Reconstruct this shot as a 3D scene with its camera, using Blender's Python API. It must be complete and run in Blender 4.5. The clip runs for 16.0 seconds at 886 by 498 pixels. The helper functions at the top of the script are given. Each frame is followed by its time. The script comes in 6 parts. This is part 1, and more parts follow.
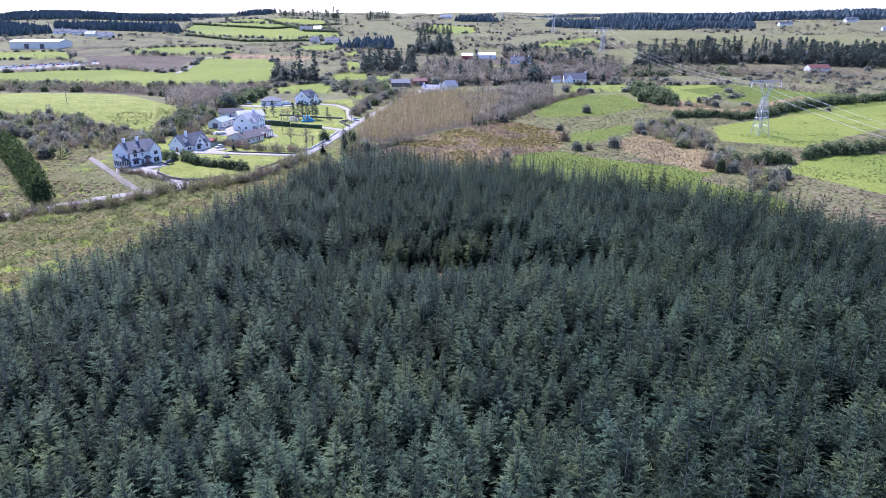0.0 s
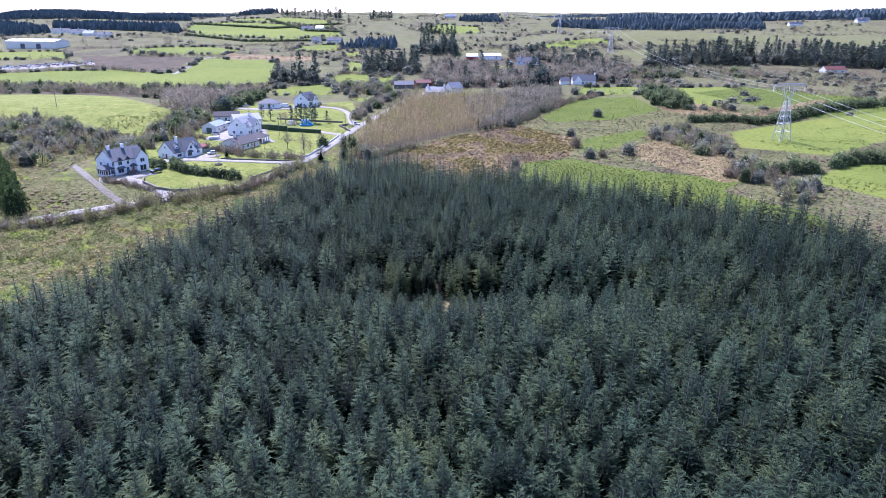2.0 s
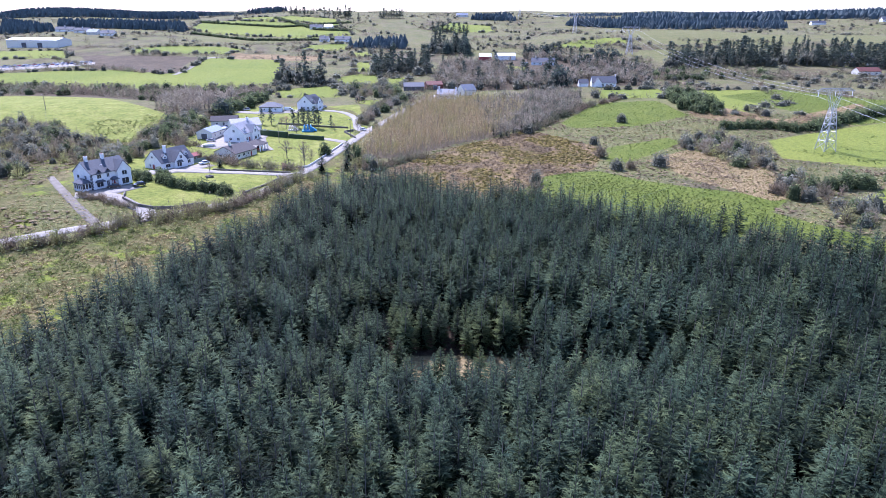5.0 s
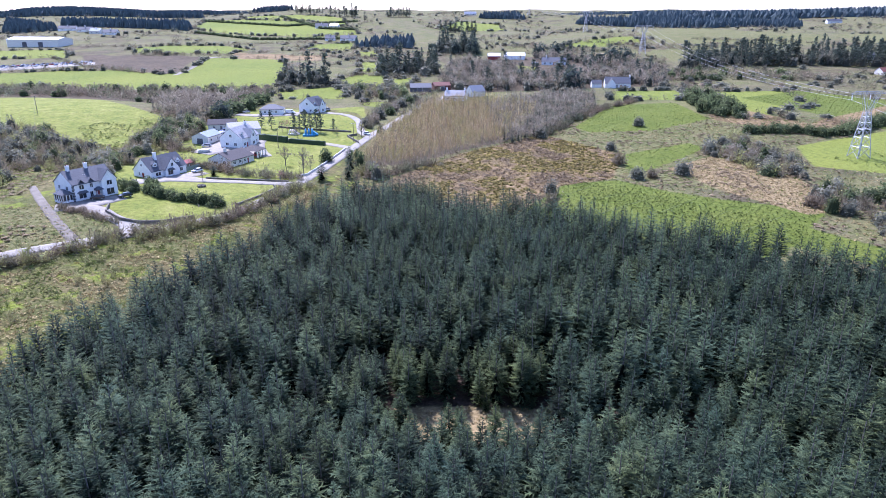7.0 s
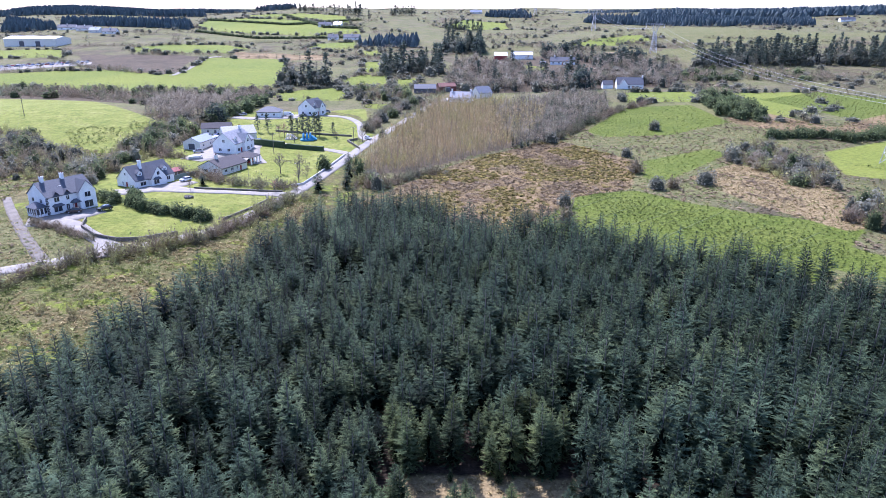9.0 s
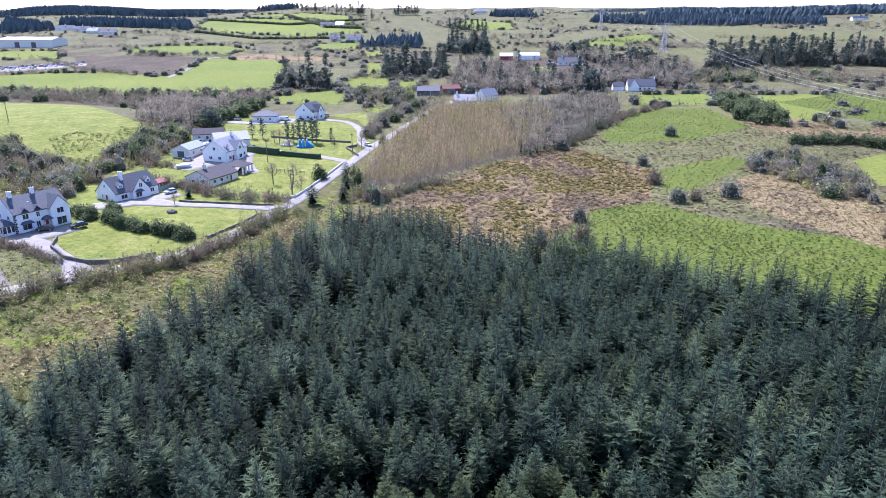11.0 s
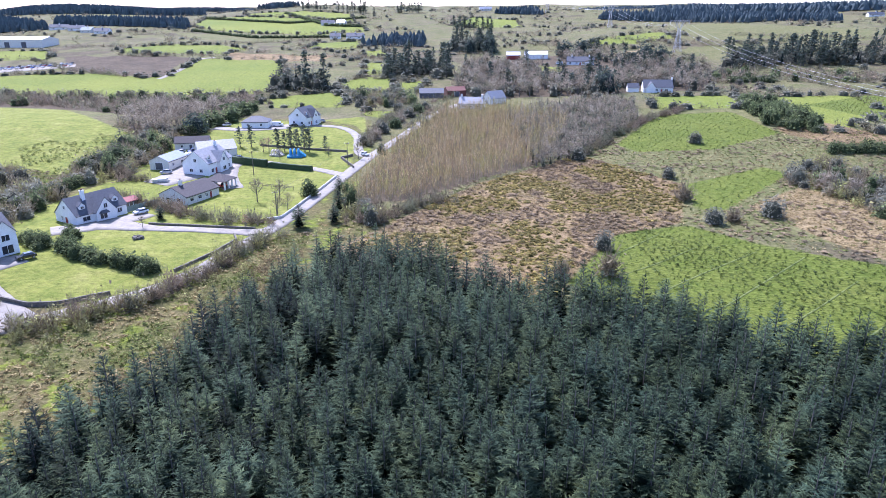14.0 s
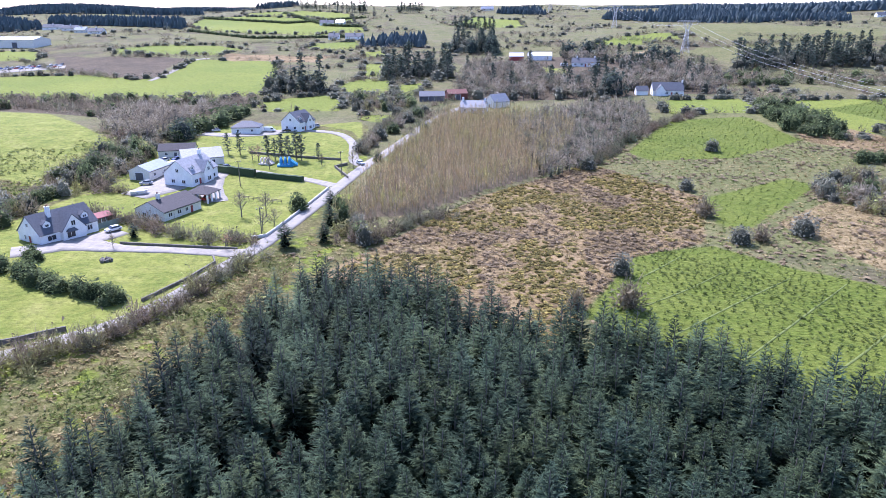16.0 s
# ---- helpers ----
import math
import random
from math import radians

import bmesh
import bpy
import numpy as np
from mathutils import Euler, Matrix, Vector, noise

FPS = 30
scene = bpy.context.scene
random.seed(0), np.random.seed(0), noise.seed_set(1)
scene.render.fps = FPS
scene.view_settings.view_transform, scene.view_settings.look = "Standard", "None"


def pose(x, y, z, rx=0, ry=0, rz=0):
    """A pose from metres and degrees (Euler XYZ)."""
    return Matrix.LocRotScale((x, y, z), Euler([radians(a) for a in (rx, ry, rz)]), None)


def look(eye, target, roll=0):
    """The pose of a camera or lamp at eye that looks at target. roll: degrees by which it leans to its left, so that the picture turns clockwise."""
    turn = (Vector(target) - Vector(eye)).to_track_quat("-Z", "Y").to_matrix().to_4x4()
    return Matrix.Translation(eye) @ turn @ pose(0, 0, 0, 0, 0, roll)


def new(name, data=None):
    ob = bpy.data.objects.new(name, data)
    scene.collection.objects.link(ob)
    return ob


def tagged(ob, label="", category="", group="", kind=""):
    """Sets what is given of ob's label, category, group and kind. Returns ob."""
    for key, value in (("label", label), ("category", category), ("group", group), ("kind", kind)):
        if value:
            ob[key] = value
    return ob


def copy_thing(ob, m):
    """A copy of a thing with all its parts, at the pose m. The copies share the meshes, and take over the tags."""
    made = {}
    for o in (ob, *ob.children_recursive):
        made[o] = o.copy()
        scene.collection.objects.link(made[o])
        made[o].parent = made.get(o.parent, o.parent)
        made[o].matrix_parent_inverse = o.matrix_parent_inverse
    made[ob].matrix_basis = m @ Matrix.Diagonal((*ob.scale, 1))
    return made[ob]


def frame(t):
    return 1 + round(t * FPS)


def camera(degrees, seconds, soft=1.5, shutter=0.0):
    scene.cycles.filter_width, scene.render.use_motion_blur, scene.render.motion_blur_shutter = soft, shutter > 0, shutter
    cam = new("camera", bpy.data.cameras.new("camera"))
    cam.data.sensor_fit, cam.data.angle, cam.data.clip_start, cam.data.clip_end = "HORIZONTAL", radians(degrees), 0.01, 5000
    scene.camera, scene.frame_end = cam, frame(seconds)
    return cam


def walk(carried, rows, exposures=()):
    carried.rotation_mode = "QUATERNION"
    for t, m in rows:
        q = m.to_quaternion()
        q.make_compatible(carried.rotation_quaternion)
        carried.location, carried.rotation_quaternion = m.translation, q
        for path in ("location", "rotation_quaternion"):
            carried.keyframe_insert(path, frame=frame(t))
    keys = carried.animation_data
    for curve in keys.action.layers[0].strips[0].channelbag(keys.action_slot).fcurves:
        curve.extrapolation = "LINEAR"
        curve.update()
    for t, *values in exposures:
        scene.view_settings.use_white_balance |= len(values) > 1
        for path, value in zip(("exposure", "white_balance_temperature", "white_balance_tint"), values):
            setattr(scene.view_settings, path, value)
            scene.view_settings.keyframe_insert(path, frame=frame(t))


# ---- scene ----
cam = camera(67.0, 16.0, soft=0.7)
METRES, EYE, TILT, LEAN, TURN = 144.0, 57.6, -18.7, 0.0, 0.0
ROWS = [
    (0.0, 0.0, 0.0, 0.0, -0.0, 0.0, 0.0),
    (0.5, -0.001, 0.0298, 0.0103, 0.09, 0.01, -0.02),
    (1.0, -0.0022, 0.0598, 0.0203, 0.15, 0.02, -0.08),
    (1.5, -0.0035, 0.0895, 0.0298, 0.21, 0.02, -0.11),
    (2.0, -0.0048, 0.119, 0.0399, 0.26, -0.01, -0.16),
    (2.5, -0.0061, 0.1489, 0.05, 0.39, -0.04, -0.2),
    (3.0, -0.0072, 0.1787, 0.0599, 0.54, -0.05, -0.27),
    (3.5, -0.0085, 0.2084, 0.0698, 0.65, -0.05, -0.32),
    (4.0, -0.01, 0.2383, 0.0795, 0.8, -0.06, -0.35),
    (6.5, -0.0161, 0.3863, 0.1291, 1.54, -0.19, -0.66),
    (7.0, -0.0176, 0.4159, 0.1391, 1.69, -0.21, -0.64),
    (7.5, -0.0188, 0.4456, 0.1493, 1.8, -0.2, -0.66),
    (8.0, -0.0195, 0.4753, 0.1591, 1.91, -0.25, -0.71),
    (8.5, -0.0206, 0.5047, 0.169, 2.03, -0.32, -0.71),
    (9.0, -0.0219, 0.5344, 0.1787, 2.11, -0.33, -0.74),
    (11.5, -0.0281, 0.6818, 0.2283, 2.53, -0.38, -0.71),
    (12.0, -0.0297, 0.7112, 0.2381, 2.59, -0.4, -0.71),
    (12.5, -0.0306, 0.7408, 0.2479, 2.65, -0.44, -0.7),
    (13.0, -0.0314, 0.7704, 0.2582, 2.72, -0.51, -0.71),
    (13.5, -0.0328, 0.8, 0.2679, 2.79, -0.53, -0.67),
    (14.0, -0.0343, 0.8294, 0.2777, 2.83, -0.54, -0.66),
    (14.5, -0.0353, 0.8593, 0.2873, 2.89, -0.55, -0.68),
    (15.0, -0.0364, 0.8887, 0.2973, 2.92, -0.58, -0.68),
    (15.5, -0.0377, 0.9184, 0.3072, 2.93, -0.57, -0.7),
    (16.0, -0.0389, 0.9477, 0.3167, 2.92, -0.54, -0.72),
]
walk(cam, [(t, pose(0, 0, EYE, TILT, LEAN, TURN) @ pose(METRES * x, METRES * y, METRES * z, 90 + pitch, roll, yaw)) for t, x, y, z, yaw, pitch, roll in ROWS],
     exposures=((0.0, 1.10, 5180, 34), (16.0, 1.16, 5300, 31)))

# ---- sky and sun: bright spring day, the sun high ahead and to the left ----
SUN_TO = Vector((-0.44, 0.70, 0.98)).normalized()
world = bpy.data.worlds.new("sky")
scene.world = world
world.use_nodes = True
wn = world.node_tree.nodes
sky = wn.new("ShaderNodeTexSky")
sky.sky_type = "NISHITA"
sky.sun_disc = False
sky.sun_elevation = math.asin(SUN_TO.z)
sky.sun_rotation = math.atan2(SUN_TO.x, SUN_TO.y)
sky.air_density, sky.dust_density, sky.ozone_density = 1.0, 0.8, 2.0
wn["Background"].inputs["Strength"].default_value = 0.145
world.node_tree.links.new(sky.outputs["Color"], wn["Background"].inputs["Color"])
sun = new("sun", bpy.data.lights.new("sun", "SUN"))
sun.data.energy, sun.data.angle, sun.data.color = 4.75, radians(0.6), (1.0, 0.95, 0.87)
sun.matrix_world = look(SUN_TO * 300, (0, 0, 0))

# ---- materials ----


def nodes_of(name, rough=0.8, metal=0.0):
    m = bpy.data.materials.new(name)
    m.use_nodes = True
    b = m.node_tree.nodes["Principled BSDF"]
    b.inputs["Roughness"].default_value, b.inputs["Metallic"].default_value = rough, metal
    return m, m.node_tree.nodes, m.node_tree.links, b


def noise_node(n, l, scale, detail=4, rough=0.6, kind="Object", stretch=(1, 1, 1)):
    c = n.new("ShaderNodeTexCoord")
    mp = n.new("ShaderNodeMapping")
    mp.inputs["Scale"].default_value = stretch
    t = n.new("ShaderNodeTexNoise")
    t.inputs["Scale"].default_value, t.inputs["Detail"].default_value, t.inputs["Roughness"].default_value = scale, detail, rough
    l.new(c.outputs[kind], mp.inputs["Vector"])
    l.new(mp.outputs["Vector"], t.inputs["Vector"])
    return t.outputs["Fac"]


def ramp(n, l, fac, stops):
    r = n.new("ShaderNodeValToRGB")
    e = r.color_ramp.elements
    while len(e) < len(stops):
        e.new(0.5)
    for k, (p, c) in zip(e, stops):
        k.position, k.color = p, (*c, 1)
    l.new(fac, r.inputs["Fac"])
    return r.outputs["Color"]


def mix(n, l, fac, a, b, mode="MIX"):
    m = n.new("ShaderNodeMix")
    m.data_type, m.blend_type = "RGBA", mode
    for v, s in ((fac, m.inputs[0]), (a, m.inputs[6]), (b, m.inputs[7])):
        if isinstance(v, (int, float)):
            s.default_value = v
        elif isinstance(v, tuple):
            s.default_value = (*v, 1)
        else:
            l.new(v, s)
    return m.outputs[2]


def bump(n, l, b, fac, strength, distance):
    k = n.new("ShaderNodeBump")
    k.inputs["Strength"].default_value, k.inputs["Distance"].default_value = strength, distance
    l.new(fac, k.inputs["Height"])
    l.new(k.outputs["Normal"], b.inputs["Normal"])


def plain(name, low, high, scale=3.0, rough=0.8, metal=0.0, relief=0.01, stretch=(1, 1, 1)):
    """A surface with broad stains and fine grain between two colours."""
    m, n, l, b = nodes_of(name, rough, metal)
    broad = ramp(n, l, noise_node(n, l, scale, 5, 0.65, stretch=stretch), ((0.3, low), (0.7, high)))
    fine = noise_node(n, l, scale * 14, 3)
    grain = ramp(n, l, fine, ((0.3, (0.78, 0.78, 0.78)), (0.7, (1.0, 1.0, 1.0))))
    l.new(mix(n, l, 1.0, broad, grain, "MULTIPLY"), b.inputs["Base Color"])
    if relief:
        bump(n, l, b, fine, 0.5, relief)
    return m


def foliage(name, stops, rough=0.75, vary=0.35, through_leaf=0.0, stand=None):
    """Plants: colour by the 'tone' of each plant and leaf, painted inner shade included, with a little difference from
    spray to spray.
    """
    m, n, l, b = nodes_of(name, rough)
    a = n.new("ShaderNodeAttribute")
    a.attribute_name = "tone"
    col = ramp(n, l, a.outputs["Fac"], stops)
    g = n.new("ShaderNodeNewGeometry")
    lo, hi = 1 - vary, 1 + vary
    isl = ramp(n, l, g.outputs["Random Per Island"], ((0.0, (lo, lo, lo)), (1.0, (hi, hi, hi * 0.95))))
    final = mix(n, l, 1.0, col, isl, "MULTIPLY")
    if stand:
        # neighbouring plants differ a little in hue
        ns = n.new("ShaderNodeTexNoise")
        ns.inputs["Scale"].default_value, ns.inputs["Detail"].default_value, ns.inputs["Roughness"].default_value = stand[0], 3, 0.75
        l.new(g.outputs["Position"], ns.inputs["Vector"])
        final = mix(n, l, 1.0, final, ramp(n, l, ns.outputs["Fac"], stand[1]), "MULTIPLY")
    l.new(final, b.inputs["Base Color"])
    b.inputs["Specular IOR Level"].default_value = 0.08
    if through_leaf:
        tr, ms = n.new("ShaderNodeBsdfTranslucent"), n.new("ShaderNodeMixShader")
        l.new(final, tr.inputs["Color"])
        ms.inputs["Fac"].default_value = through_leaf
        l.new(b.outputs[0], ms.inputs[1])
        l.new(tr.outputs[0], ms.inputs[2])
        l.new(ms.outputs[0], n["Material Output"].inputs["Surface"])
    return m


STANDS = (0.11, ((0.30, (0.76, 0.92, 1.02)), (0.50, (0.95, 1.02, 0.93)), (0.64, (1.12, 1.10, 0.80)), (0.76, (1.22, 1.10, 0.72))))
# low tones paint the shade inside the crowns; high ones are paler needle tips
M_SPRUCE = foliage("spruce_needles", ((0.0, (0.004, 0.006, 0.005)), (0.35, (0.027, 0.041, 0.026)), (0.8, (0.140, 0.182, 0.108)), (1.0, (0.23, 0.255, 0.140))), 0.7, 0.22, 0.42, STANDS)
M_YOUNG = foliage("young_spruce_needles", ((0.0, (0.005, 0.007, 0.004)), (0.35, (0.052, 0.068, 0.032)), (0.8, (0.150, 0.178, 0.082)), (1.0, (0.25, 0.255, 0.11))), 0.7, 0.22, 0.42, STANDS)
M_PINE = foliage("dark_conifer_needles", ((0.0, (0.034, 0.046, 0.040)), (0.6, (0.094, 0.120, 0.092)), (1.0, (0.18, 0.20, 0.14))), 0.8, 0.35, 0.25)
# lightened and blued: the haze of distance is mixed into this needle colour
M_FARWOOD = foliage("hazed_far_conifer_wood", ((0.0, (0.046, 0.064, 0.070)), (1.0, (0.080, 0.104, 0.106))), 0.9, 0.2)
M_LEAF = foliage("evergreen_leaves", ((0.0, (0.050, 0.064, 0.030)), (0.6, (0.150, 0.185, 0.082)), (1.0, (0.28, 0.31, 0.14))), 0.8, 0.3, 0.42)
M_IVY = foliage("grey_green_shrub_leaves", ((0.0, (0.080, 0.084, 0.062)), (0.5, (0.195, 0.196, 0.145)), (1.0, (0.34, 0.33, 0.25))), 0.85, 0.3, 0.42)
M_TWIG = foliage("bare_twigs", ((0.0, (0.100, 0.082, 0.052)), (0.5, (0.245, 0.205, 0.135)), (1.0, (0.38, 0.33, 0.225))), 0.85, 0.25, 0.35)
M_CROWN = foliage("pale_leafless_crowns", ((0.0, (0.17, 0.142, 0.105)), (0.5, (0.35, 0.300, 0.220)), (1.0, (0.50, 0.445, 0.335))), 0.85, 0.25, 0.35)
M_BUD = foliage("budding_twigs", ((0.0, (0.15, 0.13, 0.065)), (0.6, (0.34, 0.32, 0.14)), (1.0, (0.48, 0.50, 0.18))), 0.85, 0.3, 0.3)
M_ALDER = foliage("brown_catkin_twigs", ((0.0, (0.19, 0.140, 0.075)), (0.5, (0.45, 0.355, 0.20)), (1.0, (0.66, 0.58, 0.36))), 0.85, 0.4, 0.3, (0.06, ((0.36, (0.80, 0.92, 0.52)), (0.50, (1.0, 0.95, 0.85)), (0.64, (1.10, 0.98, 1.0)))))
M_FARTWIG = foliage("grey_brown_scrub_twigs", ((0.0, (0.085, 0.076, 0.056)), (0.5, (0.225, 0.202, 0.150)), (1.0, (0.37, 0.34, 0.26))), 0.85, 0.35, 0.3, (0.05, ((0.36, (0.85, 1.0, 0.80)), (0.60, (1.15, 1.0, 0.95)))))
M_GREYFIR = foliage("grey_green_fir_needles", ((0.0, (0.070, 0.076, 0.048)), (0.5, (0.170, 0.180, 0.120)), (1.0, (0.28, 0.29, 0.20))), 0.85, 0.3, 0.3)
M_GORSE = foliage("gorse", ((0.0, (0.095, 0.085, 0.030)), (0.5, (0.200, 0.168, 0.055)), (1.0, (0.36, 0.285, 0.080))), 0.8, 0.3, 0.35)
M_RUSH = foliage("rush_tufts", ((0.0, (0.060, 0.085, 0.020)), (0.6, (0.150, 0.180, 0.045)), (1.0, (0.30, 0.30, 0.10))), 0.8, 0.3, 0.3)
M_STRAW = foliage("dead_grass_tufts", ((0.0, (0.115, 0.085, 0.038)), (0.5, (0.265, 0.205, 0.092)), (1.0, (0.45, 0.37, 0.18))), 0.85, 0.3, 0.25)
M_BLOSSOM = foliage("pale_blossom", ((0.0, (0.25, 0.15, 0.10)), (1.0, (0.66, 0.38, 0.29))), 0.8, 0.3, 0.2)
M_HEATHER = foliage("brown_heather", ((0.0, (0.090, 0.068, 0.042)), (0.5, (0.190, 0.142, 0.086)), (1.0, (0.30, 0.235, 0.14))), 0.85, 0.3, 0.2)
M_CYPRESS = foliage("cypress_sprays", ((0.0, (0.022, 0.032, 0.012)), (0.6, (0.080, 0.110, 0.035)), (1.0, (0.16, 0.20, 0.06))), 0.8, 0.3, 0.2)
M_POLE = plain("alder_bark", (0.24, 0.21, 0.095), (0.42, 0.38, 0.19), 5, 0.9)
M_BARK = plain("bark", (0.08, 0.07, 0.058), (0.20, 0.18, 0.15), 5, 0.9)

M_RENDER = plain("white_wall_render", (0.76, 0.76, 0.74), (0.88, 0.88, 0.86), 0.7, 0.8)
M_CREAM = plain("cream_wall_render", (0.62, 0.60, 0.53), (0.76, 0.74, 0.67), 0.7, 0.8)
M_SLATE = plain("blue_grey_slate", (0.055, 0.062, 0.075), (0.10, 0.11, 0.125), 2.2, 0.75, relief=0.02)
M_BROWNROOF = plain("brown_roof_tile", (0.040, 0.034, 0.033), (0.080, 0.070, 0.068), 2.2, 0.85, relief=0.02)
M_PALEROOF = plain("pale_fibre_roof", (0.24, 0.24, 0.245), (0.36, 0.36, 0.365), 1.2, 0.7)
M_TIN = plain("metal_sheet_roof", (0.30, 0.32, 0.34), (0.42, 0.44, 0.46), 1.0, 0.35, 0.5)
M_REDPAINT = plain("red_paint", (0.22, 0.03, 0.025), (0.34, 0.05, 0.04), 1.5, 0.6)
M_RUST = plain("rusty_sheet", (0.10, 0.03, 0.02), (0.20, 0.07, 0.045), 1.5, 0.8)
M_DARKWALL = plain("dark_shed_wall", (0.07, 0.07, 0.08), (0.13, 0.13, 0.14), 1.5, 0.8)
M_QUOIN = plain("black_quoin_stone", (0.03, 0.03, 0.035), (0.07, 0.07, 0.075), 4, 0.7)
M_FRAME = plain("white_window_frame", (0.72, 0.72, 0.72), (0.82, 0.82, 0.82), 6, 0.4, relief=0)
M_DOOR = plain("red_door_paint", (0.20, 0.015, 0.02), (0.28, 0.03, 0.03), 5, 0.4, relief=0)
M_STONE = plain("field_stone", (0.09, 0.078, 0.062), (0.22, 0.195, 0.155), 2.5, 0.9, relief=0.05)
M_TIMBER = plain("fence_timber", (0.10, 0.085, 0.06), (0.22, 0.19, 0.14), 4, 0.85)
M_GREENWOOD = plain("grey_green_fence_board", (0.15, 0.20, 0.17), (0.24, 0.29, 0.25), 4, 0.8)
M_STEEL = plain("galvanised_steel", (0.36, 0.37, 0.38), (0.52, 0.53, 0.54), 5, 0.5, 0.6, relief=0)
M_WIRE = plain("aluminium_line", (0.45, 0.46, 0.47), (0.6, 0.6, 0.6), 5, 0.5, 0.4, relief=0)
M_TAR = plain("worn_tarmac", (0.185, 0.166, 0.132), (0.305, 0.278, 0.226), 0.4, 0.85, relief=0.01)
M_TRACK = plain("earth_track", (0.11, 0.095, 0.07), (0.22, 0.19, 0.14), 0.5, 0.95, relief=0.02)
M_GRAVEL = plain("pale_gravel", (0.205, 0.182, 0.140), (0.33, 0.298, 0.236), 0.6, 0.9, relief=0.02)
M_RUBBER = plain("black_rubber", (0.015, 0.015, 0.015), (0.03, 0.03, 0.03), 8, 0.8, relief=0)
M_BLUE = plain("blue_vinyl", (0.02, 0.20, 0.42), (0.04, 0.30, 0.55), 2, 0.45, relief=0)
M_VINYL = plain("cream_vinyl", (0.60, 0.52, 0.40), (0.72, 0.64, 0.50), 2, 0.45, relief=0)
M_HEDGE = plain("clipped_hedge", (0.015, 0.03, 0.010), (0.05, 0.085, 0.025), 3.0, 0.9, relief=0.12)
M_HOLD = plain("white_panel", (0.62, 0.63, 0.65), (0.78, 0.78, 0.80), 1.0, 0.5)
m, n, l, b = nodes_of("window_glass", 0.06)
b.inputs["Base Color"].default_value = (0.03, 0.035, 0.045, 1)
M_GLASS = m


def paint(name, colour):
    m, n, l, b = nodes_of(name, 0.25)
    c = ramp(n, l, noise_node(n, l, 2.0), ((0.3, tuple(v * 0.85 for v in colour)), (0.7, colour)))
    l.new(c, b.inputs["Base Color"])
    b.inputs["Coat Weight"].default_value = 0.5
    return m


M_CARS = [paint("white_car_paint", (0.75, 0.75, 0.76)), paint("black_car_paint", (0.02, 0.02, 0.025)), paint("silver_car_paint", (0.42, 0.43, 0.45)),
          paint("red_car_paint", (0.35, 0.03, 0.03)), paint("blue_car_paint", (0.05, 0.10, 0.28))]


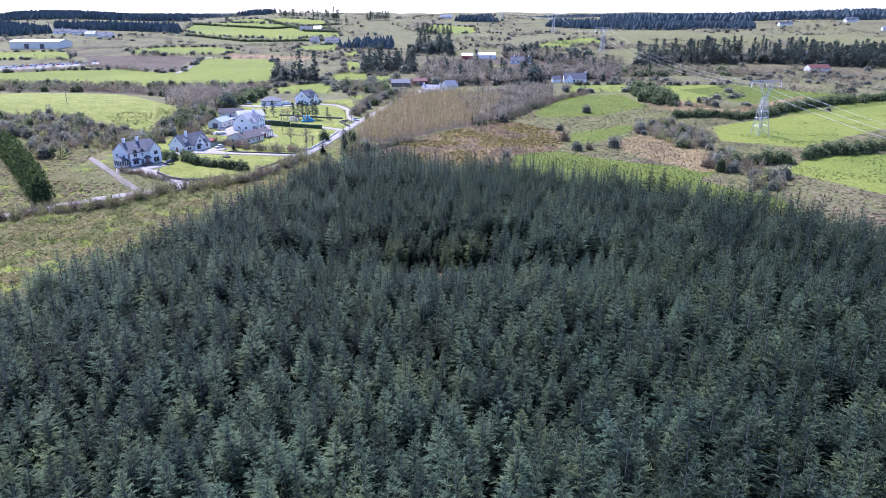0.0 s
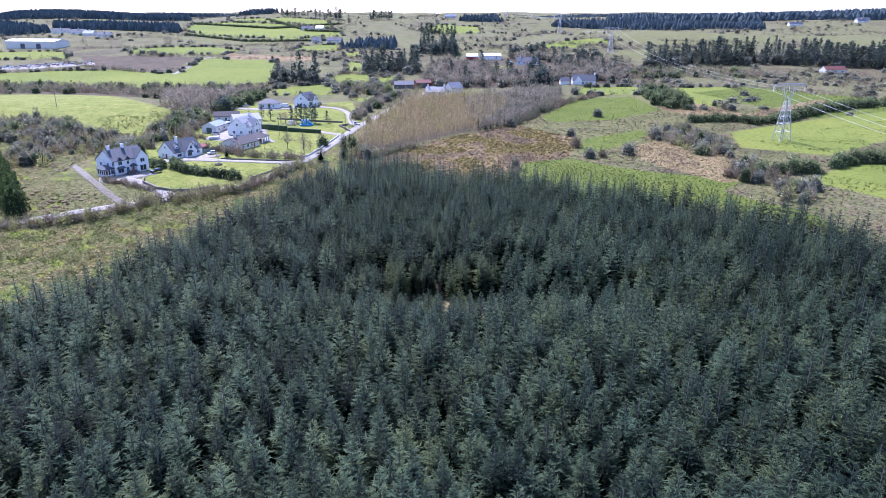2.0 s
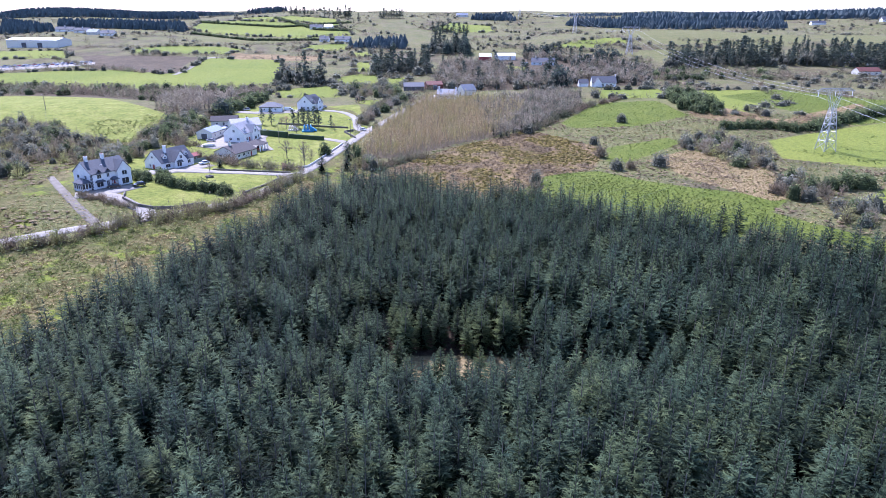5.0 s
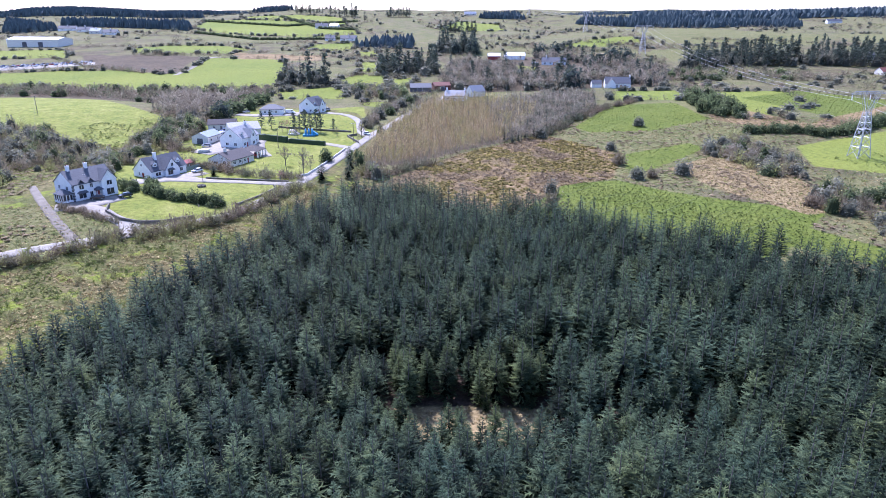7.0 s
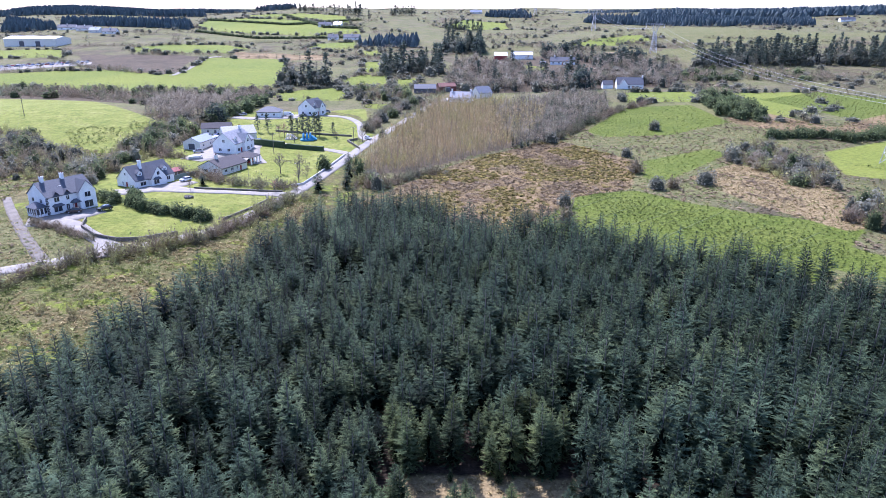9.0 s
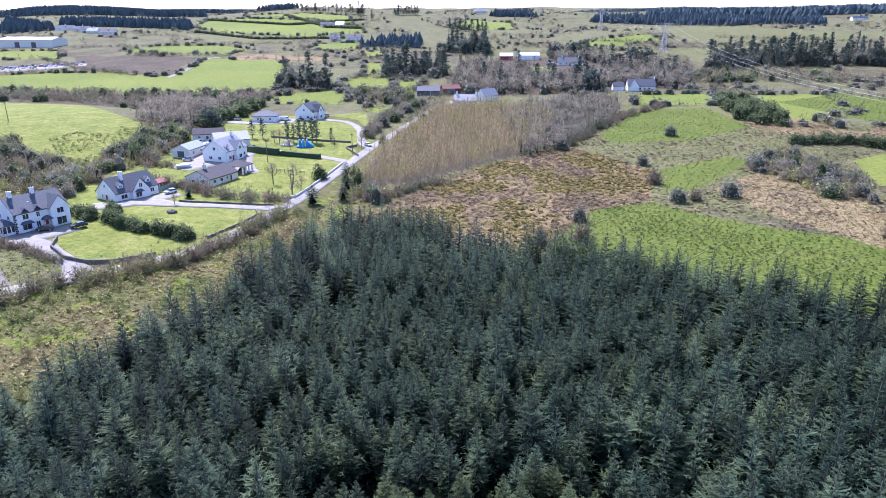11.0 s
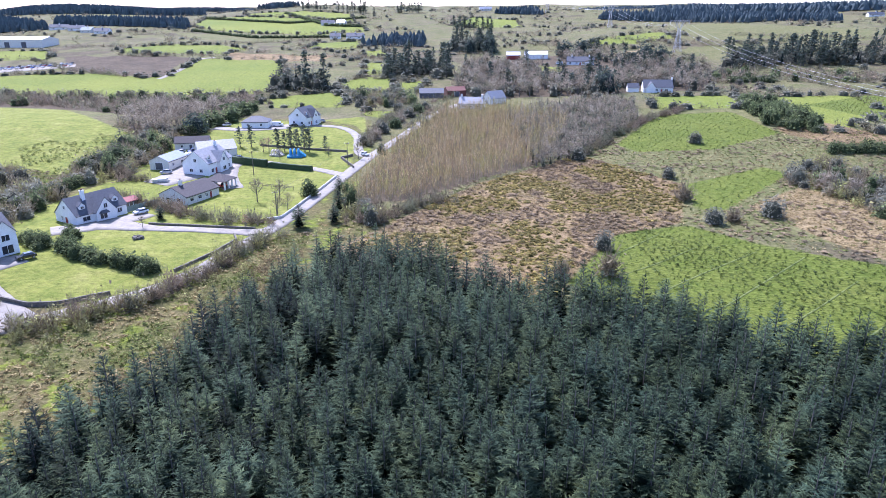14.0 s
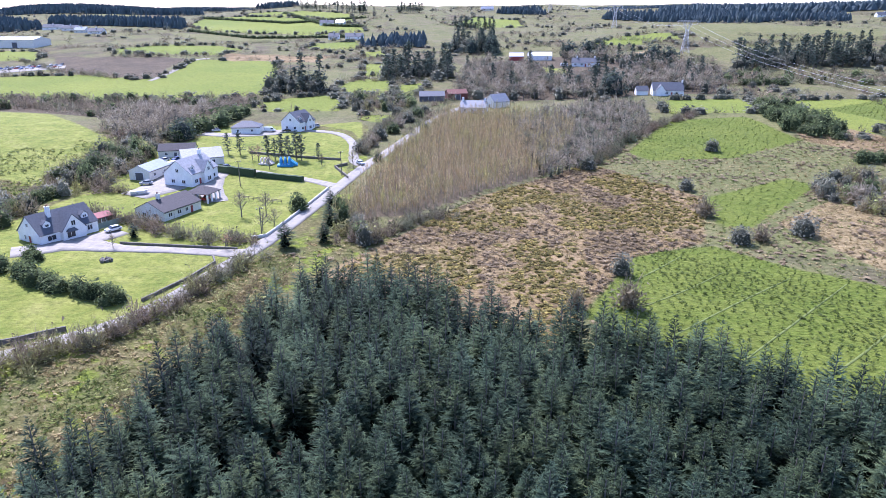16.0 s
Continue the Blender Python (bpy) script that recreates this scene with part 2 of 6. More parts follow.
def ground_material():
    m, n, l, b = nodes_of("land", 0.95)
    b.inputs["Specular IOR Level"].default_value = 0.1
    masks = []
    for name in ("cover_a", "cover_b", "cover_c"):
        a = n.new("ShaderNodeAttribute")
        a.attribute_name = name
        s = n.new("ShaderNodeSeparateColor")
        l.new(a.outputs["Color"], s.inputs["Color"])
        masks += [s.outputs["Red"], s.outputs["Green"], s.outputs["Blue"]]
    broad, mid, fine = noise_node(n, l, 0.012, 5), noise_node(n, l, 0.07, 6, 0.65), noise_node(n, l, 0.45, 6, 0.7)
    tuft = noise_node(n, l, 0.9, 4, 0.7, stretch=(1, 1.6, 1))

    def edge(mask):
        # a ragged border: the mask is pushed about by the noise
        a = n.new("ShaderNodeMath")
        a.operation = "ADD"
        l.new(mask, a.inputs[0])
        s = n.new("ShaderNodeMath")
        s.operation, s.inputs[1].default_value, s.inputs[2].default_value = "MULTIPLY_ADD", 0.7, -0.35
        l.new(fine, s.inputs[0])
        l.new(s.outputs[0], a.inputs[1])
        r = n.new("ShaderNodeMapRange")
        r.inputs[1].default_value, r.inputs[2].default_value = 0.38, 0.62
        l.new(a.outputs[0], r.inputs[0])
        return r.outputs[0]

    rough_land = mix(n, l, 0.5, ramp(n, l, mid, ((0.36, (0.060, 0.075, 0.015)), (0.48, (0.102, 0.094, 0.028)), (0.62, (0.155, 0.116, 0.054)))),
                     ramp(n, l, tuft, ((0.35, (0.045, 0.055, 0.014)), (0.52, (0.125, 0.122, 0.040)), (0.68, (0.270, 0.230, 0.120)))))
    # wet green flushes
    marsh = mix(n, l, ramp(n, l, noise_node(n, l, 0.12, 6, 0.7), ((0.53, (0, 0, 0)), (0.60, (0.8, 0.8, 0.8)))), rough_land,
                ramp(n, l, fine, ((0.3, (0.090, 0.130, 0.012)), (0.7, (0.235, 0.275, 0.032)))))
    bog = mix(n, l, 0.5, ramp(n, l, mid, ((0.35, (0.062, 0.049, 0.028)), (0.65, (0.140, 0.106, 0.060)))), ramp(n, l, fine, ((0.3, (0.038, 0.032, 0.022)), (0.7, (0.130, 0.105, 0.066)))))
    meadow = mix(n, l, 0.5, ramp(n, l, mid, ((0.35, (0.100, 0.112, 0.032)), (0.65, (0.168, 0.150, 0.064)))), ramp(n, l, fine, ((0.3, (0.085, 0.095, 0.028)), (0.7, (0.190, 0.180, 0.075)))))
    # unfarmed land: olive grass, brown bog in broad patches, and a few green flushes
    rough_land = mix(n, l, 0.5, ramp(n, l, mid, ((0.36, (0.090, 0.112, 0.028)), (0.50, (0.140, 0.134, 0.056)), (0.64, (0.190, 0.160, 0.085)))),
                     ramp(n, l, tuft, ((0.35, (0.060, 0.064, 0.024)), (0.68, (0.200, 0.178, 0.090)))))
    rough_land = mix(n, l, ramp(n, l, noise_node(n, l, 0.014, 6, 0.7, stretch=(1, 0.6, 1)), ((0.48, (0, 0, 0)), (0.62, (0.8, 0.8, 0.8)))), rough_land, bog)
    rough_land = mix(n, l, ramp(n, l, noise_node(n, l, 0.03, 6, 0.7), ((0.49, (0, 0, 0)), (0.57, (0.85, 0.85, 0.85)))), rough_land, meadow)
    pasture = mix(n, l, 0.35, ramp(n, l, broad, ((0.35, (0.122, 0.160, 0.024)), (0.65, (0.196, 0.215, 0.036)))),
                  ramp(n, l, fine, ((0.3, (0.092, 0.126, 0.020)), (0.7, (0.212, 0.226, 0.046)))))
    plantation = mix(n, l, 0.5, ramp(n, l, mid, ((0.35, (0.079, 0.114, 0.014)), (0.65, (0.137, 0.158, 0.028)))),
                     ramp(n, l, tuft, ((0.34, (0.041, 0.062, 0.010)), (0.5, (0.108, 0.136, 0.018)), (0.7, (0.172, 0.182, 0.042)))))
    heath = mix(n, l, 0.5, ramp(n, l, noise_node(n, l, 0.045, 7, 0.68), ((0.34, (0.058, 0.046, 0.022)), (0.46, (0.150, 0.108, 0.046)), (0.55, (0.330, 0.240, 0.118)), (0.66, (0.135, 0.108, 0.032)))),
                ramp(n, l, tuft, ((0.35, (0.070, 0.053, 0.026)), (0.65, (0.285, 0.200, 0.096)))))
    straw = mix(n, l, 0.5, ramp(n, l, mid, ((0.35, (0.180, 0.132, 0.058)), (0.65, (0.325, 0.250, 0.122)))), ramp(n, l, tuft, ((0.35, (0.120, 0.088, 0.040)), (0.65, (0.360, 0.280, 0.140)))))
    lawn = mix(n, l, 0.45, ramp(n, l, noise_node(n, l, 0.11, 6, 0.7), ((0.35, (0.115, 0.152, 0.022)), (0.5, (0.185, 0.205, 0.036)), (0.66, (0.275, 0.268, 0.075)))), ramp(n, l, fine, ((0.35, (0.112, 0.142, 0.024)), (0.65, (0.245, 0.250, 0.058)))))
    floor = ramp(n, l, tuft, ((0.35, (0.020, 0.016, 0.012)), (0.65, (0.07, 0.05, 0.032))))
    col = rough_land
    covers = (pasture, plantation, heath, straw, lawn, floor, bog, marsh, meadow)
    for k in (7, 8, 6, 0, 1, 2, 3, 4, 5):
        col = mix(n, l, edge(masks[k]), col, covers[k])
    mottle = ramp(n, l, noise_node(n, l, 0.62, 9, 0.78), ((0.30, (0.42, 0.42, 0.40)), (0.50, (1.0, 1.0, 1.0)), (0.72, (1.38, 1.36, 1.30))))
    col = mix(n, l, 0.85, col, mottle, "MULTIPLY")
    l.new(col, b.inputs["Base Color"])
    bump(n, l, b, tuft, 1.0, 0.5)
    return m


M_LAND = ground_material()

# ---- the lie of the land ----
PROFILE_Y = (-8600, 0, 173, 288, 374, 461, 547, 634, 720, 864, 1040, 1240, 1440, 2000, 2900, 3900, 4900)
PROFILE_Z = (28, -2.9, -2.9, 0, 2.1, 4.3, 8.6, 13.8, 19.5, 29, 40, 53, 61, 64, 72, 92, 116)
# x, y, half-width, half-depth, height
BUMPS = (
    (-133, 267, 48, 48, 3.5),
    (-259, 432, 100, 64, 7.0),
    (138, 475, 86, 80, 5.0),
    (-330, 1408, 270, 290, 17.0),
    (245, 930, 172, 130, 11.0),
)


def height(x, y):
    """The height of the land at x, y (numbers or arrays)."""
    x, y = np.asarray(x, float), np.asarray(y, float)
    z = sum(np.interp(y + d, PROFILE_Y, PROFILE_Z) for d in (-36, -18, 0, 18, 36)) / 5
    for cx, cy, sx, sy, a in BUMPS:
        z = z + a * np.exp(-((x - cx) / sx) ** 2 - ((y - cy) / sy) ** 2)
    far = np.clip((y - 610) / 860, 0, 1)
    return z + far * (7 * np.sin(x / 139 + 1.3) * np.sin(y / 206 + 0.6) + 4.3 * np.sin(x / 74 + y / 120))


COVER = ("pasture", "plantation", "heath", "straw", "lawn", "forest", "bog", "marsh", "meadow")
FIELDS = (
    ("lawn", ((-140, 290), (-118, 268), (-112, 258), (-100, 250), (-80, 254), (-70, 272), (-62, 305), (-60, 330), (-52, 372), (-56, 395), (-62, 440), (-90, 475), (-130, 470), (-134, 430), (-128, 380), (-138, 340))),
    ("lawn", ((-138, 352), (-177, 368), (-218, 372), (-290, 420), (-350, 505), (-300, 508), (-234, 492), (-166, 428))),
    ("pasture", ((149, 372), (211, 410), (302, 464), (344, 452), (271, 351), (244, 371), (172, 319), (139, 335))),
    ("pasture", ((140, 273), (171, 302), (240, 309), (179, 225), (160, 235))),
    ("pasture", ((160, 538), (223, 557), (210, 481), (148, 429))),
    ("pasture", ((96, 541), (149, 546), (136, 490), (91, 490))),
    ("pasture", ((-440, 580), (-410, 630), (-368, 645), (-348, 652), (-294, 652), (-258, 634), (-241, 639), (-246, 675), (-254, 734), (-228, 739), (-182, 745), (-150, 640), (-139, 572), (-164, 560), (-200, 559), (-233, 552), (-273, 558), (-313, 562))),
    ("pasture", ((-362, 801), (-334, 838), (-279, 848), (-235, 821), (-247, 777), (-291, 768), (-343, 775))),
    ("pasture", ((-560, 790), (-433, 796), (-398, 757), (-396, 729), (-428, 731), (-520, 715))),
    ("pasture", ((-387, 1047), (-420, 1180), (-358, 1203), (-268, 1158), (-160, 1054), (-145, 1008), (-201, 973), (-278, 976), (-333, 995))),
    ("meadow", ((-375, 960), (-279, 959), (-216, 923), (-235, 880), (-322, 896))),
    ("pasture", ((-182, 890), (-136, 908), (-125, 845), (-160, 818), (-180, 841))),
    ("pasture", ((-123, 797), (-100, 830), (-89, 784), (-102, 763))),
    ("pasture", ((-105, 723), (-81, 723), (-70, 666), (-93, 650))),
    ("pasture", ((-105, 605), (-91, 638), (-66, 631), (-62, 569), (-86, 564))),
    ("pasture", ((-63, 610), (-40, 617), (-43, 575), (-54, 561))),
    ("pasture", ((-140, 540), (-121, 560), (-98, 571), (-81, 535), (-84, 517), (-121, 513))),
    ("pasture", ((-69, 505), (-37, 506), (-37, 490), (-51, 482), (-67, 492))),
    ("meadow", ((-654, 1192), (-630, 1316), (-501, 1188), (-629, 1165))),
    ("pasture", ((-388, 1268), (-281, 1246), (-200, 1198), (-173, 1085), (-264, 1176), (-355, 1195))),
    ("pasture", ((-43, 1079), (-14, 1235), (54, 1202), (55, 1085), (-5, 1047))),
    ("pasture", ((100, 829), (137, 882), (195, 906), (201, 862), (136, 821))),
    ("meadow", ((169, 782), (255, 827), (248, 754), (196, 724))),
    ("meadow", ((203, 937), (282, 1055), (351, 970), (424, 917), (385, 842), (299, 844), (222, 839))),
    ("meadow", ((430, 930), (560, 1010), (700, 980), (640, 880), (470, 850))),
    ("straw", ((115, 761), (158, 801), (155, 764), (118, 728))),
    ("lawn", ((45, 701), (62, 693), (60, 669), (43, 670))),
    ("bog", ((-387, 749), (-337, 754), (-263, 751), (-257, 689), (-243, 633), (-263, 639), (-292, 657), (-333, 665))),
    ("bog", ((-420, 560), (-307, 554), (-270, 554), (-231, 548), (-197, 553), (-162, 555), (-146, 560), (-138, 536), (-151, 505), (-165, 481), (-185, 479), (-202, 483), (-253, 500), (-330, 520), (-400, 530))),
    ("bog", ((-634, 1152), (-588, 1170), (-485, 1138), (-447, 1046), (-550, 1044))),
    ("bog", ((-22, 560), (-14, 697), (20, 748), (70, 760), (139, 720), (166, 646), (141, 569), (100, 570), (74, 555), (12, 548))),
    ("meadow", ((20, 300), (66, 355), (36, 400), (55, 430), (85, 480), (150, 500), (150, 430), (130, 330), (124, 312), (89, 297), (54, 313))),
    ("plantation", ((16, 269), (34, 304), (55, 311), (69, 296), (85, 286), (114, 273), (80, 230), (57, 235), (38, 244), (24, 255))),
    ("plantation", ((37, 311), (94, 263), (119, 230), (120, 208), (83, 244), (38, 284))),
    ("plantation", ((55, 417), (85, 474), (124, 479), (129, 430), (93, 405), (61, 403))),
    ("plantation", ((67, 355), (102, 378), (107, 368), (71, 326), (62, 327))),
    ("plantation", ((174, 507), (232, 558), (318, 490), (300, 461), (213, 414))),
    ("heath", ((-42, 288), (-22, 324), (-3, 357), (19, 379), (36, 400), (66, 355), (54, 313), (33, 302), (16, 270), (10, 250), (-8, 262), (-26, 276))),
    ("heath", ((140, 483), (178, 423), (263, 500), (257, 472), (166, 393), (130, 429))),
    ("heath", ((-244, 785), (-141, 774), (-145, 730), (-231, 739))),
    ("straw", ((79, 330), (104, 352), (117, 335), (124, 312), (120, 275), (106, 269), (89, 297))),
    ("straw", ((-3, 348), (23, 357), (40, 355), (17, 336), (0, 339))),
    ("straw", ((-36, 258), (-30, 299), (2, 281), (-9, 300), (-29, 314))),
    ("lawn", ((-113, 265), (-92, 270), (-76, 265), (-80, 252), (-99, 249), (-112, 260))),
    ("lawn", ((-103, 302), (-101, 317), (-76, 312), (-64, 308), (-70, 302), (-91, 301))),
    ("lawn", ((-107, 289), (-68, 299), (-67, 290), (-78, 278), (-88, 281))),
    ("lawn", ((-92, 364), (-100, 387), (-64, 369), (-61, 323), (-70, 312), (-84, 332))),
    ("lawn", ((-104, 410), (-63, 402), (-65, 383), (-106, 396))),
    ("lawn", ((-129, 431), (-116, 454), (-86, 450), (-68, 441), (-58, 406), (-109, 424))),
    ("lawn", ((-87, 478), (-66, 489), (-55, 430), (-66, 464))),
    ("meadow", ((-144, 255), (-126, 258), (-101, 242), (-105, 234), (-121, 224))),
)
FOREST = ((-106, 36), (-102, 100), (-98, 126), (-85, 143), (-76, 160), (-70, 186), (-62, 203), (-55, 219), (-50, 244), (-47, 262), (-37, 274), (-25, 272), (-8, 260), (5, 252), (18, 252), (27, 246), (39, 237), (62, 230), (79, 215), (97, 202), (121, 171), (150, 110), (120, 36))
MARSH = ((-230, 140), (-75, 120), (-40, 270), (-20, 300), (-44, 335), (-50, 400), (-60, 480), (-140, 480), (-160, 400), (-250, 350))
CLEARING = ((-13, 158), (-1, 159.5), (12, 158.5), (13.5, 154), (8, 148), (-7, 148), (-13.5, 153))
ALDER = ((-47, 326), (-23, 336), (-5, 360), (18, 383), (32, 420), (40, 470), (11, 508), (-22, 503), (-35, 440), (-44, 380))
HOLLOW = ((-36, 220), (-26, 225), (-23, 219), (-25, 212), (-33, 213))


def inside(px, py, poly):
    """Which of the points lie in the polygon."""
    hit = np.zeros(np.shape(px), bool)
    for (x0, y0), (x1, y1) in zip(poly, poly[1:] + poly[:1]):
        if y0 != y1:
            hit ^= ((y0 > py) != (y1 > py)) & (px < (x1 - x0) * (py - y0) / (y1 - y0) + x0)
    return hit


def mesh_object(name, verts, faces, materials, index=None, tone=None, smooth=False):
    """A mesh from arrays; faces all of one length."""
    verts, faces = np.asarray(verts, np.float32), np.asarray(faces, np.int32)
    me = bpy.data.meshes.new(name)
    k = faces.shape[1]
    me.vertices.add(len(verts))
    me.vertices.foreach_set("co", verts.ravel())
    me.loops.add(faces.size)
    me.loops.foreach_set("vertex_index", faces.ravel())
    me.polygons.add(len(faces))
    me.polygons.foreach_set("loop_start", np.arange(0, faces.size, k, dtype=np.int32))
    for mt in materials:
        me.materials.append(mt)
    if index is not None:
        me.polygons.foreach_set("material_index", np.asarray(index, np.int32))
    me.polygons.foreach_set("use_smooth", np.full(len(faces), smooth))
    if tone is not None:
        me.attributes.new("tone", "FLOAT", "POINT").data.foreach_set("value", np.asarray(tone, np.float32))
    me.update(calc_edges=True)
    return new(name, me)


def make_ground():
    # rings round a point under the path, close together where the camera passes
    cx, cy = 0.0, -40.0
    radii = [2.0]
    while radii[-1] < 5400:
        r = radii[-1]
        radii.append(r + (6 if r < 60 else 3.3 if r < 640 else r * 0.018))
    front = np.radians(np.linspace(-50, 50, 360))
    back = np.radians(np.linspace(50, 310, 66)[1:-1])
    ang = np.concatenate([front, back])
    r, a = np.meshgrid(radii, ang, indexing="ij")
    x, y = cx + r * np.sin(a), cy + r * np.cos(a)
    z = height(x, y)
    nr, na = x.shape
    i, j = np.meshgrid(np.arange(nr - 1), np.arange(na), indexing="ij")
    jn = (j + 1) % na
    faces = np.stack([i * na + j, i * na + jn, (i + 1) * na + jn, (i + 1) * na + j], -1).reshape(-1, 4)[:, ::-1]
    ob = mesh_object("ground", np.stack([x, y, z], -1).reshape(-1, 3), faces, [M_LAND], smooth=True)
    fx, fy = x.ravel(), y.ravel()
    cover = np.zeros((9, fx.size), np.float32)
    for kind, poly in FIELDS:
        k = COVER.index(kind)
        a_ = np.array(poly, float)
        lo, hi = a_.min(0) - 4, a_.max(0) + 4
        near = np.nonzero((fx > lo[0]) & (fx < hi[0]) & (fy > lo[1]) & (fy < hi[1]))[0]
        qx, qy = fx[near], fy[near]
        dist = np.full(len(near), 1e9)
        for (x0, y0), (x1, y1) in zip(poly, poly[1:] + poly[:1]):
            ex, ey = x1 - x0, y1 - y0
            f = np.clip(((qx - x0) * ex + (qy - y0) * ey) / (ex * ex + ey * ey + 1e-9), 0, 1)
            dist = np.minimum(dist, np.hypot(qx - x0 - f * ex, qy - y0 - f * ey))
        sign = np.where(inside(qx, qy, poly), 1, -1)
        cover[k][near] = np.maximum(cover[k][near], np.clip(0.5 + sign * dist / 5, 0, 1))
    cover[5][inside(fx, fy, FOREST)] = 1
    cover[6][inside(fx, fy, ALDER)] = 1
    cover[7][inside(fx, fy, MARSH)] = 1
    sel = inside(fx, fy, CLEARING)
    cover[5][sel], cover[3][sel] = 0, 1
    for name, k in (("cover_a", 0), ("cover_b", 3), ("cover_c", 6)):
        rgba = np.ones((fx.size, 4), np.float32)
        rgba[:, :3] = cover[k:k + 3].T
        ob.data.attributes.new(name, "FLOAT_COLOR", "POINT").data.foreach_set("color", rgba.ravel())
    return tagged(ob, "rolling land of green pasture, rough grass and brown heath", "ground", kind="structure")


make_ground()


def ribbon(name, pts, widths, material, lift, label, category, kind="structure"):
    """A road or drive draped on the land, with a slightly raised crown and a thickness."""
    p = [Vector(q) for q in pts]
    fine, wid = [], []
    for k in range(len(p) - 1):
        a, b_, c, d = p[max(k - 1, 0)], p[k], p[k + 1], p[min(k + 2, len(p) - 1)]
        steps = max(2, int((c - b_).length / 2.5))
        for s in range(steps):
            t = s / steps
            fine.append(0.5 * ((2 * b_) + (c - a) * t + (2 * a - 5 * b_ + 4 * c - d) * t * t + (3 * b_ - a - 3 * c + d) * t ** 3))
            wid.append(widths[k] * (1 - t) + widths[k + 1] * t)
    fine.append(p[-1])
    wid.append(widths[-1])
    verts, faces = [], []
    cols = (-0.5, -0.49, -0.25, 0, 0.25, 0.49, 0.5)
    for k, q in enumerate(fine):
        d = (fine[min(k + 1, len(fine) - 1)] - fine[max(k - 1, 0)]).normalized()
        side = Vector((d.y, -d.x))
        for c in cols:
            v = q + side * (c * wid[k] * (1 + 0.04 * math.sin(k * 1.7)))
            verts.append((v.x, v.y, float(height(v.x, v.y)) + (-0.2 if abs(c) == 0.5 else lift + 0.06 * (1 - 4 * c * c))))
    w = len(cols)
    for k in range(len(fine) - 1):
        for c in range(w - 1):
            faces.append((k * w + c, k * w + c + 1, (k + 1) * w + c + 1, (k + 1) * w + c))
    return tagged(mesh_object(name, verts, faces, [material], smooth=True), label, category, kind=kind)


ribbon("road", ((-210, 150), (-165, 188), (-142, 206), (-120, 223), (-105, 233), (-89, 245.5), (-76, 259.5), (-70.5, 272), (-66.5, 288), (-61.5, 308), (-57, 336), (-52.5, 369), (-48, 399), (-43, 422), (-38, 449), (-30, 490), (-19, 520), (0, 560), (20, 620)),
       [4.8] * 19, M_TAR, 0.16, "narrow country road of pale worn tarmac", "road")
ribbon("driveway", ((-95, 241), (-100, 246.5), (-107, 252), (-115.5, 258), (-124, 260)), (9, 5, 4.5, 6, 8), M_TAR, 0.13, "tarmac drive curving up to the white house", "driveway")
ribbon("driveway", ((-64, 300), (-71, 300), (-84, 300.5), (-96, 300), (-104, 301), (-110, 302)), (7, 4.5, 4.2, 5, 9, 12), M_GRAVEL, 0.13, "pale gravel drive to the dormer bungalow", "driveway")
ribbon("driveway", ((-50, 397), (-54, 402), (-57, 415), (-61, 436), (-68, 452), (-76, 460), (-92, 463), (-108, 457), (-124, 447)), (6, 4.5, 4, 4, 4, 4.5, 6, 9, 8), M_TAR, 0.13, "long curving drive round a green lawn", "driveway")
ribbon("driveway", ((-55, 366), (-65, 373), (-80, 380), (-92, 384), (-101, 381), (-97, 362), (-88, 345)), (5, 4.2, 4.2, 6, 9, 9, 7), M_GRAVEL, 0.13, "white gravel drive to the farm yard", "driveway")
ribbon("forecourt", ((-120, 293), (-113, 298), (-108, 305), (-103, 314)), (9, 9, 8.5, 7), M_GRAVEL, 0.11, "pale gravel forecourt of the dormer bungalow", "forecourt")
ribbon("forecourt", ((-128, 258), (-121, 262), (-114, 272)), (8, 9, 7), M_TAR, 0.11, "tarmac forecourt of the white house", "forecourt")
ribbon("farmyard", ((-118, 350), (-113, 362), (-112, 378), (-118, 394)), (12, 16, 18, 14), M_GRAVEL, 0.10, "gravel farmyard between the buildings", "yard")
ribbon("yard", ((-134, 450), (-118, 449), (-100, 457)), (8, 7, 9), M_TAR, 0.11, "tarmac yard in front of the garage", "yard")
ribbon("storage_yard", ((-440, 650), (-400, 668), (-345, 695)), (26, 30, 16), M_GRAVEL, 0.1, "pale gravel storage yard with rows of cars", "yard")
ribbon("farm_track", ((-243, 628), (-243, 640), (-246, 675), (-254, 734), (-245, 749)), (4, 4.5, 5, 5, 4), M_GRAVEL, 0.1, "pale track along the edge of a brown bog", "track")
ribbon("farm_track", ((-104, 229), (-113, 238), (-124, 250), (-139, 268), (-152, 285)), (3.4, 3.2, 3, 2.8, 2.4), M_TRACK, 0.1, "grassy stone track through rough ground", "track")

# ---- plants: shapes made once, then set out over the land ----
rng = np.random.default_rng(7)


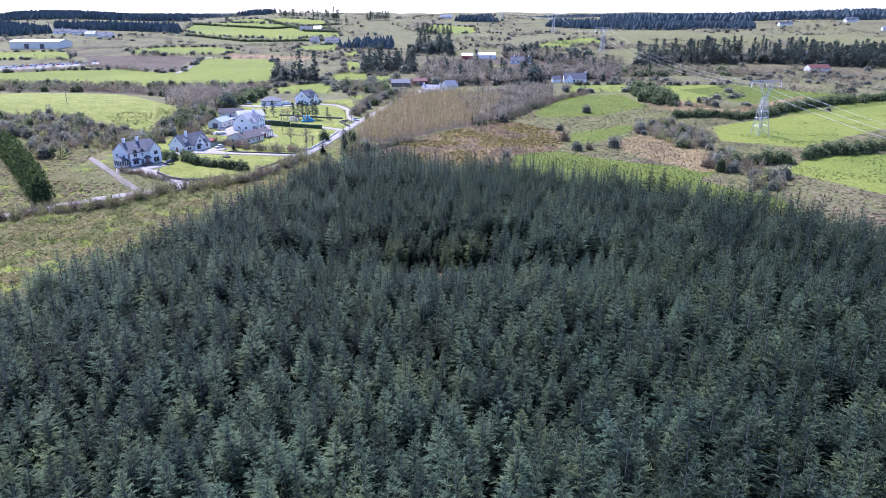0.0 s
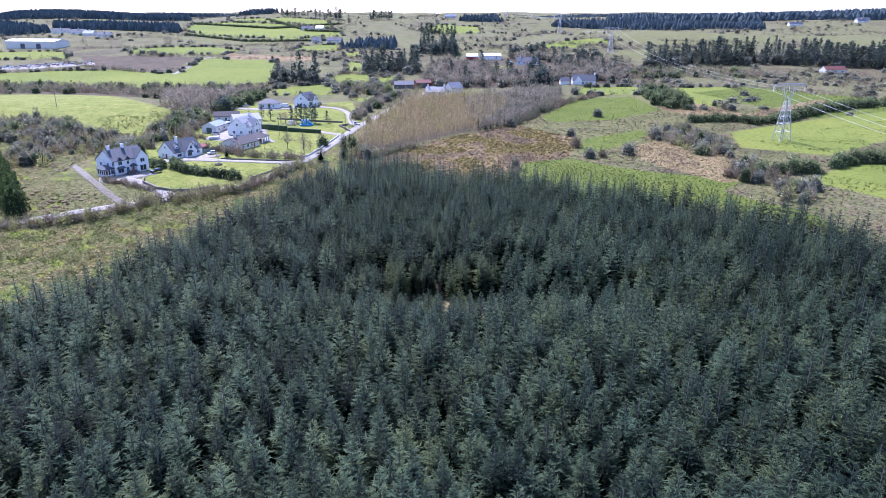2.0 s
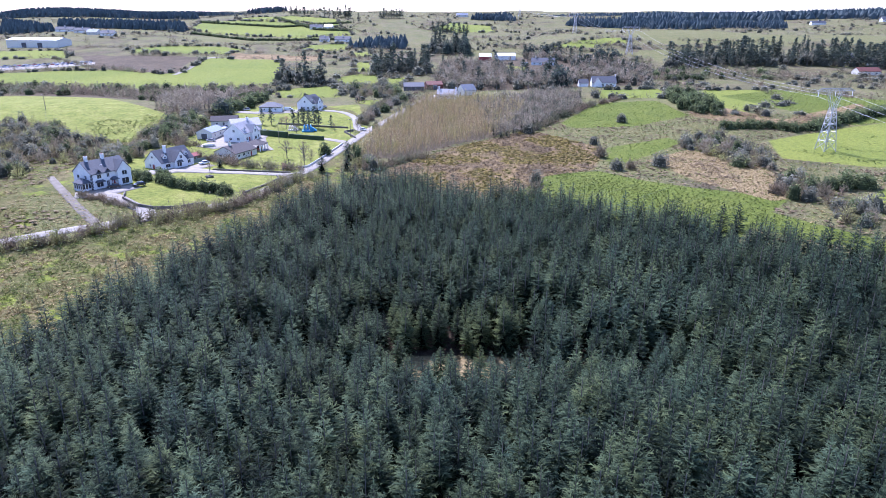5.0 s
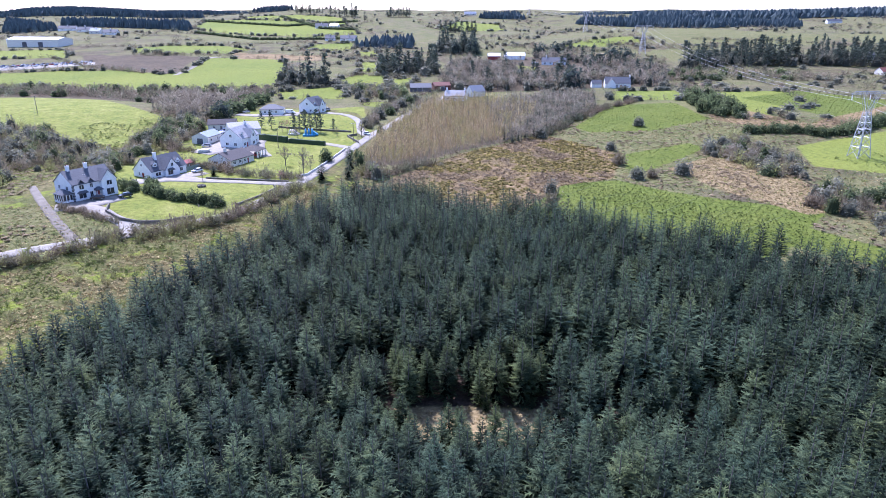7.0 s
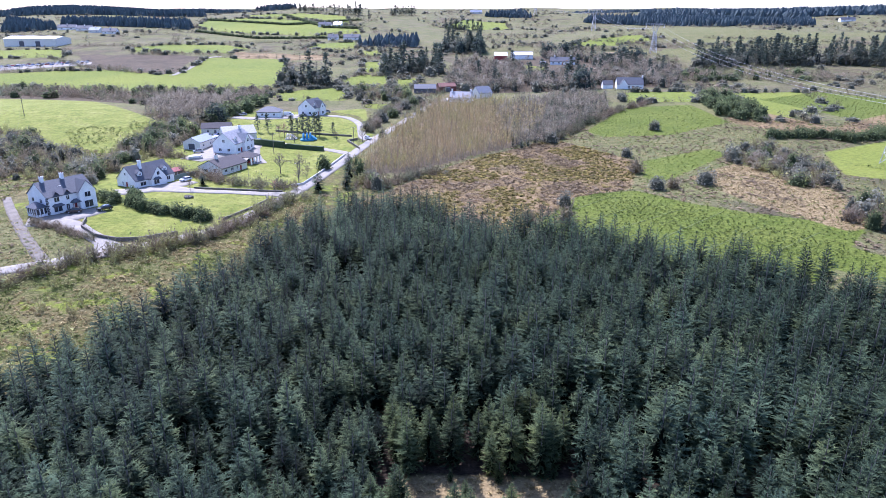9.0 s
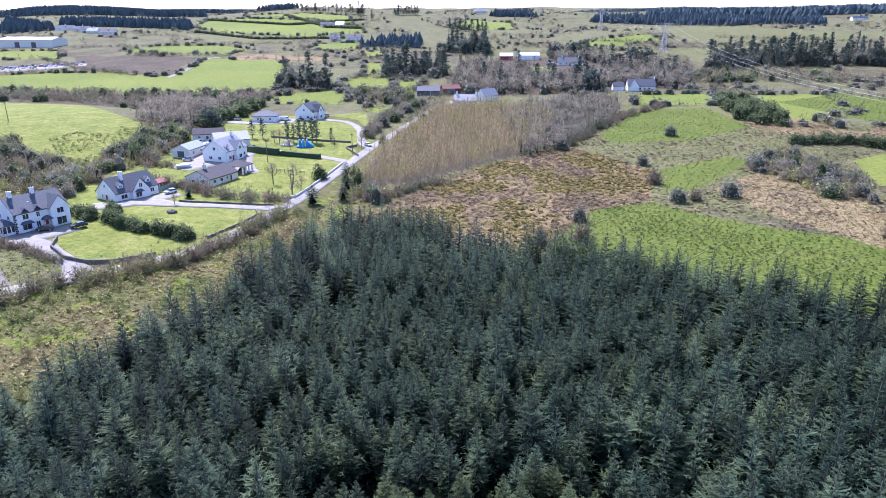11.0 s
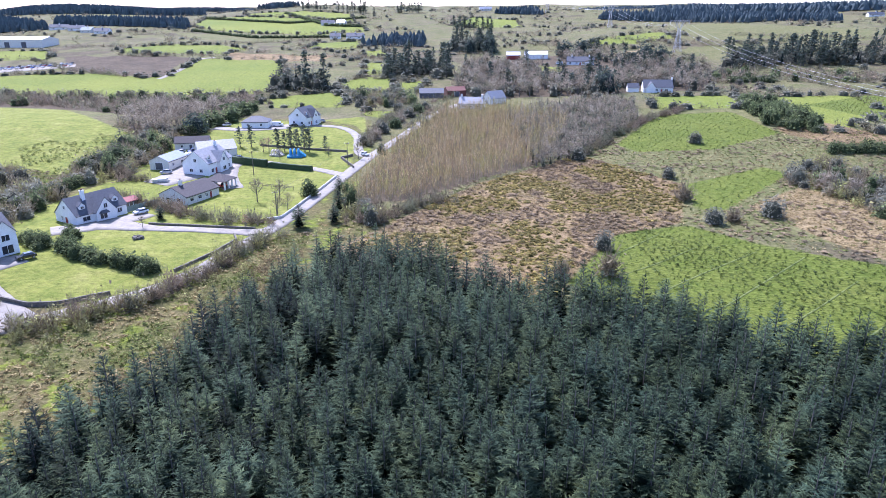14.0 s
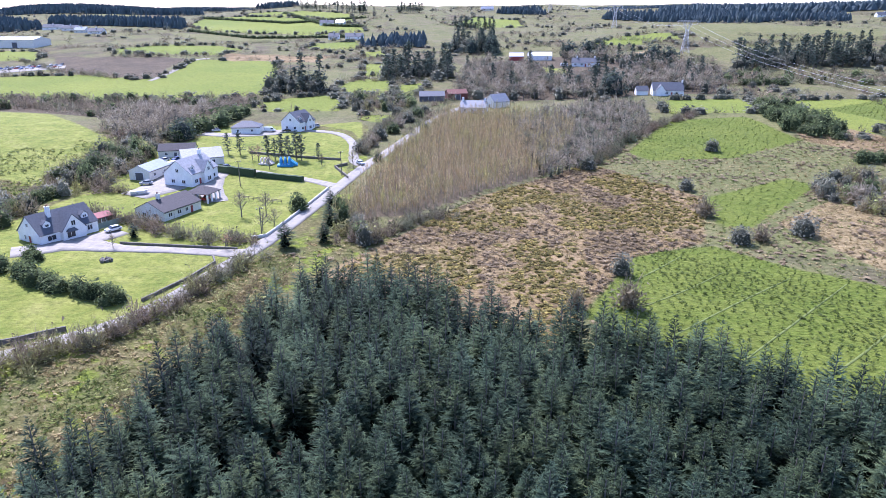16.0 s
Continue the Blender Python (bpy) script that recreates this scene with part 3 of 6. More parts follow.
class Shape:
    """Triangles of one plant: places, faces, tone of each place, material number of each face."""

    def __init__(self):
        self.v, self.f, self.t, self.m = [], [], [], []

    def add(self, verts, faces, tones, mat=0):
        o = len(self.v)
        self.v += [tuple(q) for q in verts]
        self.f += [tuple(i + o for i in q) for q in faces]
        self.t += list(tones)
        self.m += [mat] * len(faces)

    def limb(self, a, b, r0, r1, tone=0.4, mat=1, sides=5):
        a, b = np.array(a, float), np.array(b, float)
        d = (b - a) / np.linalg.norm(b - a)
        u = np.cross(d, (0.3, 0.9, 0.2))
        u /= np.linalg.norm(u)
        w = np.cross(d, u)
        ring = [(math.cos(2 * math.pi * k / sides), math.sin(2 * math.pi * k / sides)) for k in range(sides)]
        vs = [a + r0 * (c * u + s * w) for c, s in ring] + [b + r1 * (c * u + s * w) for c, s in ring]
        fs = []
        for k in range(sides):
            k2 = (k + 1) % sides
            fs += [(k, k2, sides + k2), (k, sides + k2, sides + k)]
        self.add(vs, fs, [tone] * len(vs), mat)

    def blade(self, a, b, width, tone0, tone1, mat=0):
        """A thin pointed blade or twig from a to b."""
        a, b = np.array(a, float), np.array(b, float)
        s = np.cross(b - a, rng.normal(size=3))
        s *= width / (np.linalg.norm(s) + 1e-9)
        self.add([a - s / 2, a + s / 2, b], [(0, 1, 2)], [tone0, tone0, tone1], mat)

    def arrays(self):
        return np.array(self.v), np.array(self.f), np.array(self.t), np.array(self.m)


def spruce(whorls, per, fine, low=5):
    """A young spruce one unit high: whorls of sprays, rising near the top and drooping below, each feathered with side twigs."""
    s = Shape()
    s.limb((0, 0, 0), (0, 0, 0.9), 0.010, 0.003, 0.1, 1, 4)
    # a near-black cone inside the crown, coloured in for its inner shade
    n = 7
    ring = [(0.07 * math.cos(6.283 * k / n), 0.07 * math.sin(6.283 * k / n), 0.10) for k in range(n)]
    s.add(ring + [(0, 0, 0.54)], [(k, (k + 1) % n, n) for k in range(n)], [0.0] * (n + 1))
    levels = list(np.linspace(0.10, 0.40, low, endpoint=False)) + list(0.40 + 0.57 * np.linspace(0, 1, whorls) ** 0.88)
    for h in levels:
        reach = min(0.275 * (1 - h) ** 0.96 + 0.006, 0.152)
        upper = h >= 0.40
        count = max(5, round(per * (0.55 + 0.75 * (1 - h)))) if upper else 7
        turn = rng.uniform(0, 6.28)
        for k in range(count):
            a = turn + 6.283 * (k + rng.uniform(-0.3, 0.3)) / count
            L = reach * rng.uniform(0.74, 1.16)
            slope = 1.25 * (h - 0.38) + rng.uniform(-0.12, 0.16)
            d = np.array((math.cos(a), math.sin(a), 0))
            q = np.array((-d[1], d[0], 0))
            b0 = np.array((0, 0, h + rng.uniform(-0.018, 0.018)))
            tip = b0 + d * L + (0, 0, slope * L)
            mid = b0 + d * L * 0.55 + (0, 0, slope * L * 0.62 - 0.04 * L)
            wd = L * 0.085 + 0.002
            t = rng.uniform(-0.10, 0.12)
            # sprays are toned dark towards the trunk as shade, paler at the tips
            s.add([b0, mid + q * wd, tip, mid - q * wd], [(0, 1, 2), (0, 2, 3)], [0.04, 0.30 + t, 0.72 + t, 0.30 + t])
            many = max(3, round(fine * min(1.0, 0.35 + L * 6))) if upper else 3
            for m_ in range(many):
                f = 0.26 + 0.70 * (m_ + rng.uniform(0, 0.7)) / many
                base = b0 + (mid - b0) * (f / 0.55) if f < 0.55 else mid + (tip - mid) * ((f - 0.55) / 0.45)
                sd = q * (1 if m_ % 2 else -1)
                size = (L * 0.42 * (1.15 - 0.6 * f) + 0.009) * rng.uniform(0.75, 1.25)
                end = base + (d * 0.72 + sd * rng.uniform(0.55, 0.95)) * size + (0, 0, size * rng.uniform(-0.15, 0.45))
                g = np.cross(end - base, (rng.normal() * 0.45, rng.normal() * 0.45, 1.0))
                g *= (size * (0.15 if upper else 0.24) + 0.0008) / (np.linalg.norm(g) + 1e-9)
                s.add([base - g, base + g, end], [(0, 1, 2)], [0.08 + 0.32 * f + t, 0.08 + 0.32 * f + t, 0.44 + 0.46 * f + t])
    for k in range(5):
        a = 1.257 * k + 0.4
        s.blade((0, 0, 0.955), (0.014 * math.cos(a), 0.014 * math.sin(a), 0.978), 0.005, 0.45, 0.8)
    s.blade((0, 0, 0.94), (0, 0, 1.0), 0.009, 0.4, 0.85)
    return s.arrays()


def twig_dome(count, flat=1.0, inner=0.35, leafy=0):
    """A bare bush, one unit across and about one high: many fine twigs fanning out of a few stems."""
    s = Shape()
    stems = [(rng.uniform(-0.18, 0.18), rng.uniform(-0.18, 0.18), 0) for _ in range(6)]
    for _ in range(count):
        d = rng.normal(size=3)
        d[2] = abs(d[2]) * 1.1 + 0.15
        d /= np.linalg.norm(d)
        r = rng.uniform(inner, 0.5) * (1 + 0.25 * math.sin(3 * math.atan2(d[1], d[0]) + 1))
        tip = np.array((d[0] * r, d[1] * r, d[2] * 2 * r * flat))
        st = np.array(stems[rng.integers(6)])
        a = st + (tip - st) * rng.uniform(0.1, 0.7)
        t = rng.uniform(0.25, 0.85)
        s.blade(a, tip, rng.uniform(0.016, 0.030), t * 0.7, t)
        side = tip + rng.normal(size=3) * 0.09
        s.blade(a + (tip - a) * 0.5, side, 0.018, t * 0.7, t)
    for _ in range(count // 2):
        # the dense tangle inside, in lower tones that paint its shade
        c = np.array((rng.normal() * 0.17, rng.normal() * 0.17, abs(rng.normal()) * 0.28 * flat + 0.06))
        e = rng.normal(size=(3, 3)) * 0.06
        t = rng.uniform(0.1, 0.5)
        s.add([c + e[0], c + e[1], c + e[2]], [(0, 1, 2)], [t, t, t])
    for _ in range(leafy):
        d = rng.normal(size=3)
        d[2] = abs(d[2])
        d /= np.linalg.norm(d)
        c = np.array((d[0] * 0.45, d[1] * 0.45, d[2] * 0.85 * flat)) * rng.uniform(0.55, 1.05)
        e = rng.normal(size=(2, 3)) * 0.06
        s.add([c, c + e[0], c + e[1]], [(0, 1, 2)], [rng.uniform(0.5, 1)] * 3)
    return s.arrays()


def leaf_dome(count, size=0.09, flat=1.0):
    """A dense evergreen bush of small leaf clumps with an uneven outline, one unit across."""
    s = Shape()
    # solid core in the darkest tone, a painted stand-in for shade between leaves
    n = 8
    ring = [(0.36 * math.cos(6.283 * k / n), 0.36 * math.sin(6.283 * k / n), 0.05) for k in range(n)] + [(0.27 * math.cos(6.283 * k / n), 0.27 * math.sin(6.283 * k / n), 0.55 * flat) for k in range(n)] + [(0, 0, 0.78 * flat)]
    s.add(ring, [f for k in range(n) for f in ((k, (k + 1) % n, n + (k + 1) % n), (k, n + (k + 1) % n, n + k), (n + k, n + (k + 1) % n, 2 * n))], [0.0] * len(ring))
    lumps = [(rng.uniform(0, 6.28), rng.uniform(0.2, 1.2), rng.uniform(0.75, 1.2)) for _ in range(7)]
    for _ in range(count):
        az, el = rng.uniform(0, 6.283), math.asin(rng.uniform(0.0, 1.0))
        r = 0.46
        for la, le, ls in lumps:
            near = math.exp(-((math.cos(az) * math.cos(el) - math.cos(la) * math.cos(le)) ** 2 + (math.sin(az) * math.cos(el) - math.sin(la) * math.cos(le)) ** 2 + (math.sin(el) - math.sin(le)) ** 2) * 6)
            r *= 1 + (ls - 1) * near
        r *= rng.uniform(0.78, 1.08)
        c = np.array((r * math.cos(az) * math.cos(el), r * math.sin(az) * math.cos(el), 2 * r * math.sin(el) * flat + 0.04))
        e = rng.normal(size=(3, 3)) * size * 0.75
        t = rng.uniform(0.2, 0.9)
        s.add([c + e[0], c + e[1], c + e[2]], [(0, 1, 2)], [t * 0.7, t, t])
    return s.arrays()


def bare_tree(limbs, twigs, slender=1.0, mat_twig=0):
    """A leafless tree one unit high: tapered trunk, limbs and sprays of fine twigs."""
    s = Shape()
    lean = rng.uniform(-0.04, 0.04, 2)
    s.limb((0, 0, 0), (lean[0], lean[1], 0.42), 0.022, 0.014, 0.35, 1, 6)
    s.limb((lean[0], lean[1], 0.42), (lean[0] * 2, lean[1] * 2, 0.82), 0.014, 0.004, 0.35, 1, 5)
    for k in range(limbs):
        h = 0.2 + 0.5 * k / limbs
        a = k * 2.4 + rng.uniform(-0.4, 0.4)
        L = (0.34 - 0.22 * k / limbs) * rng.uniform(0.8, 1.15) * slender
        b0 = np.array((lean[0] * h / 0.42, lean[1] * h / 0.42, h))
        e = b0 + (L * math.cos(a), L * math.sin(a), L * rng.uniform(0.6, 1.1) / slender)
        s.limb(b0, e, 0.009, 0.003, 0.35, 1, 4)
        for _ in range(twigs):
            f = rng.uniform(0.3, 1.0)
            p = b0 + (e - b0) * f
            q = p + rng.normal(size=3) * (0.07 * slender, 0.07 * slender, 0.06) + (0, 0, 0.07)
            t = rng.uniform(0.2, 1.0)
            s.blade(p, q, 0.011, t * 0.6, t, mat_twig)
            s.blade(p + (q - p) * 0.4, q + rng.normal(size=3) * 0.04, 0.008, t * 0.6, t, mat_twig)
    return s.arrays()


def crown_tree(twigs):
    """A leafless tree one unit high with a full round crown of fine twigs on a short trunk."""
    s = Shape()
    s.limb((0, 0, 0), (0.02, 0.01, 0.5), 0.022, 0.010, 0.3, 1, 4)
    for k in range(4):
        a = 1.57 * k + rng.uniform(-0.4, 0.4)
        s.limb((0.01, 0, 0.25 + 0.04 * k), (0.2 * math.cos(a), 0.2 * math.sin(a), 0.62), 0.010, 0.003, 0.3, 1, 3)
    for _ in range(twigs):
        d = rng.normal(size=3)
        d /= np.linalg.norm(d)
        r = rng.uniform(0.55, 1.0) * (1 + 0.2 * math.sin(3 * math.atan2(d[1], d[0]) + 2 * d[2]))
        tip = np.array((d[0] * 0.36 * r, d[1] * 0.36 * r, 0.62 + d[2] * 0.37 * r))
        a = np.array((0, 0, 0.45)) + (tip - (0, 0, 0.45)) * rng.uniform(0.45, 0.75)
        t = rng.uniform(0.2, 1)
        s.blade(a, tip, 0.020, t * 0.6, t)
        s.blade(a + (tip - a) * 0.4, tip + rng.normal(size=3) * 0.05, 0.016, t * 0.6, t)
    # fill of low tone in the middle: the crown's own shade as colour
    for _ in range(twigs // 4):
        c = np.array((rng.normal() * 0.13, rng.normal() * 0.13, 0.6 + rng.normal() * 0.14))
        e = rng.normal(size=(3, 3)) * 0.045
        s.add([c + e[0], c + e[1], c + e[2]], [(0, 1, 2)], [rng.uniform(0, 0.4)] * 3)
    return s.arrays()


def far_cone():
    """A conifer seen from very far: a solid ragged cone."""
    s = Shape()
    n = 7
    rim = [(rng.uniform(0.13, 0.19) * math.cos(6.283 * k / n), rng.uniform(0.13, 0.19) * math.sin(6.283 * k / n), rng.uniform(0.0, 0.12)) for k in range(n)]
    mid = [(rng.uniform(0.07, 0.12) * math.cos(6.283 * k / n + 0.4), rng.uniform(0.07, 0.12) * math.sin(6.283 * k / n + 0.4), rng.uniform(0.5, 0.62)) for k in range(n)]
    f = []
    for k in range(n):
        k2 = (k + 1) % n
        f += [(k, k2, n + k2), (k, n + k2, n + k), (n + k, n + k2, 2 * n)]
    s.add(rim + mid + [(0, 0, 1)], f, [rng.uniform(0.1, 0.4) for _ in range(n)] + [rng.uniform(0.3, 0.8) for _ in range(n)] + [0.7])
    return s.arrays()


def sapling(twigs):
    """A slender leafless pole one unit high with short rising twigs."""
    s = Shape()
    lean = rng.uniform(-0.05, 0.05, 2)
    s.limb((0, 0, 0), (lean[0], lean[1], 0.9), 0.009, 0.003, 0.5, 1, 3)
    for k in range(twigs):
        h = rng.uniform(0.15, 0.97)
        a = rng.uniform(0, 6.283)
        L = 0.16 * (1.05 - h) + 0.03
        t = rng.uniform(0.2, 1)
        p = np.array((lean[0] * h, lean[1] * h, h))
        s.blade(p, p + (L * math.cos(a), L * math.sin(a), L * rng.uniform(0.7, 1.6)), 0.014, t * 0.7, t)
    return s.arrays()


def clump(count, size=0.26):
    """A small low tuft of leaves, one unit across."""
    s = Shape()
    for _ in range(count):
        c = np.array((rng.normal() * 0.2, rng.normal() * 0.2, rng.uniform(0.1, 0.8)))
        e = rng.normal(size=(3, 3)) * size
        e[:, 2] = np.abs(e[:, 2]) - 0.1
        t = rng.uniform(0.1, 0.95)
        s.add([c + e[0], c + e[1], c + e[2]], [(0, 1, 2)], [t * 0.6, t, t])
    return s.arrays()


def tall_conifer(count):
    """A ragged mature conifer one unit high: bare stem below, irregular shelves of dark needles above."""
    s = Shape()
    s.limb((0, 0, 0), (0, 0, 0.92), 0.016, 0.004, 0.3, 1, 5)
    for k in range(count):
        h = 0.16 + 0.82 * (k / count) ** 0.9
        a = k * 2.4 + rng.uniform(-0.5, 0.5)
        L = (0.20 * (1 - h) ** 0.6 + 0.02) * rng.uniform(0.6, 1.25)
        d, q = np.array((math.cos(a), math.sin(a), 0)), np.array((-math.sin(a), math.cos(a), 0))
        b0 = np.array((0, 0, h))
        tip = b0 + d * L + (0, 0, L * rng.uniform(-0.15, 0.35))
        for _ in range(9):
            f = rng.uniform(0.15, 1)
            c = b0 + (tip - b0) * f
            e = rng.normal(size=(3, 3)) * (0.028, 0.028, 0.022)
            t = rng.uniform(0.15, 0.9)
            s.add([c + e[0], c + e[1], c + e[2]], [(0, 1, 2)], [t * 0.6, t, t])
    return s.arrays()


def tuft(count, spread=0.5, width=0.13):
    """A tussock of blades, one unit high."""
    s = Shape()
    for _ in range(count):
        a, r = rng.uniform(0, 6.283), rng.uniform(0, 0.22)
        t = rng.uniform(0.2, 1)
        s.blade((r * math.cos(a), r * math.sin(a), 0), ((r + spread * rng.uniform(0.3, 1)) * math.cos(a), (r + spread * rng.uniform(0.3, 1)) * math.sin(a), rng.uniform(0.35, 1)), width, t * 0.5, t)
    return s.arrays()


def set_out(name, shapes, spots, materials, sink=0.05, smooth=False):
    """One joined mesh of many plants. spots: x, y, height, width, turn, tone shift."""
    V, F, T, I, o = [], [], [], [], 0
    spots = np.asarray(spots, float)
    pick = rng.integers(0, len(shapes), len(spots))
    zs = height(spots[:, 0], spots[:, 1])
    for (x, y, h, w, a, dt), z, k in zip(spots, zs, pick):
        v, f, t, i = shapes[k]
        c, s_ = math.cos(a), math.sin(a)
        p = np.empty_like(v)
        p[:, 0] = x + w * (c * v[:, 0] - s_ * v[:, 1])
        p[:, 1] = y + w * (s_ * v[:, 0] + c * v[:, 1])
        p[:, 2] = z - sink + h * v[:, 2]
        V.append(p)
        F.append(f + o)
        T.append(np.clip(t + dt, 0, 1))
        I.append(i)
        o += len(v)
    return mesh_object(name, np.concatenate(V), np.concatenate(F), materials, np.concatenate(I), np.concatenate(T), smooth)


def shape_mesh(name, shape, materials, keep):
    """The mesh of one shape's faces of one material number."""
    v, f, t, i = shape
    f = f[i == keep]
    used = np.unique(f)
    back = np.zeros(len(v), int)
    back[used] = np.arange(len(used))
    ob = mesh_object(name, v[used], back[f], materials, None, t[used])
    return ob


def plant(name, shape, x, y, h, w, turn, leaf, label, category, group="", bark=None, crown_name="crown"):
    """A single plant as a thing of its own, with trunk and crown."""
    root = new(name)
    root.matrix_world = Matrix.LocRotScale((x, y, float(height(x, y)) - 0.05), Euler((0, 0, turn)), (w, w, h))
    for part_name, keep, mt in (("trunk", 1, bark or M_BARK), (crown_name, 0, leaf)):
        if (shape[3] == keep).any():
            ob = shape_mesh(part_name, shape, [mt], keep)
            ob.parent = root
    return tagged(root, label, category, group)


def scatter(poly, gap, jitter=0.4, holes=()):
    """Points on a jittered grid within a polygon."""
    a = np.array(poly, float)
    (x0, y0), (x1, y1) = a.min(0), a.max(0)
    gx, gy = np.meshgrid(np.arange(x0, x1, gap), np.arange(y0, y1, gap * 0.9))
    gx[1::2] += gap / 2
    gx, gy = gx.ravel() + rng.uniform(-jitter, jitter, gx.size) * gap, gy.ravel() + rng.uniform(-jitter, jitter, gy.size) * gap
    ok = inside(gx, gy, tuple(poly))
    for hole in holes:
        ok &= ~inside(gx, gy, tuple(hole))
    return gx[ok], gy[ok]


def along(pts, step, wobble):
    out = []
    for (x0, y0), (x1, y1) in zip(pts, pts[1:]):
        L = math.hypot(x1 - x0, y1 - y0)
        for k in range(max(1, int(L / step))):
            f = (k + rng.uniform(0, 1)) / max(1, int(L / step))
            out.append((x0 + (x1 - x0) * f + rng.normal() * wobble, y0 + (y1 - y0) * f + rng.normal() * wobble))
    return out


def spots_of(points, h, w, vary=0.3, tone=0.15):
    return [(x, y, h * rng.uniform(1 - vary, 1 + vary), w * rng.uniform(1 - vary, 1 + vary), rng.uniform(0, 6.283), rng.uniform(-tone, tone)) for x, y in points]


# ---- the spruce plantation ----
SPRUCE_FINE = [spruce(13, 7, 7) for _ in range(4)]
SPRUCE_TALL = [spruce(11, 7, 6, 3) for _ in range(8)]
SPRUCE = [spruce(8, 6, 3, 3) for _ in range(5)]
SPRUCE_LOW = [spruce(6, 6, 3, 2) for _ in range(4)]


def forest_spots():
    x, y = scatter(FOREST, 3.3, 0.42, (CLEARING, HOLLOW))
    lump = np.array([noise.noise((a / 26, b / 26, 3.0)) for a, b in zip(x, y)])
    patch = np.array([noise.noise((a / 55, b / 55, 9.0)) for a, b in zip(x, y)])
    h = 12.3 + 2.2 * lump + rng.normal(size=len(x)) * 1.15
    low = np.exp(-((y - 145 - x * x / 190) / 9.5) ** 2) * (np.abs(x) < 42)
    rim = np.exp(-((y - 164) / 6.5) ** 2) * (np.abs(x) < 22)
    h = h * (1 - 0.30 * low) * (1 - 0.26 * rim)
    return [(a, b, hh, hh * rng.uniform(1.08, 1.42), rng.uniform(0, 6.283), 0.09 * p + rng.normal() * 0.12) for a, b, hh, p in zip(x, y, h, patch)]


def make_forest():
    spots = forest_spots()
    near = [s for s in spots if -30 < s[0] < 30 and 178 < s[1] < 242]
    near = near[:300]
    ids = {id(s) for s in near}
    rest = [s for s in spots if id(s) not in ids]
    edge = [s for s in rest if -15 < s[0] < 11 and 146 < s[1] < 167]
    ids |= {id(s) for s in edge}
    # the body of the wood, and its outer margin
    body = [s for s in rest if id(s) not in ids and s[1] > 56 and -0.72 * s[1] - 14 < s[0] < 0.72 * s[1] + 14]
    ids |= {id(s) for s in body}
    margin = [s for s in rest if id(s) not in ids]
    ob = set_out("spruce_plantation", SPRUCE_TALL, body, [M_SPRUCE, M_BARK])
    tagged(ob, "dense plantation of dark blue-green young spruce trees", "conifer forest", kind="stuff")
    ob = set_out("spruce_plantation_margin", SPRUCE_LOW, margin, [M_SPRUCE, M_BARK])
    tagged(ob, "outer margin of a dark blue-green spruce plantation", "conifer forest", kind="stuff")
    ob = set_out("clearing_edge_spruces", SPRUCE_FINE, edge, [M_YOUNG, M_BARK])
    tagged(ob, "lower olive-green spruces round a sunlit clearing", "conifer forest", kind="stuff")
    models = []
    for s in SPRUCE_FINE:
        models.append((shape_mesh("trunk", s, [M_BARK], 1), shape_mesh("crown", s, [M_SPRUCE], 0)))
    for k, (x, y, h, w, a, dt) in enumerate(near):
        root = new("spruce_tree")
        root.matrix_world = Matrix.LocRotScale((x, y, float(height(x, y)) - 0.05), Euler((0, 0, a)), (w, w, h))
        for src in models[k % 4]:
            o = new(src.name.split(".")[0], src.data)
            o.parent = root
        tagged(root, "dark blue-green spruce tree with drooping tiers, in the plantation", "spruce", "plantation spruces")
    for pair in models:
        for o in pair:
            bpy.data.objects.remove(o)


make_forest()

# ---- hedges, scrub and woods ----
TWIG = [twig_dome(68) for _ in range(5)]
TWIG_FAR = [twig_dome(22) for _ in range(4)]
LEAF = [leaf_dome(230, 0.065) for _ in range(4)]
LEAF_FAR = [leaf_dome(56, 0.11) for _ in range(3)]
BUD = [twig_dome(60, 1.2, 0.3, 40) for _ in range(3)]
TREE = [bare_tree(14, 10) for _ in range(4)]
TREE_FAR = [crown_tree(62) for _ in range(5)]
CONE = [far_cone() for _ in range(5)]
TALL = [tall_conifer(36) for _ in range(5)]
SAPLING = [sapling(26) for _ in range(6)]
CLUMP = [clump(12) for _ in range(5)]
WIDE_TUFT = [clump(13, 0.17) for _ in range(4)] + [tuft(13, 0.7, 0.09) for _ in range(2)]

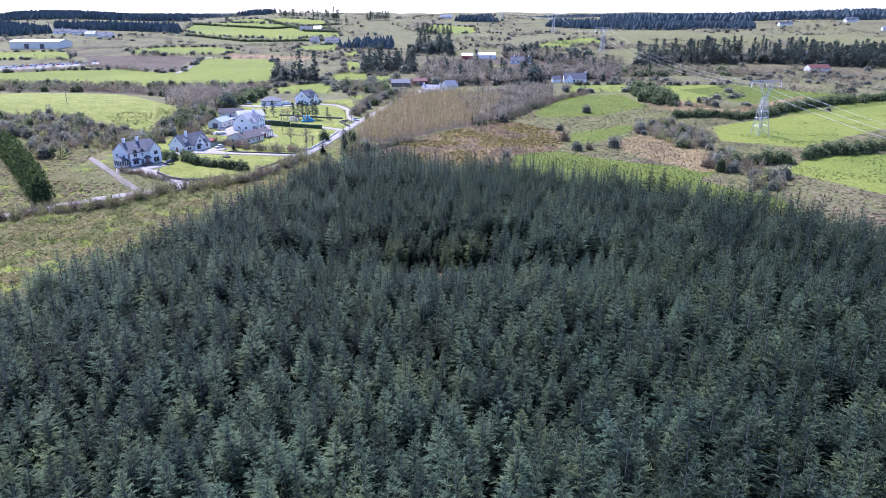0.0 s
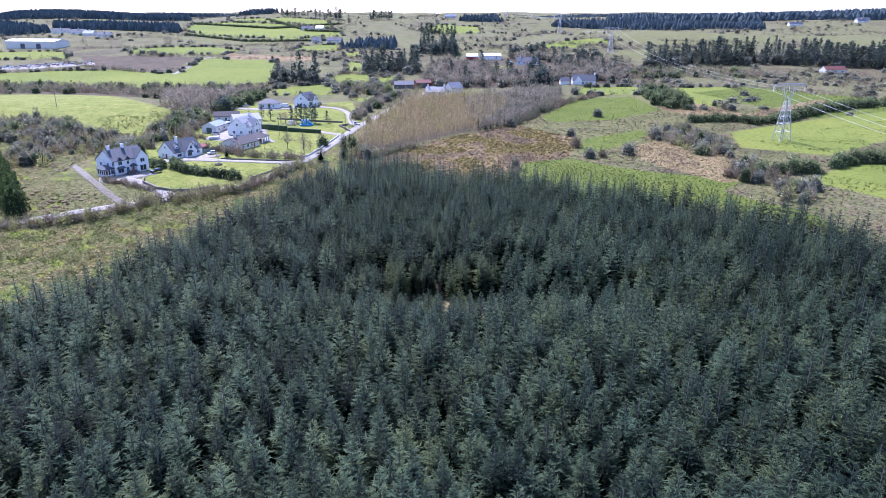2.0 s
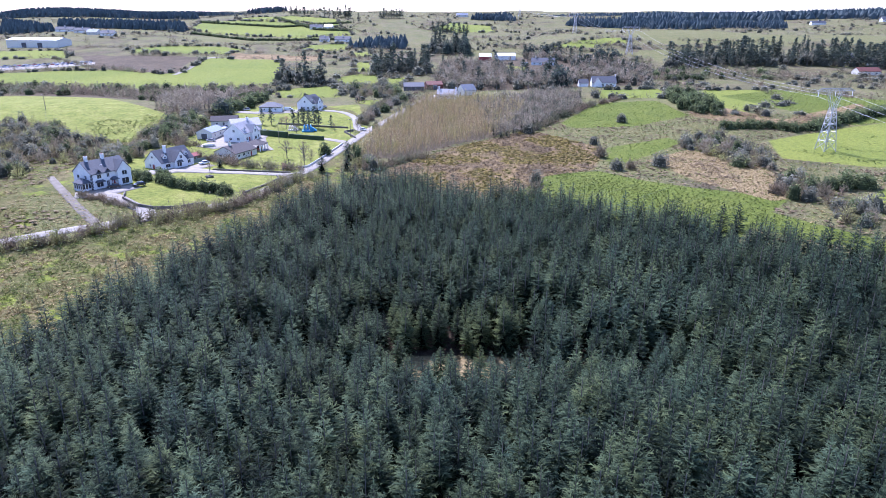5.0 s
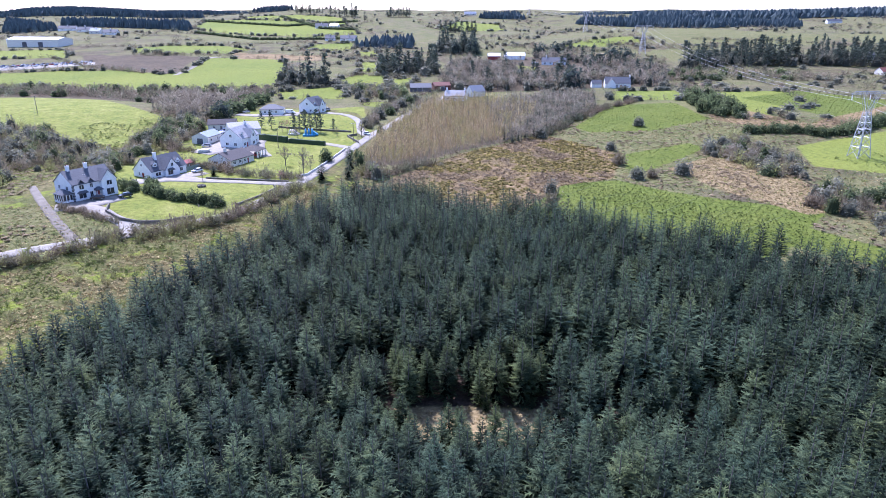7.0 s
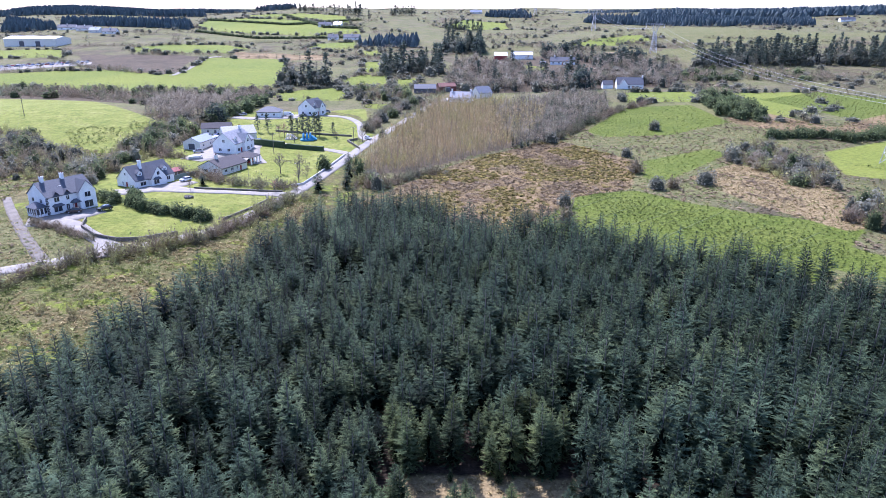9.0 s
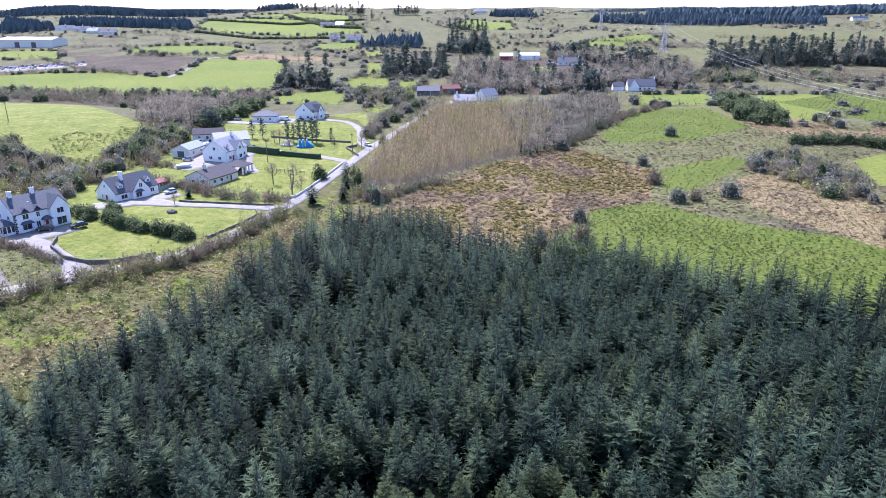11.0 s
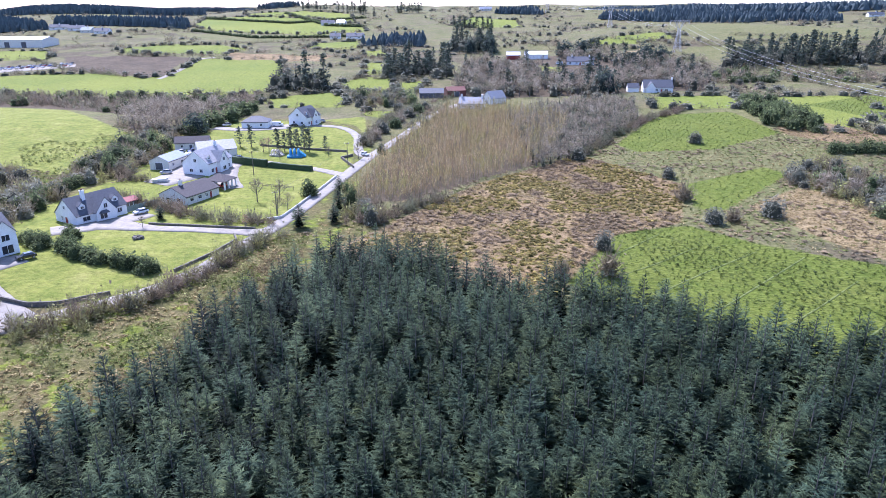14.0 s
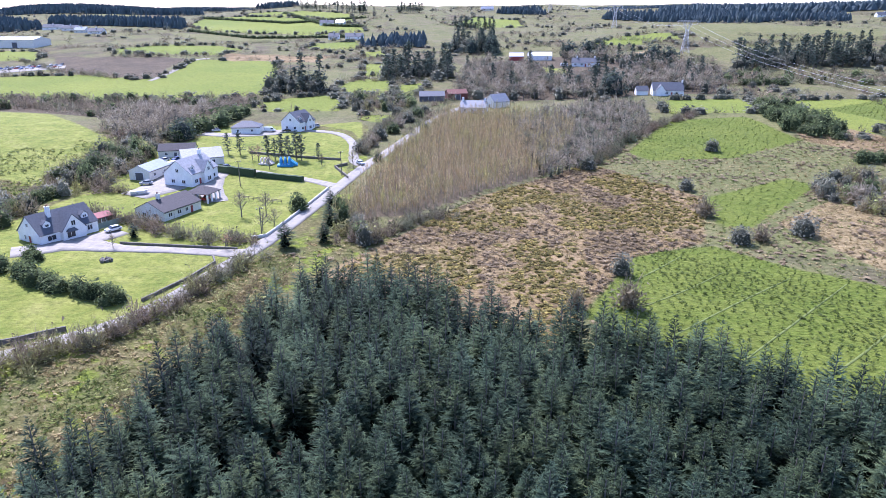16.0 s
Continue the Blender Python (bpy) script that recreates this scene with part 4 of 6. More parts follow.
BELTS = (
    ("belt", "T5", ((-360, 530), (-275, 526), (-200, 501), (-154, 511), (-134, 536))),
    ("belt", "T4", ((-362, 562), (-303, 554), (-251, 560))),
    ("belt", "L8", ((-139, 435), (-138, 457), (-135, 480), (-135, 505))),
    ("belt", "L4", ((-144, 314), (-145, 332), (-144, 350))),
    ("belt", "L4", ((-121, 284), (-103, 276), (-92, 272), (-79, 269))),
    ("belt", "B4.2", ((-89, 238), (-87, 241), (-78, 250), (-71, 262), (-65, 282), (-61, 294))),
    ("belt", "B4.4", ((-144, 198), (-132, 208), (-114, 216), (-98, 233), (-78, 248))),
    ("belt", "T4.4", ((-150, 196), (-132, 209), (-114, 217), (-98, 234), (-86, 242), (-77, 251), (-70, 263), (-64, 283), (-60, 296))),
    ("belt", "T2.5", ((-127, 258), (-116, 253), (-104, 248))),
    ("belt", "L3", ((-115, 291), (-109, 288))),
    ("belt", "T4.5", ((-123, 330), (-101, 319), (-83, 310), (-63, 308))),
    ("belt", "T4", ((-138, 361), (-123, 352))),
    ("belt", "T4", ((-42, 310), (-33, 310), (-23, 327), (-13, 333))),
    ("belt", "T5", ((-53, 414), (-54, 442), (-48, 490), (-39, 513))),
    ("belt", "T5", ((-39, 455), (-29, 505), (-20, 522))),
    ("belt", "T4", ((35, 391), (54, 427), (77, 463), (102, 486))),
    ("belt", "L5", ((135, 398), (156, 401), (173, 394), (189, 403))),
    ("belt", "L6", ((189, 403), (235, 444), (279, 470), (356, 503))),
    ("belt", "L6", ((133, 285), (151, 288))),
    ("belt", "L6", ((161, 297), (186, 306), (234, 322))),
    ("belt", "T5", ((108, 277), (125, 283), (132, 275))),
    ("belt", "T4", ((217, 637), (237, 558), (279, 515))),
    ("belt", "L5", ((168, 610), (198, 611))),
    ("belt", "P10", ((68, 612), (83, 611))),
    ("belt", "P10", ((104, 670), (131, 678))),
    ("belt", "P9", ((87, 760), (108, 757))),
    ("belt", "P9", ((-3, 824), (10, 811))),
    ("belt", "T5", ((-40, 517), (-20, 555))),
    ("belt", "T5", ((-97, 562), (-66, 556), (-39, 568))),
    ("belt", "T4", ((-100, 632), (-48, 624))),
    ("belt", "T4", ((-178, 770), (-114, 764), (-62, 734))),
    ("belt", "L4", ((-360, 984), (-264, 924), (-141, 953))),
    ("belt", "L4", ((-417, 1173), (-267, 1096), (-169, 1146))),
    ("belt", "L4", ((-307, 1224), (-208, 1064), (-155, 1049))),
    ("belt", "T4", ((-334, 750), (-237, 760))),
    ("belt", "T4", ((-405, 729), (-344, 675), (-273, 637))),
    ("belt", "T5", ((-425, 630), (-354, 652), (-296, 655))),
    ("belt", "T4", ((-422, 809), (-308, 838), (-225, 888))),
    ("belt", "P8", ((-294, 1267), (-244, 1251))),
    ("belt", "P10", ((-220, 1230), (-168, 1208))),
    ("belt", "P8", ((-136, 1222), (-94, 1256))),
    ("belt", "P8", ((-37, 1043), (13, 1013))),
    ("belt", "P9", ((378, 755), (415, 712), (466, 730))),
    ("belt", "T5", ((51, 836), (138, 791))),
    ("belt", "T5", ((117, 873), (224, 802), (307, 834))),
    ("belt", "T4", ((256, 867), (358, 860), (506, 797))),
)
KINDS = {
    "T": (M_FARTWIG, "tangled grey-brown leafless hedge along a field edge", "hedge"),
    "L": (M_LEAF, "overgrown dark evergreen hedge along a field edge", "hedge"),
    "B": (M_BUD, "low roadside hedge of bare twigs coming into bud", "hedge"),
    "P": (M_PINE, "row of dark conifers", "tree row"),
}
for _, code, pts in BELTS:
    kind, size = code[0], float(code[1:])
    far = min(y for _, y in pts) > 420
    mt, label, cat = KINDS[kind]
    if kind == "T":
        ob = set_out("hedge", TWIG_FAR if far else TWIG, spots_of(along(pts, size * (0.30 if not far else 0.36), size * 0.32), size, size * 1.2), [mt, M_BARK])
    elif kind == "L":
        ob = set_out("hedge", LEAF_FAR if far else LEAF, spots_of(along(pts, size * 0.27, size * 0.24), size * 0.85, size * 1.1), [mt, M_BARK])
    elif kind == "B":
        ob = set_out("hedge", BUD, spots_of(along(pts, size * 0.6, size * 0.35), size, size * 1.1, 0.4), [mt, M_BARK])
    else:
        ob = set_out("conifer_row", TALL, spots_of(along(pts, size * 0.42, size * 0.3), size * 1.5, size * 2.6, 0.45, 0.05), [mt, M_BARK])
    tagged(ob, label, cat, "hedges and rows", "stuff" if kind == "P" else "")

# the far fields are hedged all round
for kind, poly in FIELDS:
    if kind == "pasture" and min(y for _, y in poly) > 420:
        ring = along(poly + poly[:1], 5.5, 1.5)
        half = len(ring) // 2
        rng.shuffle(ring)
        tagged(set_out("field_hedge", TWIG_FAR, spots_of(ring[:half], 4.5, 7, 0.45, 0.3), [M_FARTWIG, M_BARK]), "grey leafless hedge round a far field", "hedge", "hedges and rows")
        tagged(set_out("field_hedge", LEAF_FAR, spots_of(ring[half:], 3.4, 7, 0.5, 0.3), [M_IVY, M_BARK]), "broken green hedge round a far field", "hedge", "hedges and rows")

SCRUB = (
    ("scrub", "T", ((-218, 364), (-196, 370), (-177, 362), (-138, 332), (-133, 297), (-161, 313), (-186, 318))),
    ("scrub", "T", ((-250, 381), (-236, 390), (-216, 393), (-199, 381), (-182, 340), (-206, 337), (-225, 340))),
    ("scrub", "T", ((-202, 323), (-188, 330), (-162, 285), (-180, 287))),
    ("scrub", "T", ((-51, 324), (-48, 337), (-30, 324), (-31, 306), (-42, 310))),
    ("scrub", "G", ((10, 488), (55, 524), (84, 518), (74, 463), (35, 391), (17, 375))),
    ("scrub", "T", ((-150, 345), (-133, 350), (-134, 395), (-142, 425), (-160, 425), (-158, 380))),
    ("scrub", "E", ((-146, 360), (-136, 362), (-137, 410), (-146, 415))),
    ("scrub", "D", ((140, 522), (151, 501), (153, 448), (146, 428), (128, 448))),
    ("scrub", "T", ((116, 291), (130, 296), (126, 275), (113, 265))),
    ("scrub", "T", ((122, 265), (136, 260), (124, 240), (115, 243))),
    ("scrub", "T", ((100, 357), (128, 387), (138, 344), (126, 312), (114, 315), (110, 338))),
    ("scrub", "T", ((-90, 562), (-66, 562), (-42, 546), (-44, 516), (-74, 517))),
)
for _, kind, poly in SCRUB:
    if kind in "DE":
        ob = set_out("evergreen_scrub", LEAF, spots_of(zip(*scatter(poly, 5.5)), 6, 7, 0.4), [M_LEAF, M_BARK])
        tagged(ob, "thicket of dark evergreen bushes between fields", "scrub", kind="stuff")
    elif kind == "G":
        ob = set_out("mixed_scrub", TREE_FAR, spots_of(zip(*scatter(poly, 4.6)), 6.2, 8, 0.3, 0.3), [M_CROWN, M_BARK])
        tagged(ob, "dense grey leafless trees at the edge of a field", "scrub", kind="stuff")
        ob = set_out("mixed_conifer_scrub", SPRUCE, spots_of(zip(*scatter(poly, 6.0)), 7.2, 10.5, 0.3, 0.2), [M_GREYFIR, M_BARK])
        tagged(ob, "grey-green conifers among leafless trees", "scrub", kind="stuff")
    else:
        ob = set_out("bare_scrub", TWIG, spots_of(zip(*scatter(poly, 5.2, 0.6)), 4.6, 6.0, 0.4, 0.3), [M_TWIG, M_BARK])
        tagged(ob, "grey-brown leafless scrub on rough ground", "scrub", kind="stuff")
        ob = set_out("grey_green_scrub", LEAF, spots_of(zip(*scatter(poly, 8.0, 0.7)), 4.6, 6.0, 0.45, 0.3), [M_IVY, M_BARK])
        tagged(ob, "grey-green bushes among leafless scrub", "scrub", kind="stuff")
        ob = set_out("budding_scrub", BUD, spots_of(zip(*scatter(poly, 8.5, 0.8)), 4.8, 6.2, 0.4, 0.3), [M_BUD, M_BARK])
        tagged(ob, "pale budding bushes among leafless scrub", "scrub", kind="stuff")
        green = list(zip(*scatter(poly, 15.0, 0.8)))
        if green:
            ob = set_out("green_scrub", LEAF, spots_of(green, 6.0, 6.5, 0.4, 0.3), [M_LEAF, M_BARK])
            tagged(ob, "dark evergreen bushes among leafless scrub", "scrub", kind="stuff")

WOODS = (
    ("wood", "W", ((-189, 458), (-188, 495), (-162, 499), (-146, 519), (-146, 484), (-146, 425), (-150, 420), (-166, 432))),
    ("wood", "P", ((177, 676), (322, 699), (424, 662), (453, 710), (333, 737), (219, 735))),
    ("wood", "P", ((-141, 572), (-105, 571), (-106, 595), (-144, 602))),
    ("wood", "P", ((-75, 633), (-25, 633), (-24, 667), (-78, 685))),
    ("wood", "P", ((-32, 802), (10, 796), (11, 844), (-34, 854))),
    ("wood", "M", ((-22, 560), (-14, 697), (20, 748), (70, 760), (139, 720), (166, 646), (141, 569), (100, 572), (74, 555), (12, 548))),
    ("wood", "B", ((150, 602), (181, 665), (231, 659), (294, 665), (264, 609), (204, 613))),
    ("wood", "B", ((-420, 560), (-307, 554), (-231, 548), (-197, 553), (-162, 555), (-146, 560), (-138, 536), (-151, 505), (-165, 481), (-185, 479), (-202, 483), (-253, 505), (-330, 522), (-400, 532))),
    ("wood", "F", ((-589, 1074), (-376, 1008), (-403, 1083), (-624, 1138))),
    ("wood", "F", ((17, 1324), (99, 1294), (98, 1350), (40, 1375))),
    ("wood", "F", ((174, 1200), (250, 1128), (332, 1046), (530, 1199), (569, 1301), (268, 1213), (196, 1249))),
    ("wood", "F", ((-761, 1212), (-685, 1148), (-563, 1017), (-634, 1005))),
    ("wood", "F", ((-128, 860), (-105, 899), (-62, 907), (-64, 845))),
    ("wood", "F", ((-860, 1330), (-450, 1260), (-520, 1420), (-900, 1500))),
    ("wood", "F", ((-400, 1380), (-335, 1370), (-330, 1410), (-395, 1420))),
    ("wood", "F", ((373, 1690), (594, 1386), (905, 1446), (1300, 1700), (1400, 2100), (800, 2000))),
    ("wood", "F", ((-1500, 2600), (-300, 2500), (-300, 2620), (-1500, 2750))),
    ("wood", "F", ((300, 2900), (2300, 2700), (2300, 2850), (300, 3050))),
)
for _, kind, poly in WOODS:
    if kind == "P":
        ob = set_out("conifer_wood", TALL + SPRUCE[:1], spots_of(zip(*scatter(poly, 8.4, 0.7)), 17, 22, 0.45, 0.05), [M_PINE, M_BARK])
        tagged(ob, "stand of tall dark mature conifers", "wood", kind="stuff")
        ob = set_out("wood_understorey", TREE_FAR + LEAF_FAR, spots_of(zip(*scatter(poly, 8.0, 0.7)), 9.0, 11, 0.4, 0.3), [M_IVY, M_BARK])
        tagged(ob, "grey-green broadleaf trees and ivy under tall conifers", "wood", kind="stuff")
    elif kind == "M":
        # gardens and houses stand in gaps of this wood
        gaps = (((85, 548), (125, 546), (125, 580), (85, 582)), ((34, 636), (104, 636), (104, 718), (55, 720)), ((4, 690), (66, 700), (66, 760), (10, 760)))
        ob = set_out("leafless_wood", TREE_FAR, spots_of(zip(*scatter(poly, 10.0, 0.7, gaps)), 9, 11.5, 0.4, 0.3), [M_FARTWIG, M_BARK])
        tagged(ob, "dense grey wood of leafless broadleaf trees", "wood", kind="stuff")
        ob = set_out("pale_leafless_wood", TREE_FAR, spots_of(zip(*scatter(poly, 7.6, 0.7, gaps)), 9, 12, 0.4, 0.3), [M_CROWN, M_BARK])
        tagged(ob, "pale leafless trees within a grey wood", "wood", kind="stuff")
        ob = set_out("ivy_wood", LEAF_FAR, spots_of(zip(*scatter(poly, 13.0, 0.7, gaps)), 7, 8, 0.4, 0.3), [M_IVY, M_BARK])
        tagged(ob, "ivy-clad and evergreen trees within a grey wood", "wood", kind="stuff")
        ob = set_out("garden_conifers", TALL, spots_of(zip(*scatter(poly, 34.0, 0.8, gaps)), 13, 20, 0.3, 0.05), [M_PINE, M_BARK])
        tagged(ob, "dark conifers rising out of a grey wood", "wood", kind="stuff")
    elif kind == "B":
        ob = set_out("scrub_belt", TWIG_FAR, spots_of(zip(*scatter(poly, 5.6, 0.7)), 5.4, 8, 0.45, 0.35), [M_FARTWIG, M_BARK])
        tagged(ob, "broad belt of dark grey-brown leafless scrub", "scrub", kind="stuff")
        ob = set_out("evergreen_belt", LEAF_FAR, spots_of(zip(*scatter(poly, 19, 0.8)), 5.5, 7, 0.4, 0.3), [M_LEAF, M_BARK])
        tagged(ob, "scattered evergreen bushes in a belt of scrub", "scrub", kind="stuff")
    elif kind == "W":
        ob = set_out("leafless_wood", TREE_FAR, spots_of(zip(*scatter(poly, 6.0)), 9.0, 11, 0.35, 0.3), [M_CROWN, M_BARK])
        tagged(ob, "grey wood of leafless broadleaf trees", "wood", kind="stuff")
    else:
        gap = 6.0 if max(y for _, y in poly) < 1600 else 11
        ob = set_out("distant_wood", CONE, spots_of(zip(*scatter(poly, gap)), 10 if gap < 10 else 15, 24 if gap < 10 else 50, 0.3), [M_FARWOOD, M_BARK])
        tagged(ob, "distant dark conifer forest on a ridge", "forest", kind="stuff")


def countryside():
    # bushes and small trees over the far unfarmed land
    n = 26000
    y = 430 + 1500 * rng.uniform(0, 1, n) ** 1.5
    x = rng.uniform(-1, 1, n) * (y + 60) * 0.80
    ok = np.array([noise.noise((a / 70, b / 110, 5.0)) + 0.7 * noise.noise((a / 22, b / 30, 7.0)) > 0.06 for a, b in zip(x, y)])
    for _, poly in FIELDS:
        ok &= ~inside(x, y, poly)
    ok &= ~inside(x, y, ((-75, 380), (-20, 380), (60, 640), (-30, 640)))
    ok &= ~inside(x, y, ((-600, 700), (-330, 600), (-330, 700), (-440, 860), (-600, 900)))
    ok &= ~((x > -135) & (x < -50) & (y < 500))
    p = list(zip(x[ok], y[ok]))
    third = len(p) // 3
    ob = set_out("far_bushes", TWIG_FAR, spots_of(p[third // 2:], 4.0, 9.0, 0.5, 0.35), [M_FARTWIG, M_BARK])
    tagged(ob, "scattered grey leafless bushes over far rough land", "bushes", kind="stuff")
    ob = set_out("far_evergreens", LEAF_FAR, spots_of(p[:third // 2], 3.6, 6.5, 0.5, 0.3), [M_IVY, M_BARK])
    tagged(ob, "scattered dark green bushes over far rough land", "bushes", kind="stuff")


countryside()

# ---- the young alder and birch plantation beyond the spruces ----
ax, ay = scatter(ALDER, 2.0, 0.45)
ob = set_out("alder_plantation", SAPLING, spots_of(zip(ax, ay), 6.8, 7.5, 0.25, 0.3), [M_ALDER, M_POLE])
tagged(ob, "dense plantation of slender brown leafless saplings", "young wood", kind="stuff")

# ---- gorse, heather and tussocks ----
HEATH = ((-38, 290), (-22, 324), (-3, 357), (19, 379), (36, 400), (66, 355), (54, 313), (33, 302), (16, 270), (10, 254), (-8, 266), (-24, 280))
gx, gy = scatter(HEATH, 1.3, 0.9)
gn = np.array([noise.noise((a / 19, b / 19, 1.0)) + 0.5 * noise.noise((a / 6, b / 6, 2.0)) for a, b in zip(gx, gy)])
low = [leaf_dome(22, 0.22, 0.7) for _ in range(4)]
pick = gn + rng.normal(size=len(gn)) * 0.10 > 0.05
ob = set_out("gorse_heath", low, [(a, b, rng.uniform(0.25, 0.9), rng.uniform(0.6, 2.4), rng.uniform(0, 6), rng.uniform(-0.3, 0.4)) for a, b in zip(gx[pick], gy[pick])], [M_GORSE])
tagged(ob, "low yellow-flowering gorse over brown heath", "gorse", kind="stuff")
dark = ~pick & (gn + rng.normal(size=len(gn)) * 0.08 < -0.16)
ob = set_out("heath_heather", CLUMP, [(a, b, rng.uniform(0.3, 0.8), rng.uniform(0.8, 1.8), rng.uniform(0, 6), rng.uniform(-0.3, 0.2)) for a, b in zip(gx[dark], gy[dark])], [M_HEATHER])
tagged(ob, "dark brown heather patches over the heath", "heather", kind="stuff")
pale = ~pick & ~dark
ob = set_out("heath_tussocks", WIDE_TUFT, [(a, b, rng.uniform(0.3, 0.8), rng.uniform(0.8, 1.5), rng.uniform(0, 6), rng.uniform(-0.3, 0.2)) for a, b in zip(gx[pale], gy[pale])], [M_STRAW])
tagged(ob, "bleached grass tussocks over brown heath", "tussocks", kind="stuff")
ROUGH = ((-140, 196), (-110, 215), (-91, 236), (-78, 247), (-70, 260), (-62, 285), (-58, 300), (-50, 300), (-48, 268), (-54, 240), (-57, 215), (-66, 190), (-72, 165), (-92, 130), (-130, 150))
tx, ty = scatter(ROUGH, 1.15, 0.5)
tn = np.array([noise.noise((a / 9, b / 9, 2.0)) + 0.5 * noise.noise((a / 2.5, b / 2.5, 4.0)) for a, b in zip(tx, ty)])
for sel, mt, nm, lab, h in ((tn > 0.03, M_STRAW, "dead_grass", "flattened straw-coloured grass tussocks on wet rough ground", 0.75), (tn < -0.12, M_RUSH, "rushes", "dark green rush tussocks on wet rough ground", 1.0)):
    ob = set_out(nm, WIDE_TUFT, [(a, b, h * rng.uniform(0.5, 1.3), rng.uniform(0.8, 1.7), rng.uniform(0, 6), rng.uniform(-0.25, 0.25)) for a, b in zip(tx[sel], ty[sel])], [mt])
    tagged(ob, lab, "tussocks", kind="stuff")
fx, fy = scatter(((-146, 258), (-128, 262), (-124, 256), (-103, 244), (-107, 234), (-124, 224), (-140, 238)), 1.5, 0.6)
half = rng.uniform(0, 1, len(fx)) < 0.5
ob = set_out("rough_grass", WIDE_TUFT, [(a, b, rng.uniform(0.3, 0.6), rng.uniform(0.8, 1.6), rng.uniform(0, 6), rng.uniform(-0.2, 0.3)) for a, b in zip(fx[half], fy[half])], [M_STRAW])
tagged(ob, "uncut straw-coloured grass before the white house", "tussocks", kind="stuff")
ob = set_out("rough_rushes", WIDE_TUFT, [(a, b, rng.uniform(0.3, 0.6), rng.uniform(0.8, 1.6), rng.uniform(0, 6), rng.uniform(-0.2, 0.3)) for a, b in zip(fx[~half], fy[~half])], [M_RUSH])
tagged(ob, "uncut green rushes before the white house", "tussocks", kind="stuff")
bx, by = scatter(((-62, 205), (-70, 210), (-60, 250), (-56, 285), (-46, 290), (-48, 262), (-55, 225)), 1.9, 0.6)
ob = set_out("bramble_thicket", TWIG_FAR, spots_of(zip(bx, by), 1.3, 2.6, 0.5, 0.3), [M_HEATHER, M_BARK])
tagged(ob, "low brown bramble thicket along the edge of the wood", "brambles", kind="stuff")
sx, sy = scatter(ROUGH, 7.5, 0.5)
sel = np.array([noise.noise((a / 20, b / 20, 8.0)) > -0.02 for a, b in zip(sx, sy)])
ob = set_out("willow_scrub", BUD, spots_of(zip(sx[sel], sy[sel]), 2.9, 3.4, 0.45), [M_BUD, M_BARK])
tagged(ob, "small willow bushes coming into yellow-green bud", "scrub", kind="stuff")
STRAWS = [p for k, p in FIELDS if k == "straw" and p[0][1] < 600] + [CLEARING]
for poly in STRAWS:
    tx, ty = scatter(poly, 1.3, 0.5)
    ob = set_out("straw_tussocks", WIDE_TUFT, [(a, b, rng.uniform(0.25, 0.6), rng.uniform(0.7, 1.4), rng.uniform(0, 6), rng.uniform(-0.2, 0.25)) for a, b in zip(tx, ty)], [M_STRAW])
    tagged(ob, "pale dead grass tussocks on open ground", "tussocks", kind="stuff")

# ---- tussocks and heather on all the unfarmed land nearer than the far hedges ----
OPEN = ((-230, 300), (-140, 205), (-60, 290), (-20, 300), (10, 270), (60, 232), (130, 190), (260, 300), (330, 440), (60, 440), (-230, 440))
ox, oy = scatter(OPEN, 2.35, 0.5, [p for k, p in FIELDS if k in ("lawn", "pasture", "plantation")] + [FOREST, ALDER, HEATH, ((-150, 245), (-60, 235), (-40, 400), (-45, 470), (-140, 470))])
on = np.array([noise.noise((a / 12, b / 12, 12.0)) for a, b in zip(ox, oy)]) + rng.normal(size=len(ox)) * 0.2
for sel, shapes, mt, nm, lab, h in ((on > 0.15, WIDE_TUFT, M_STRAW, "bleached_tussocks", "bleached grass tussocks over rough land", 0.7), (np.abs(on) <= 0.15, WIDE_TUFT, M_RUSH, "green_tussocks", "green rush tussocks over rough land", 0.8),
                                    (on < -0.15, CLUMP, M_HEATHER, "heather_clumps", "low brown heather clumps over rough land", 0.7)):
    ob = set_out(nm, shapes, [(a, b, h * rng.uniform(0.5, 1.3), rng.uniform(1.0, 2.2), rng.uniform(0, 6), rng.uniform(-0.3, 0.3)) for a, b in zip(ox[sel], oy[sel])], [mt])
    tagged(ob, lab, "tussocks", kind="stuff")

tx, ty = scatter(CLEARING, 3.4, 0.5)
for x, y in list(zip(tx, ty))[::2]:
    h = rng.uniform(1.6, 4.0)
    plant("young_spruce", SPRUCE_FINE[rng.integers(4)], x, y, h, h * 1.3, rng.uniform(0, 6), M_YOUNG, "young spruce among dead grass in the clearing", "spruce", "clearing spruces")

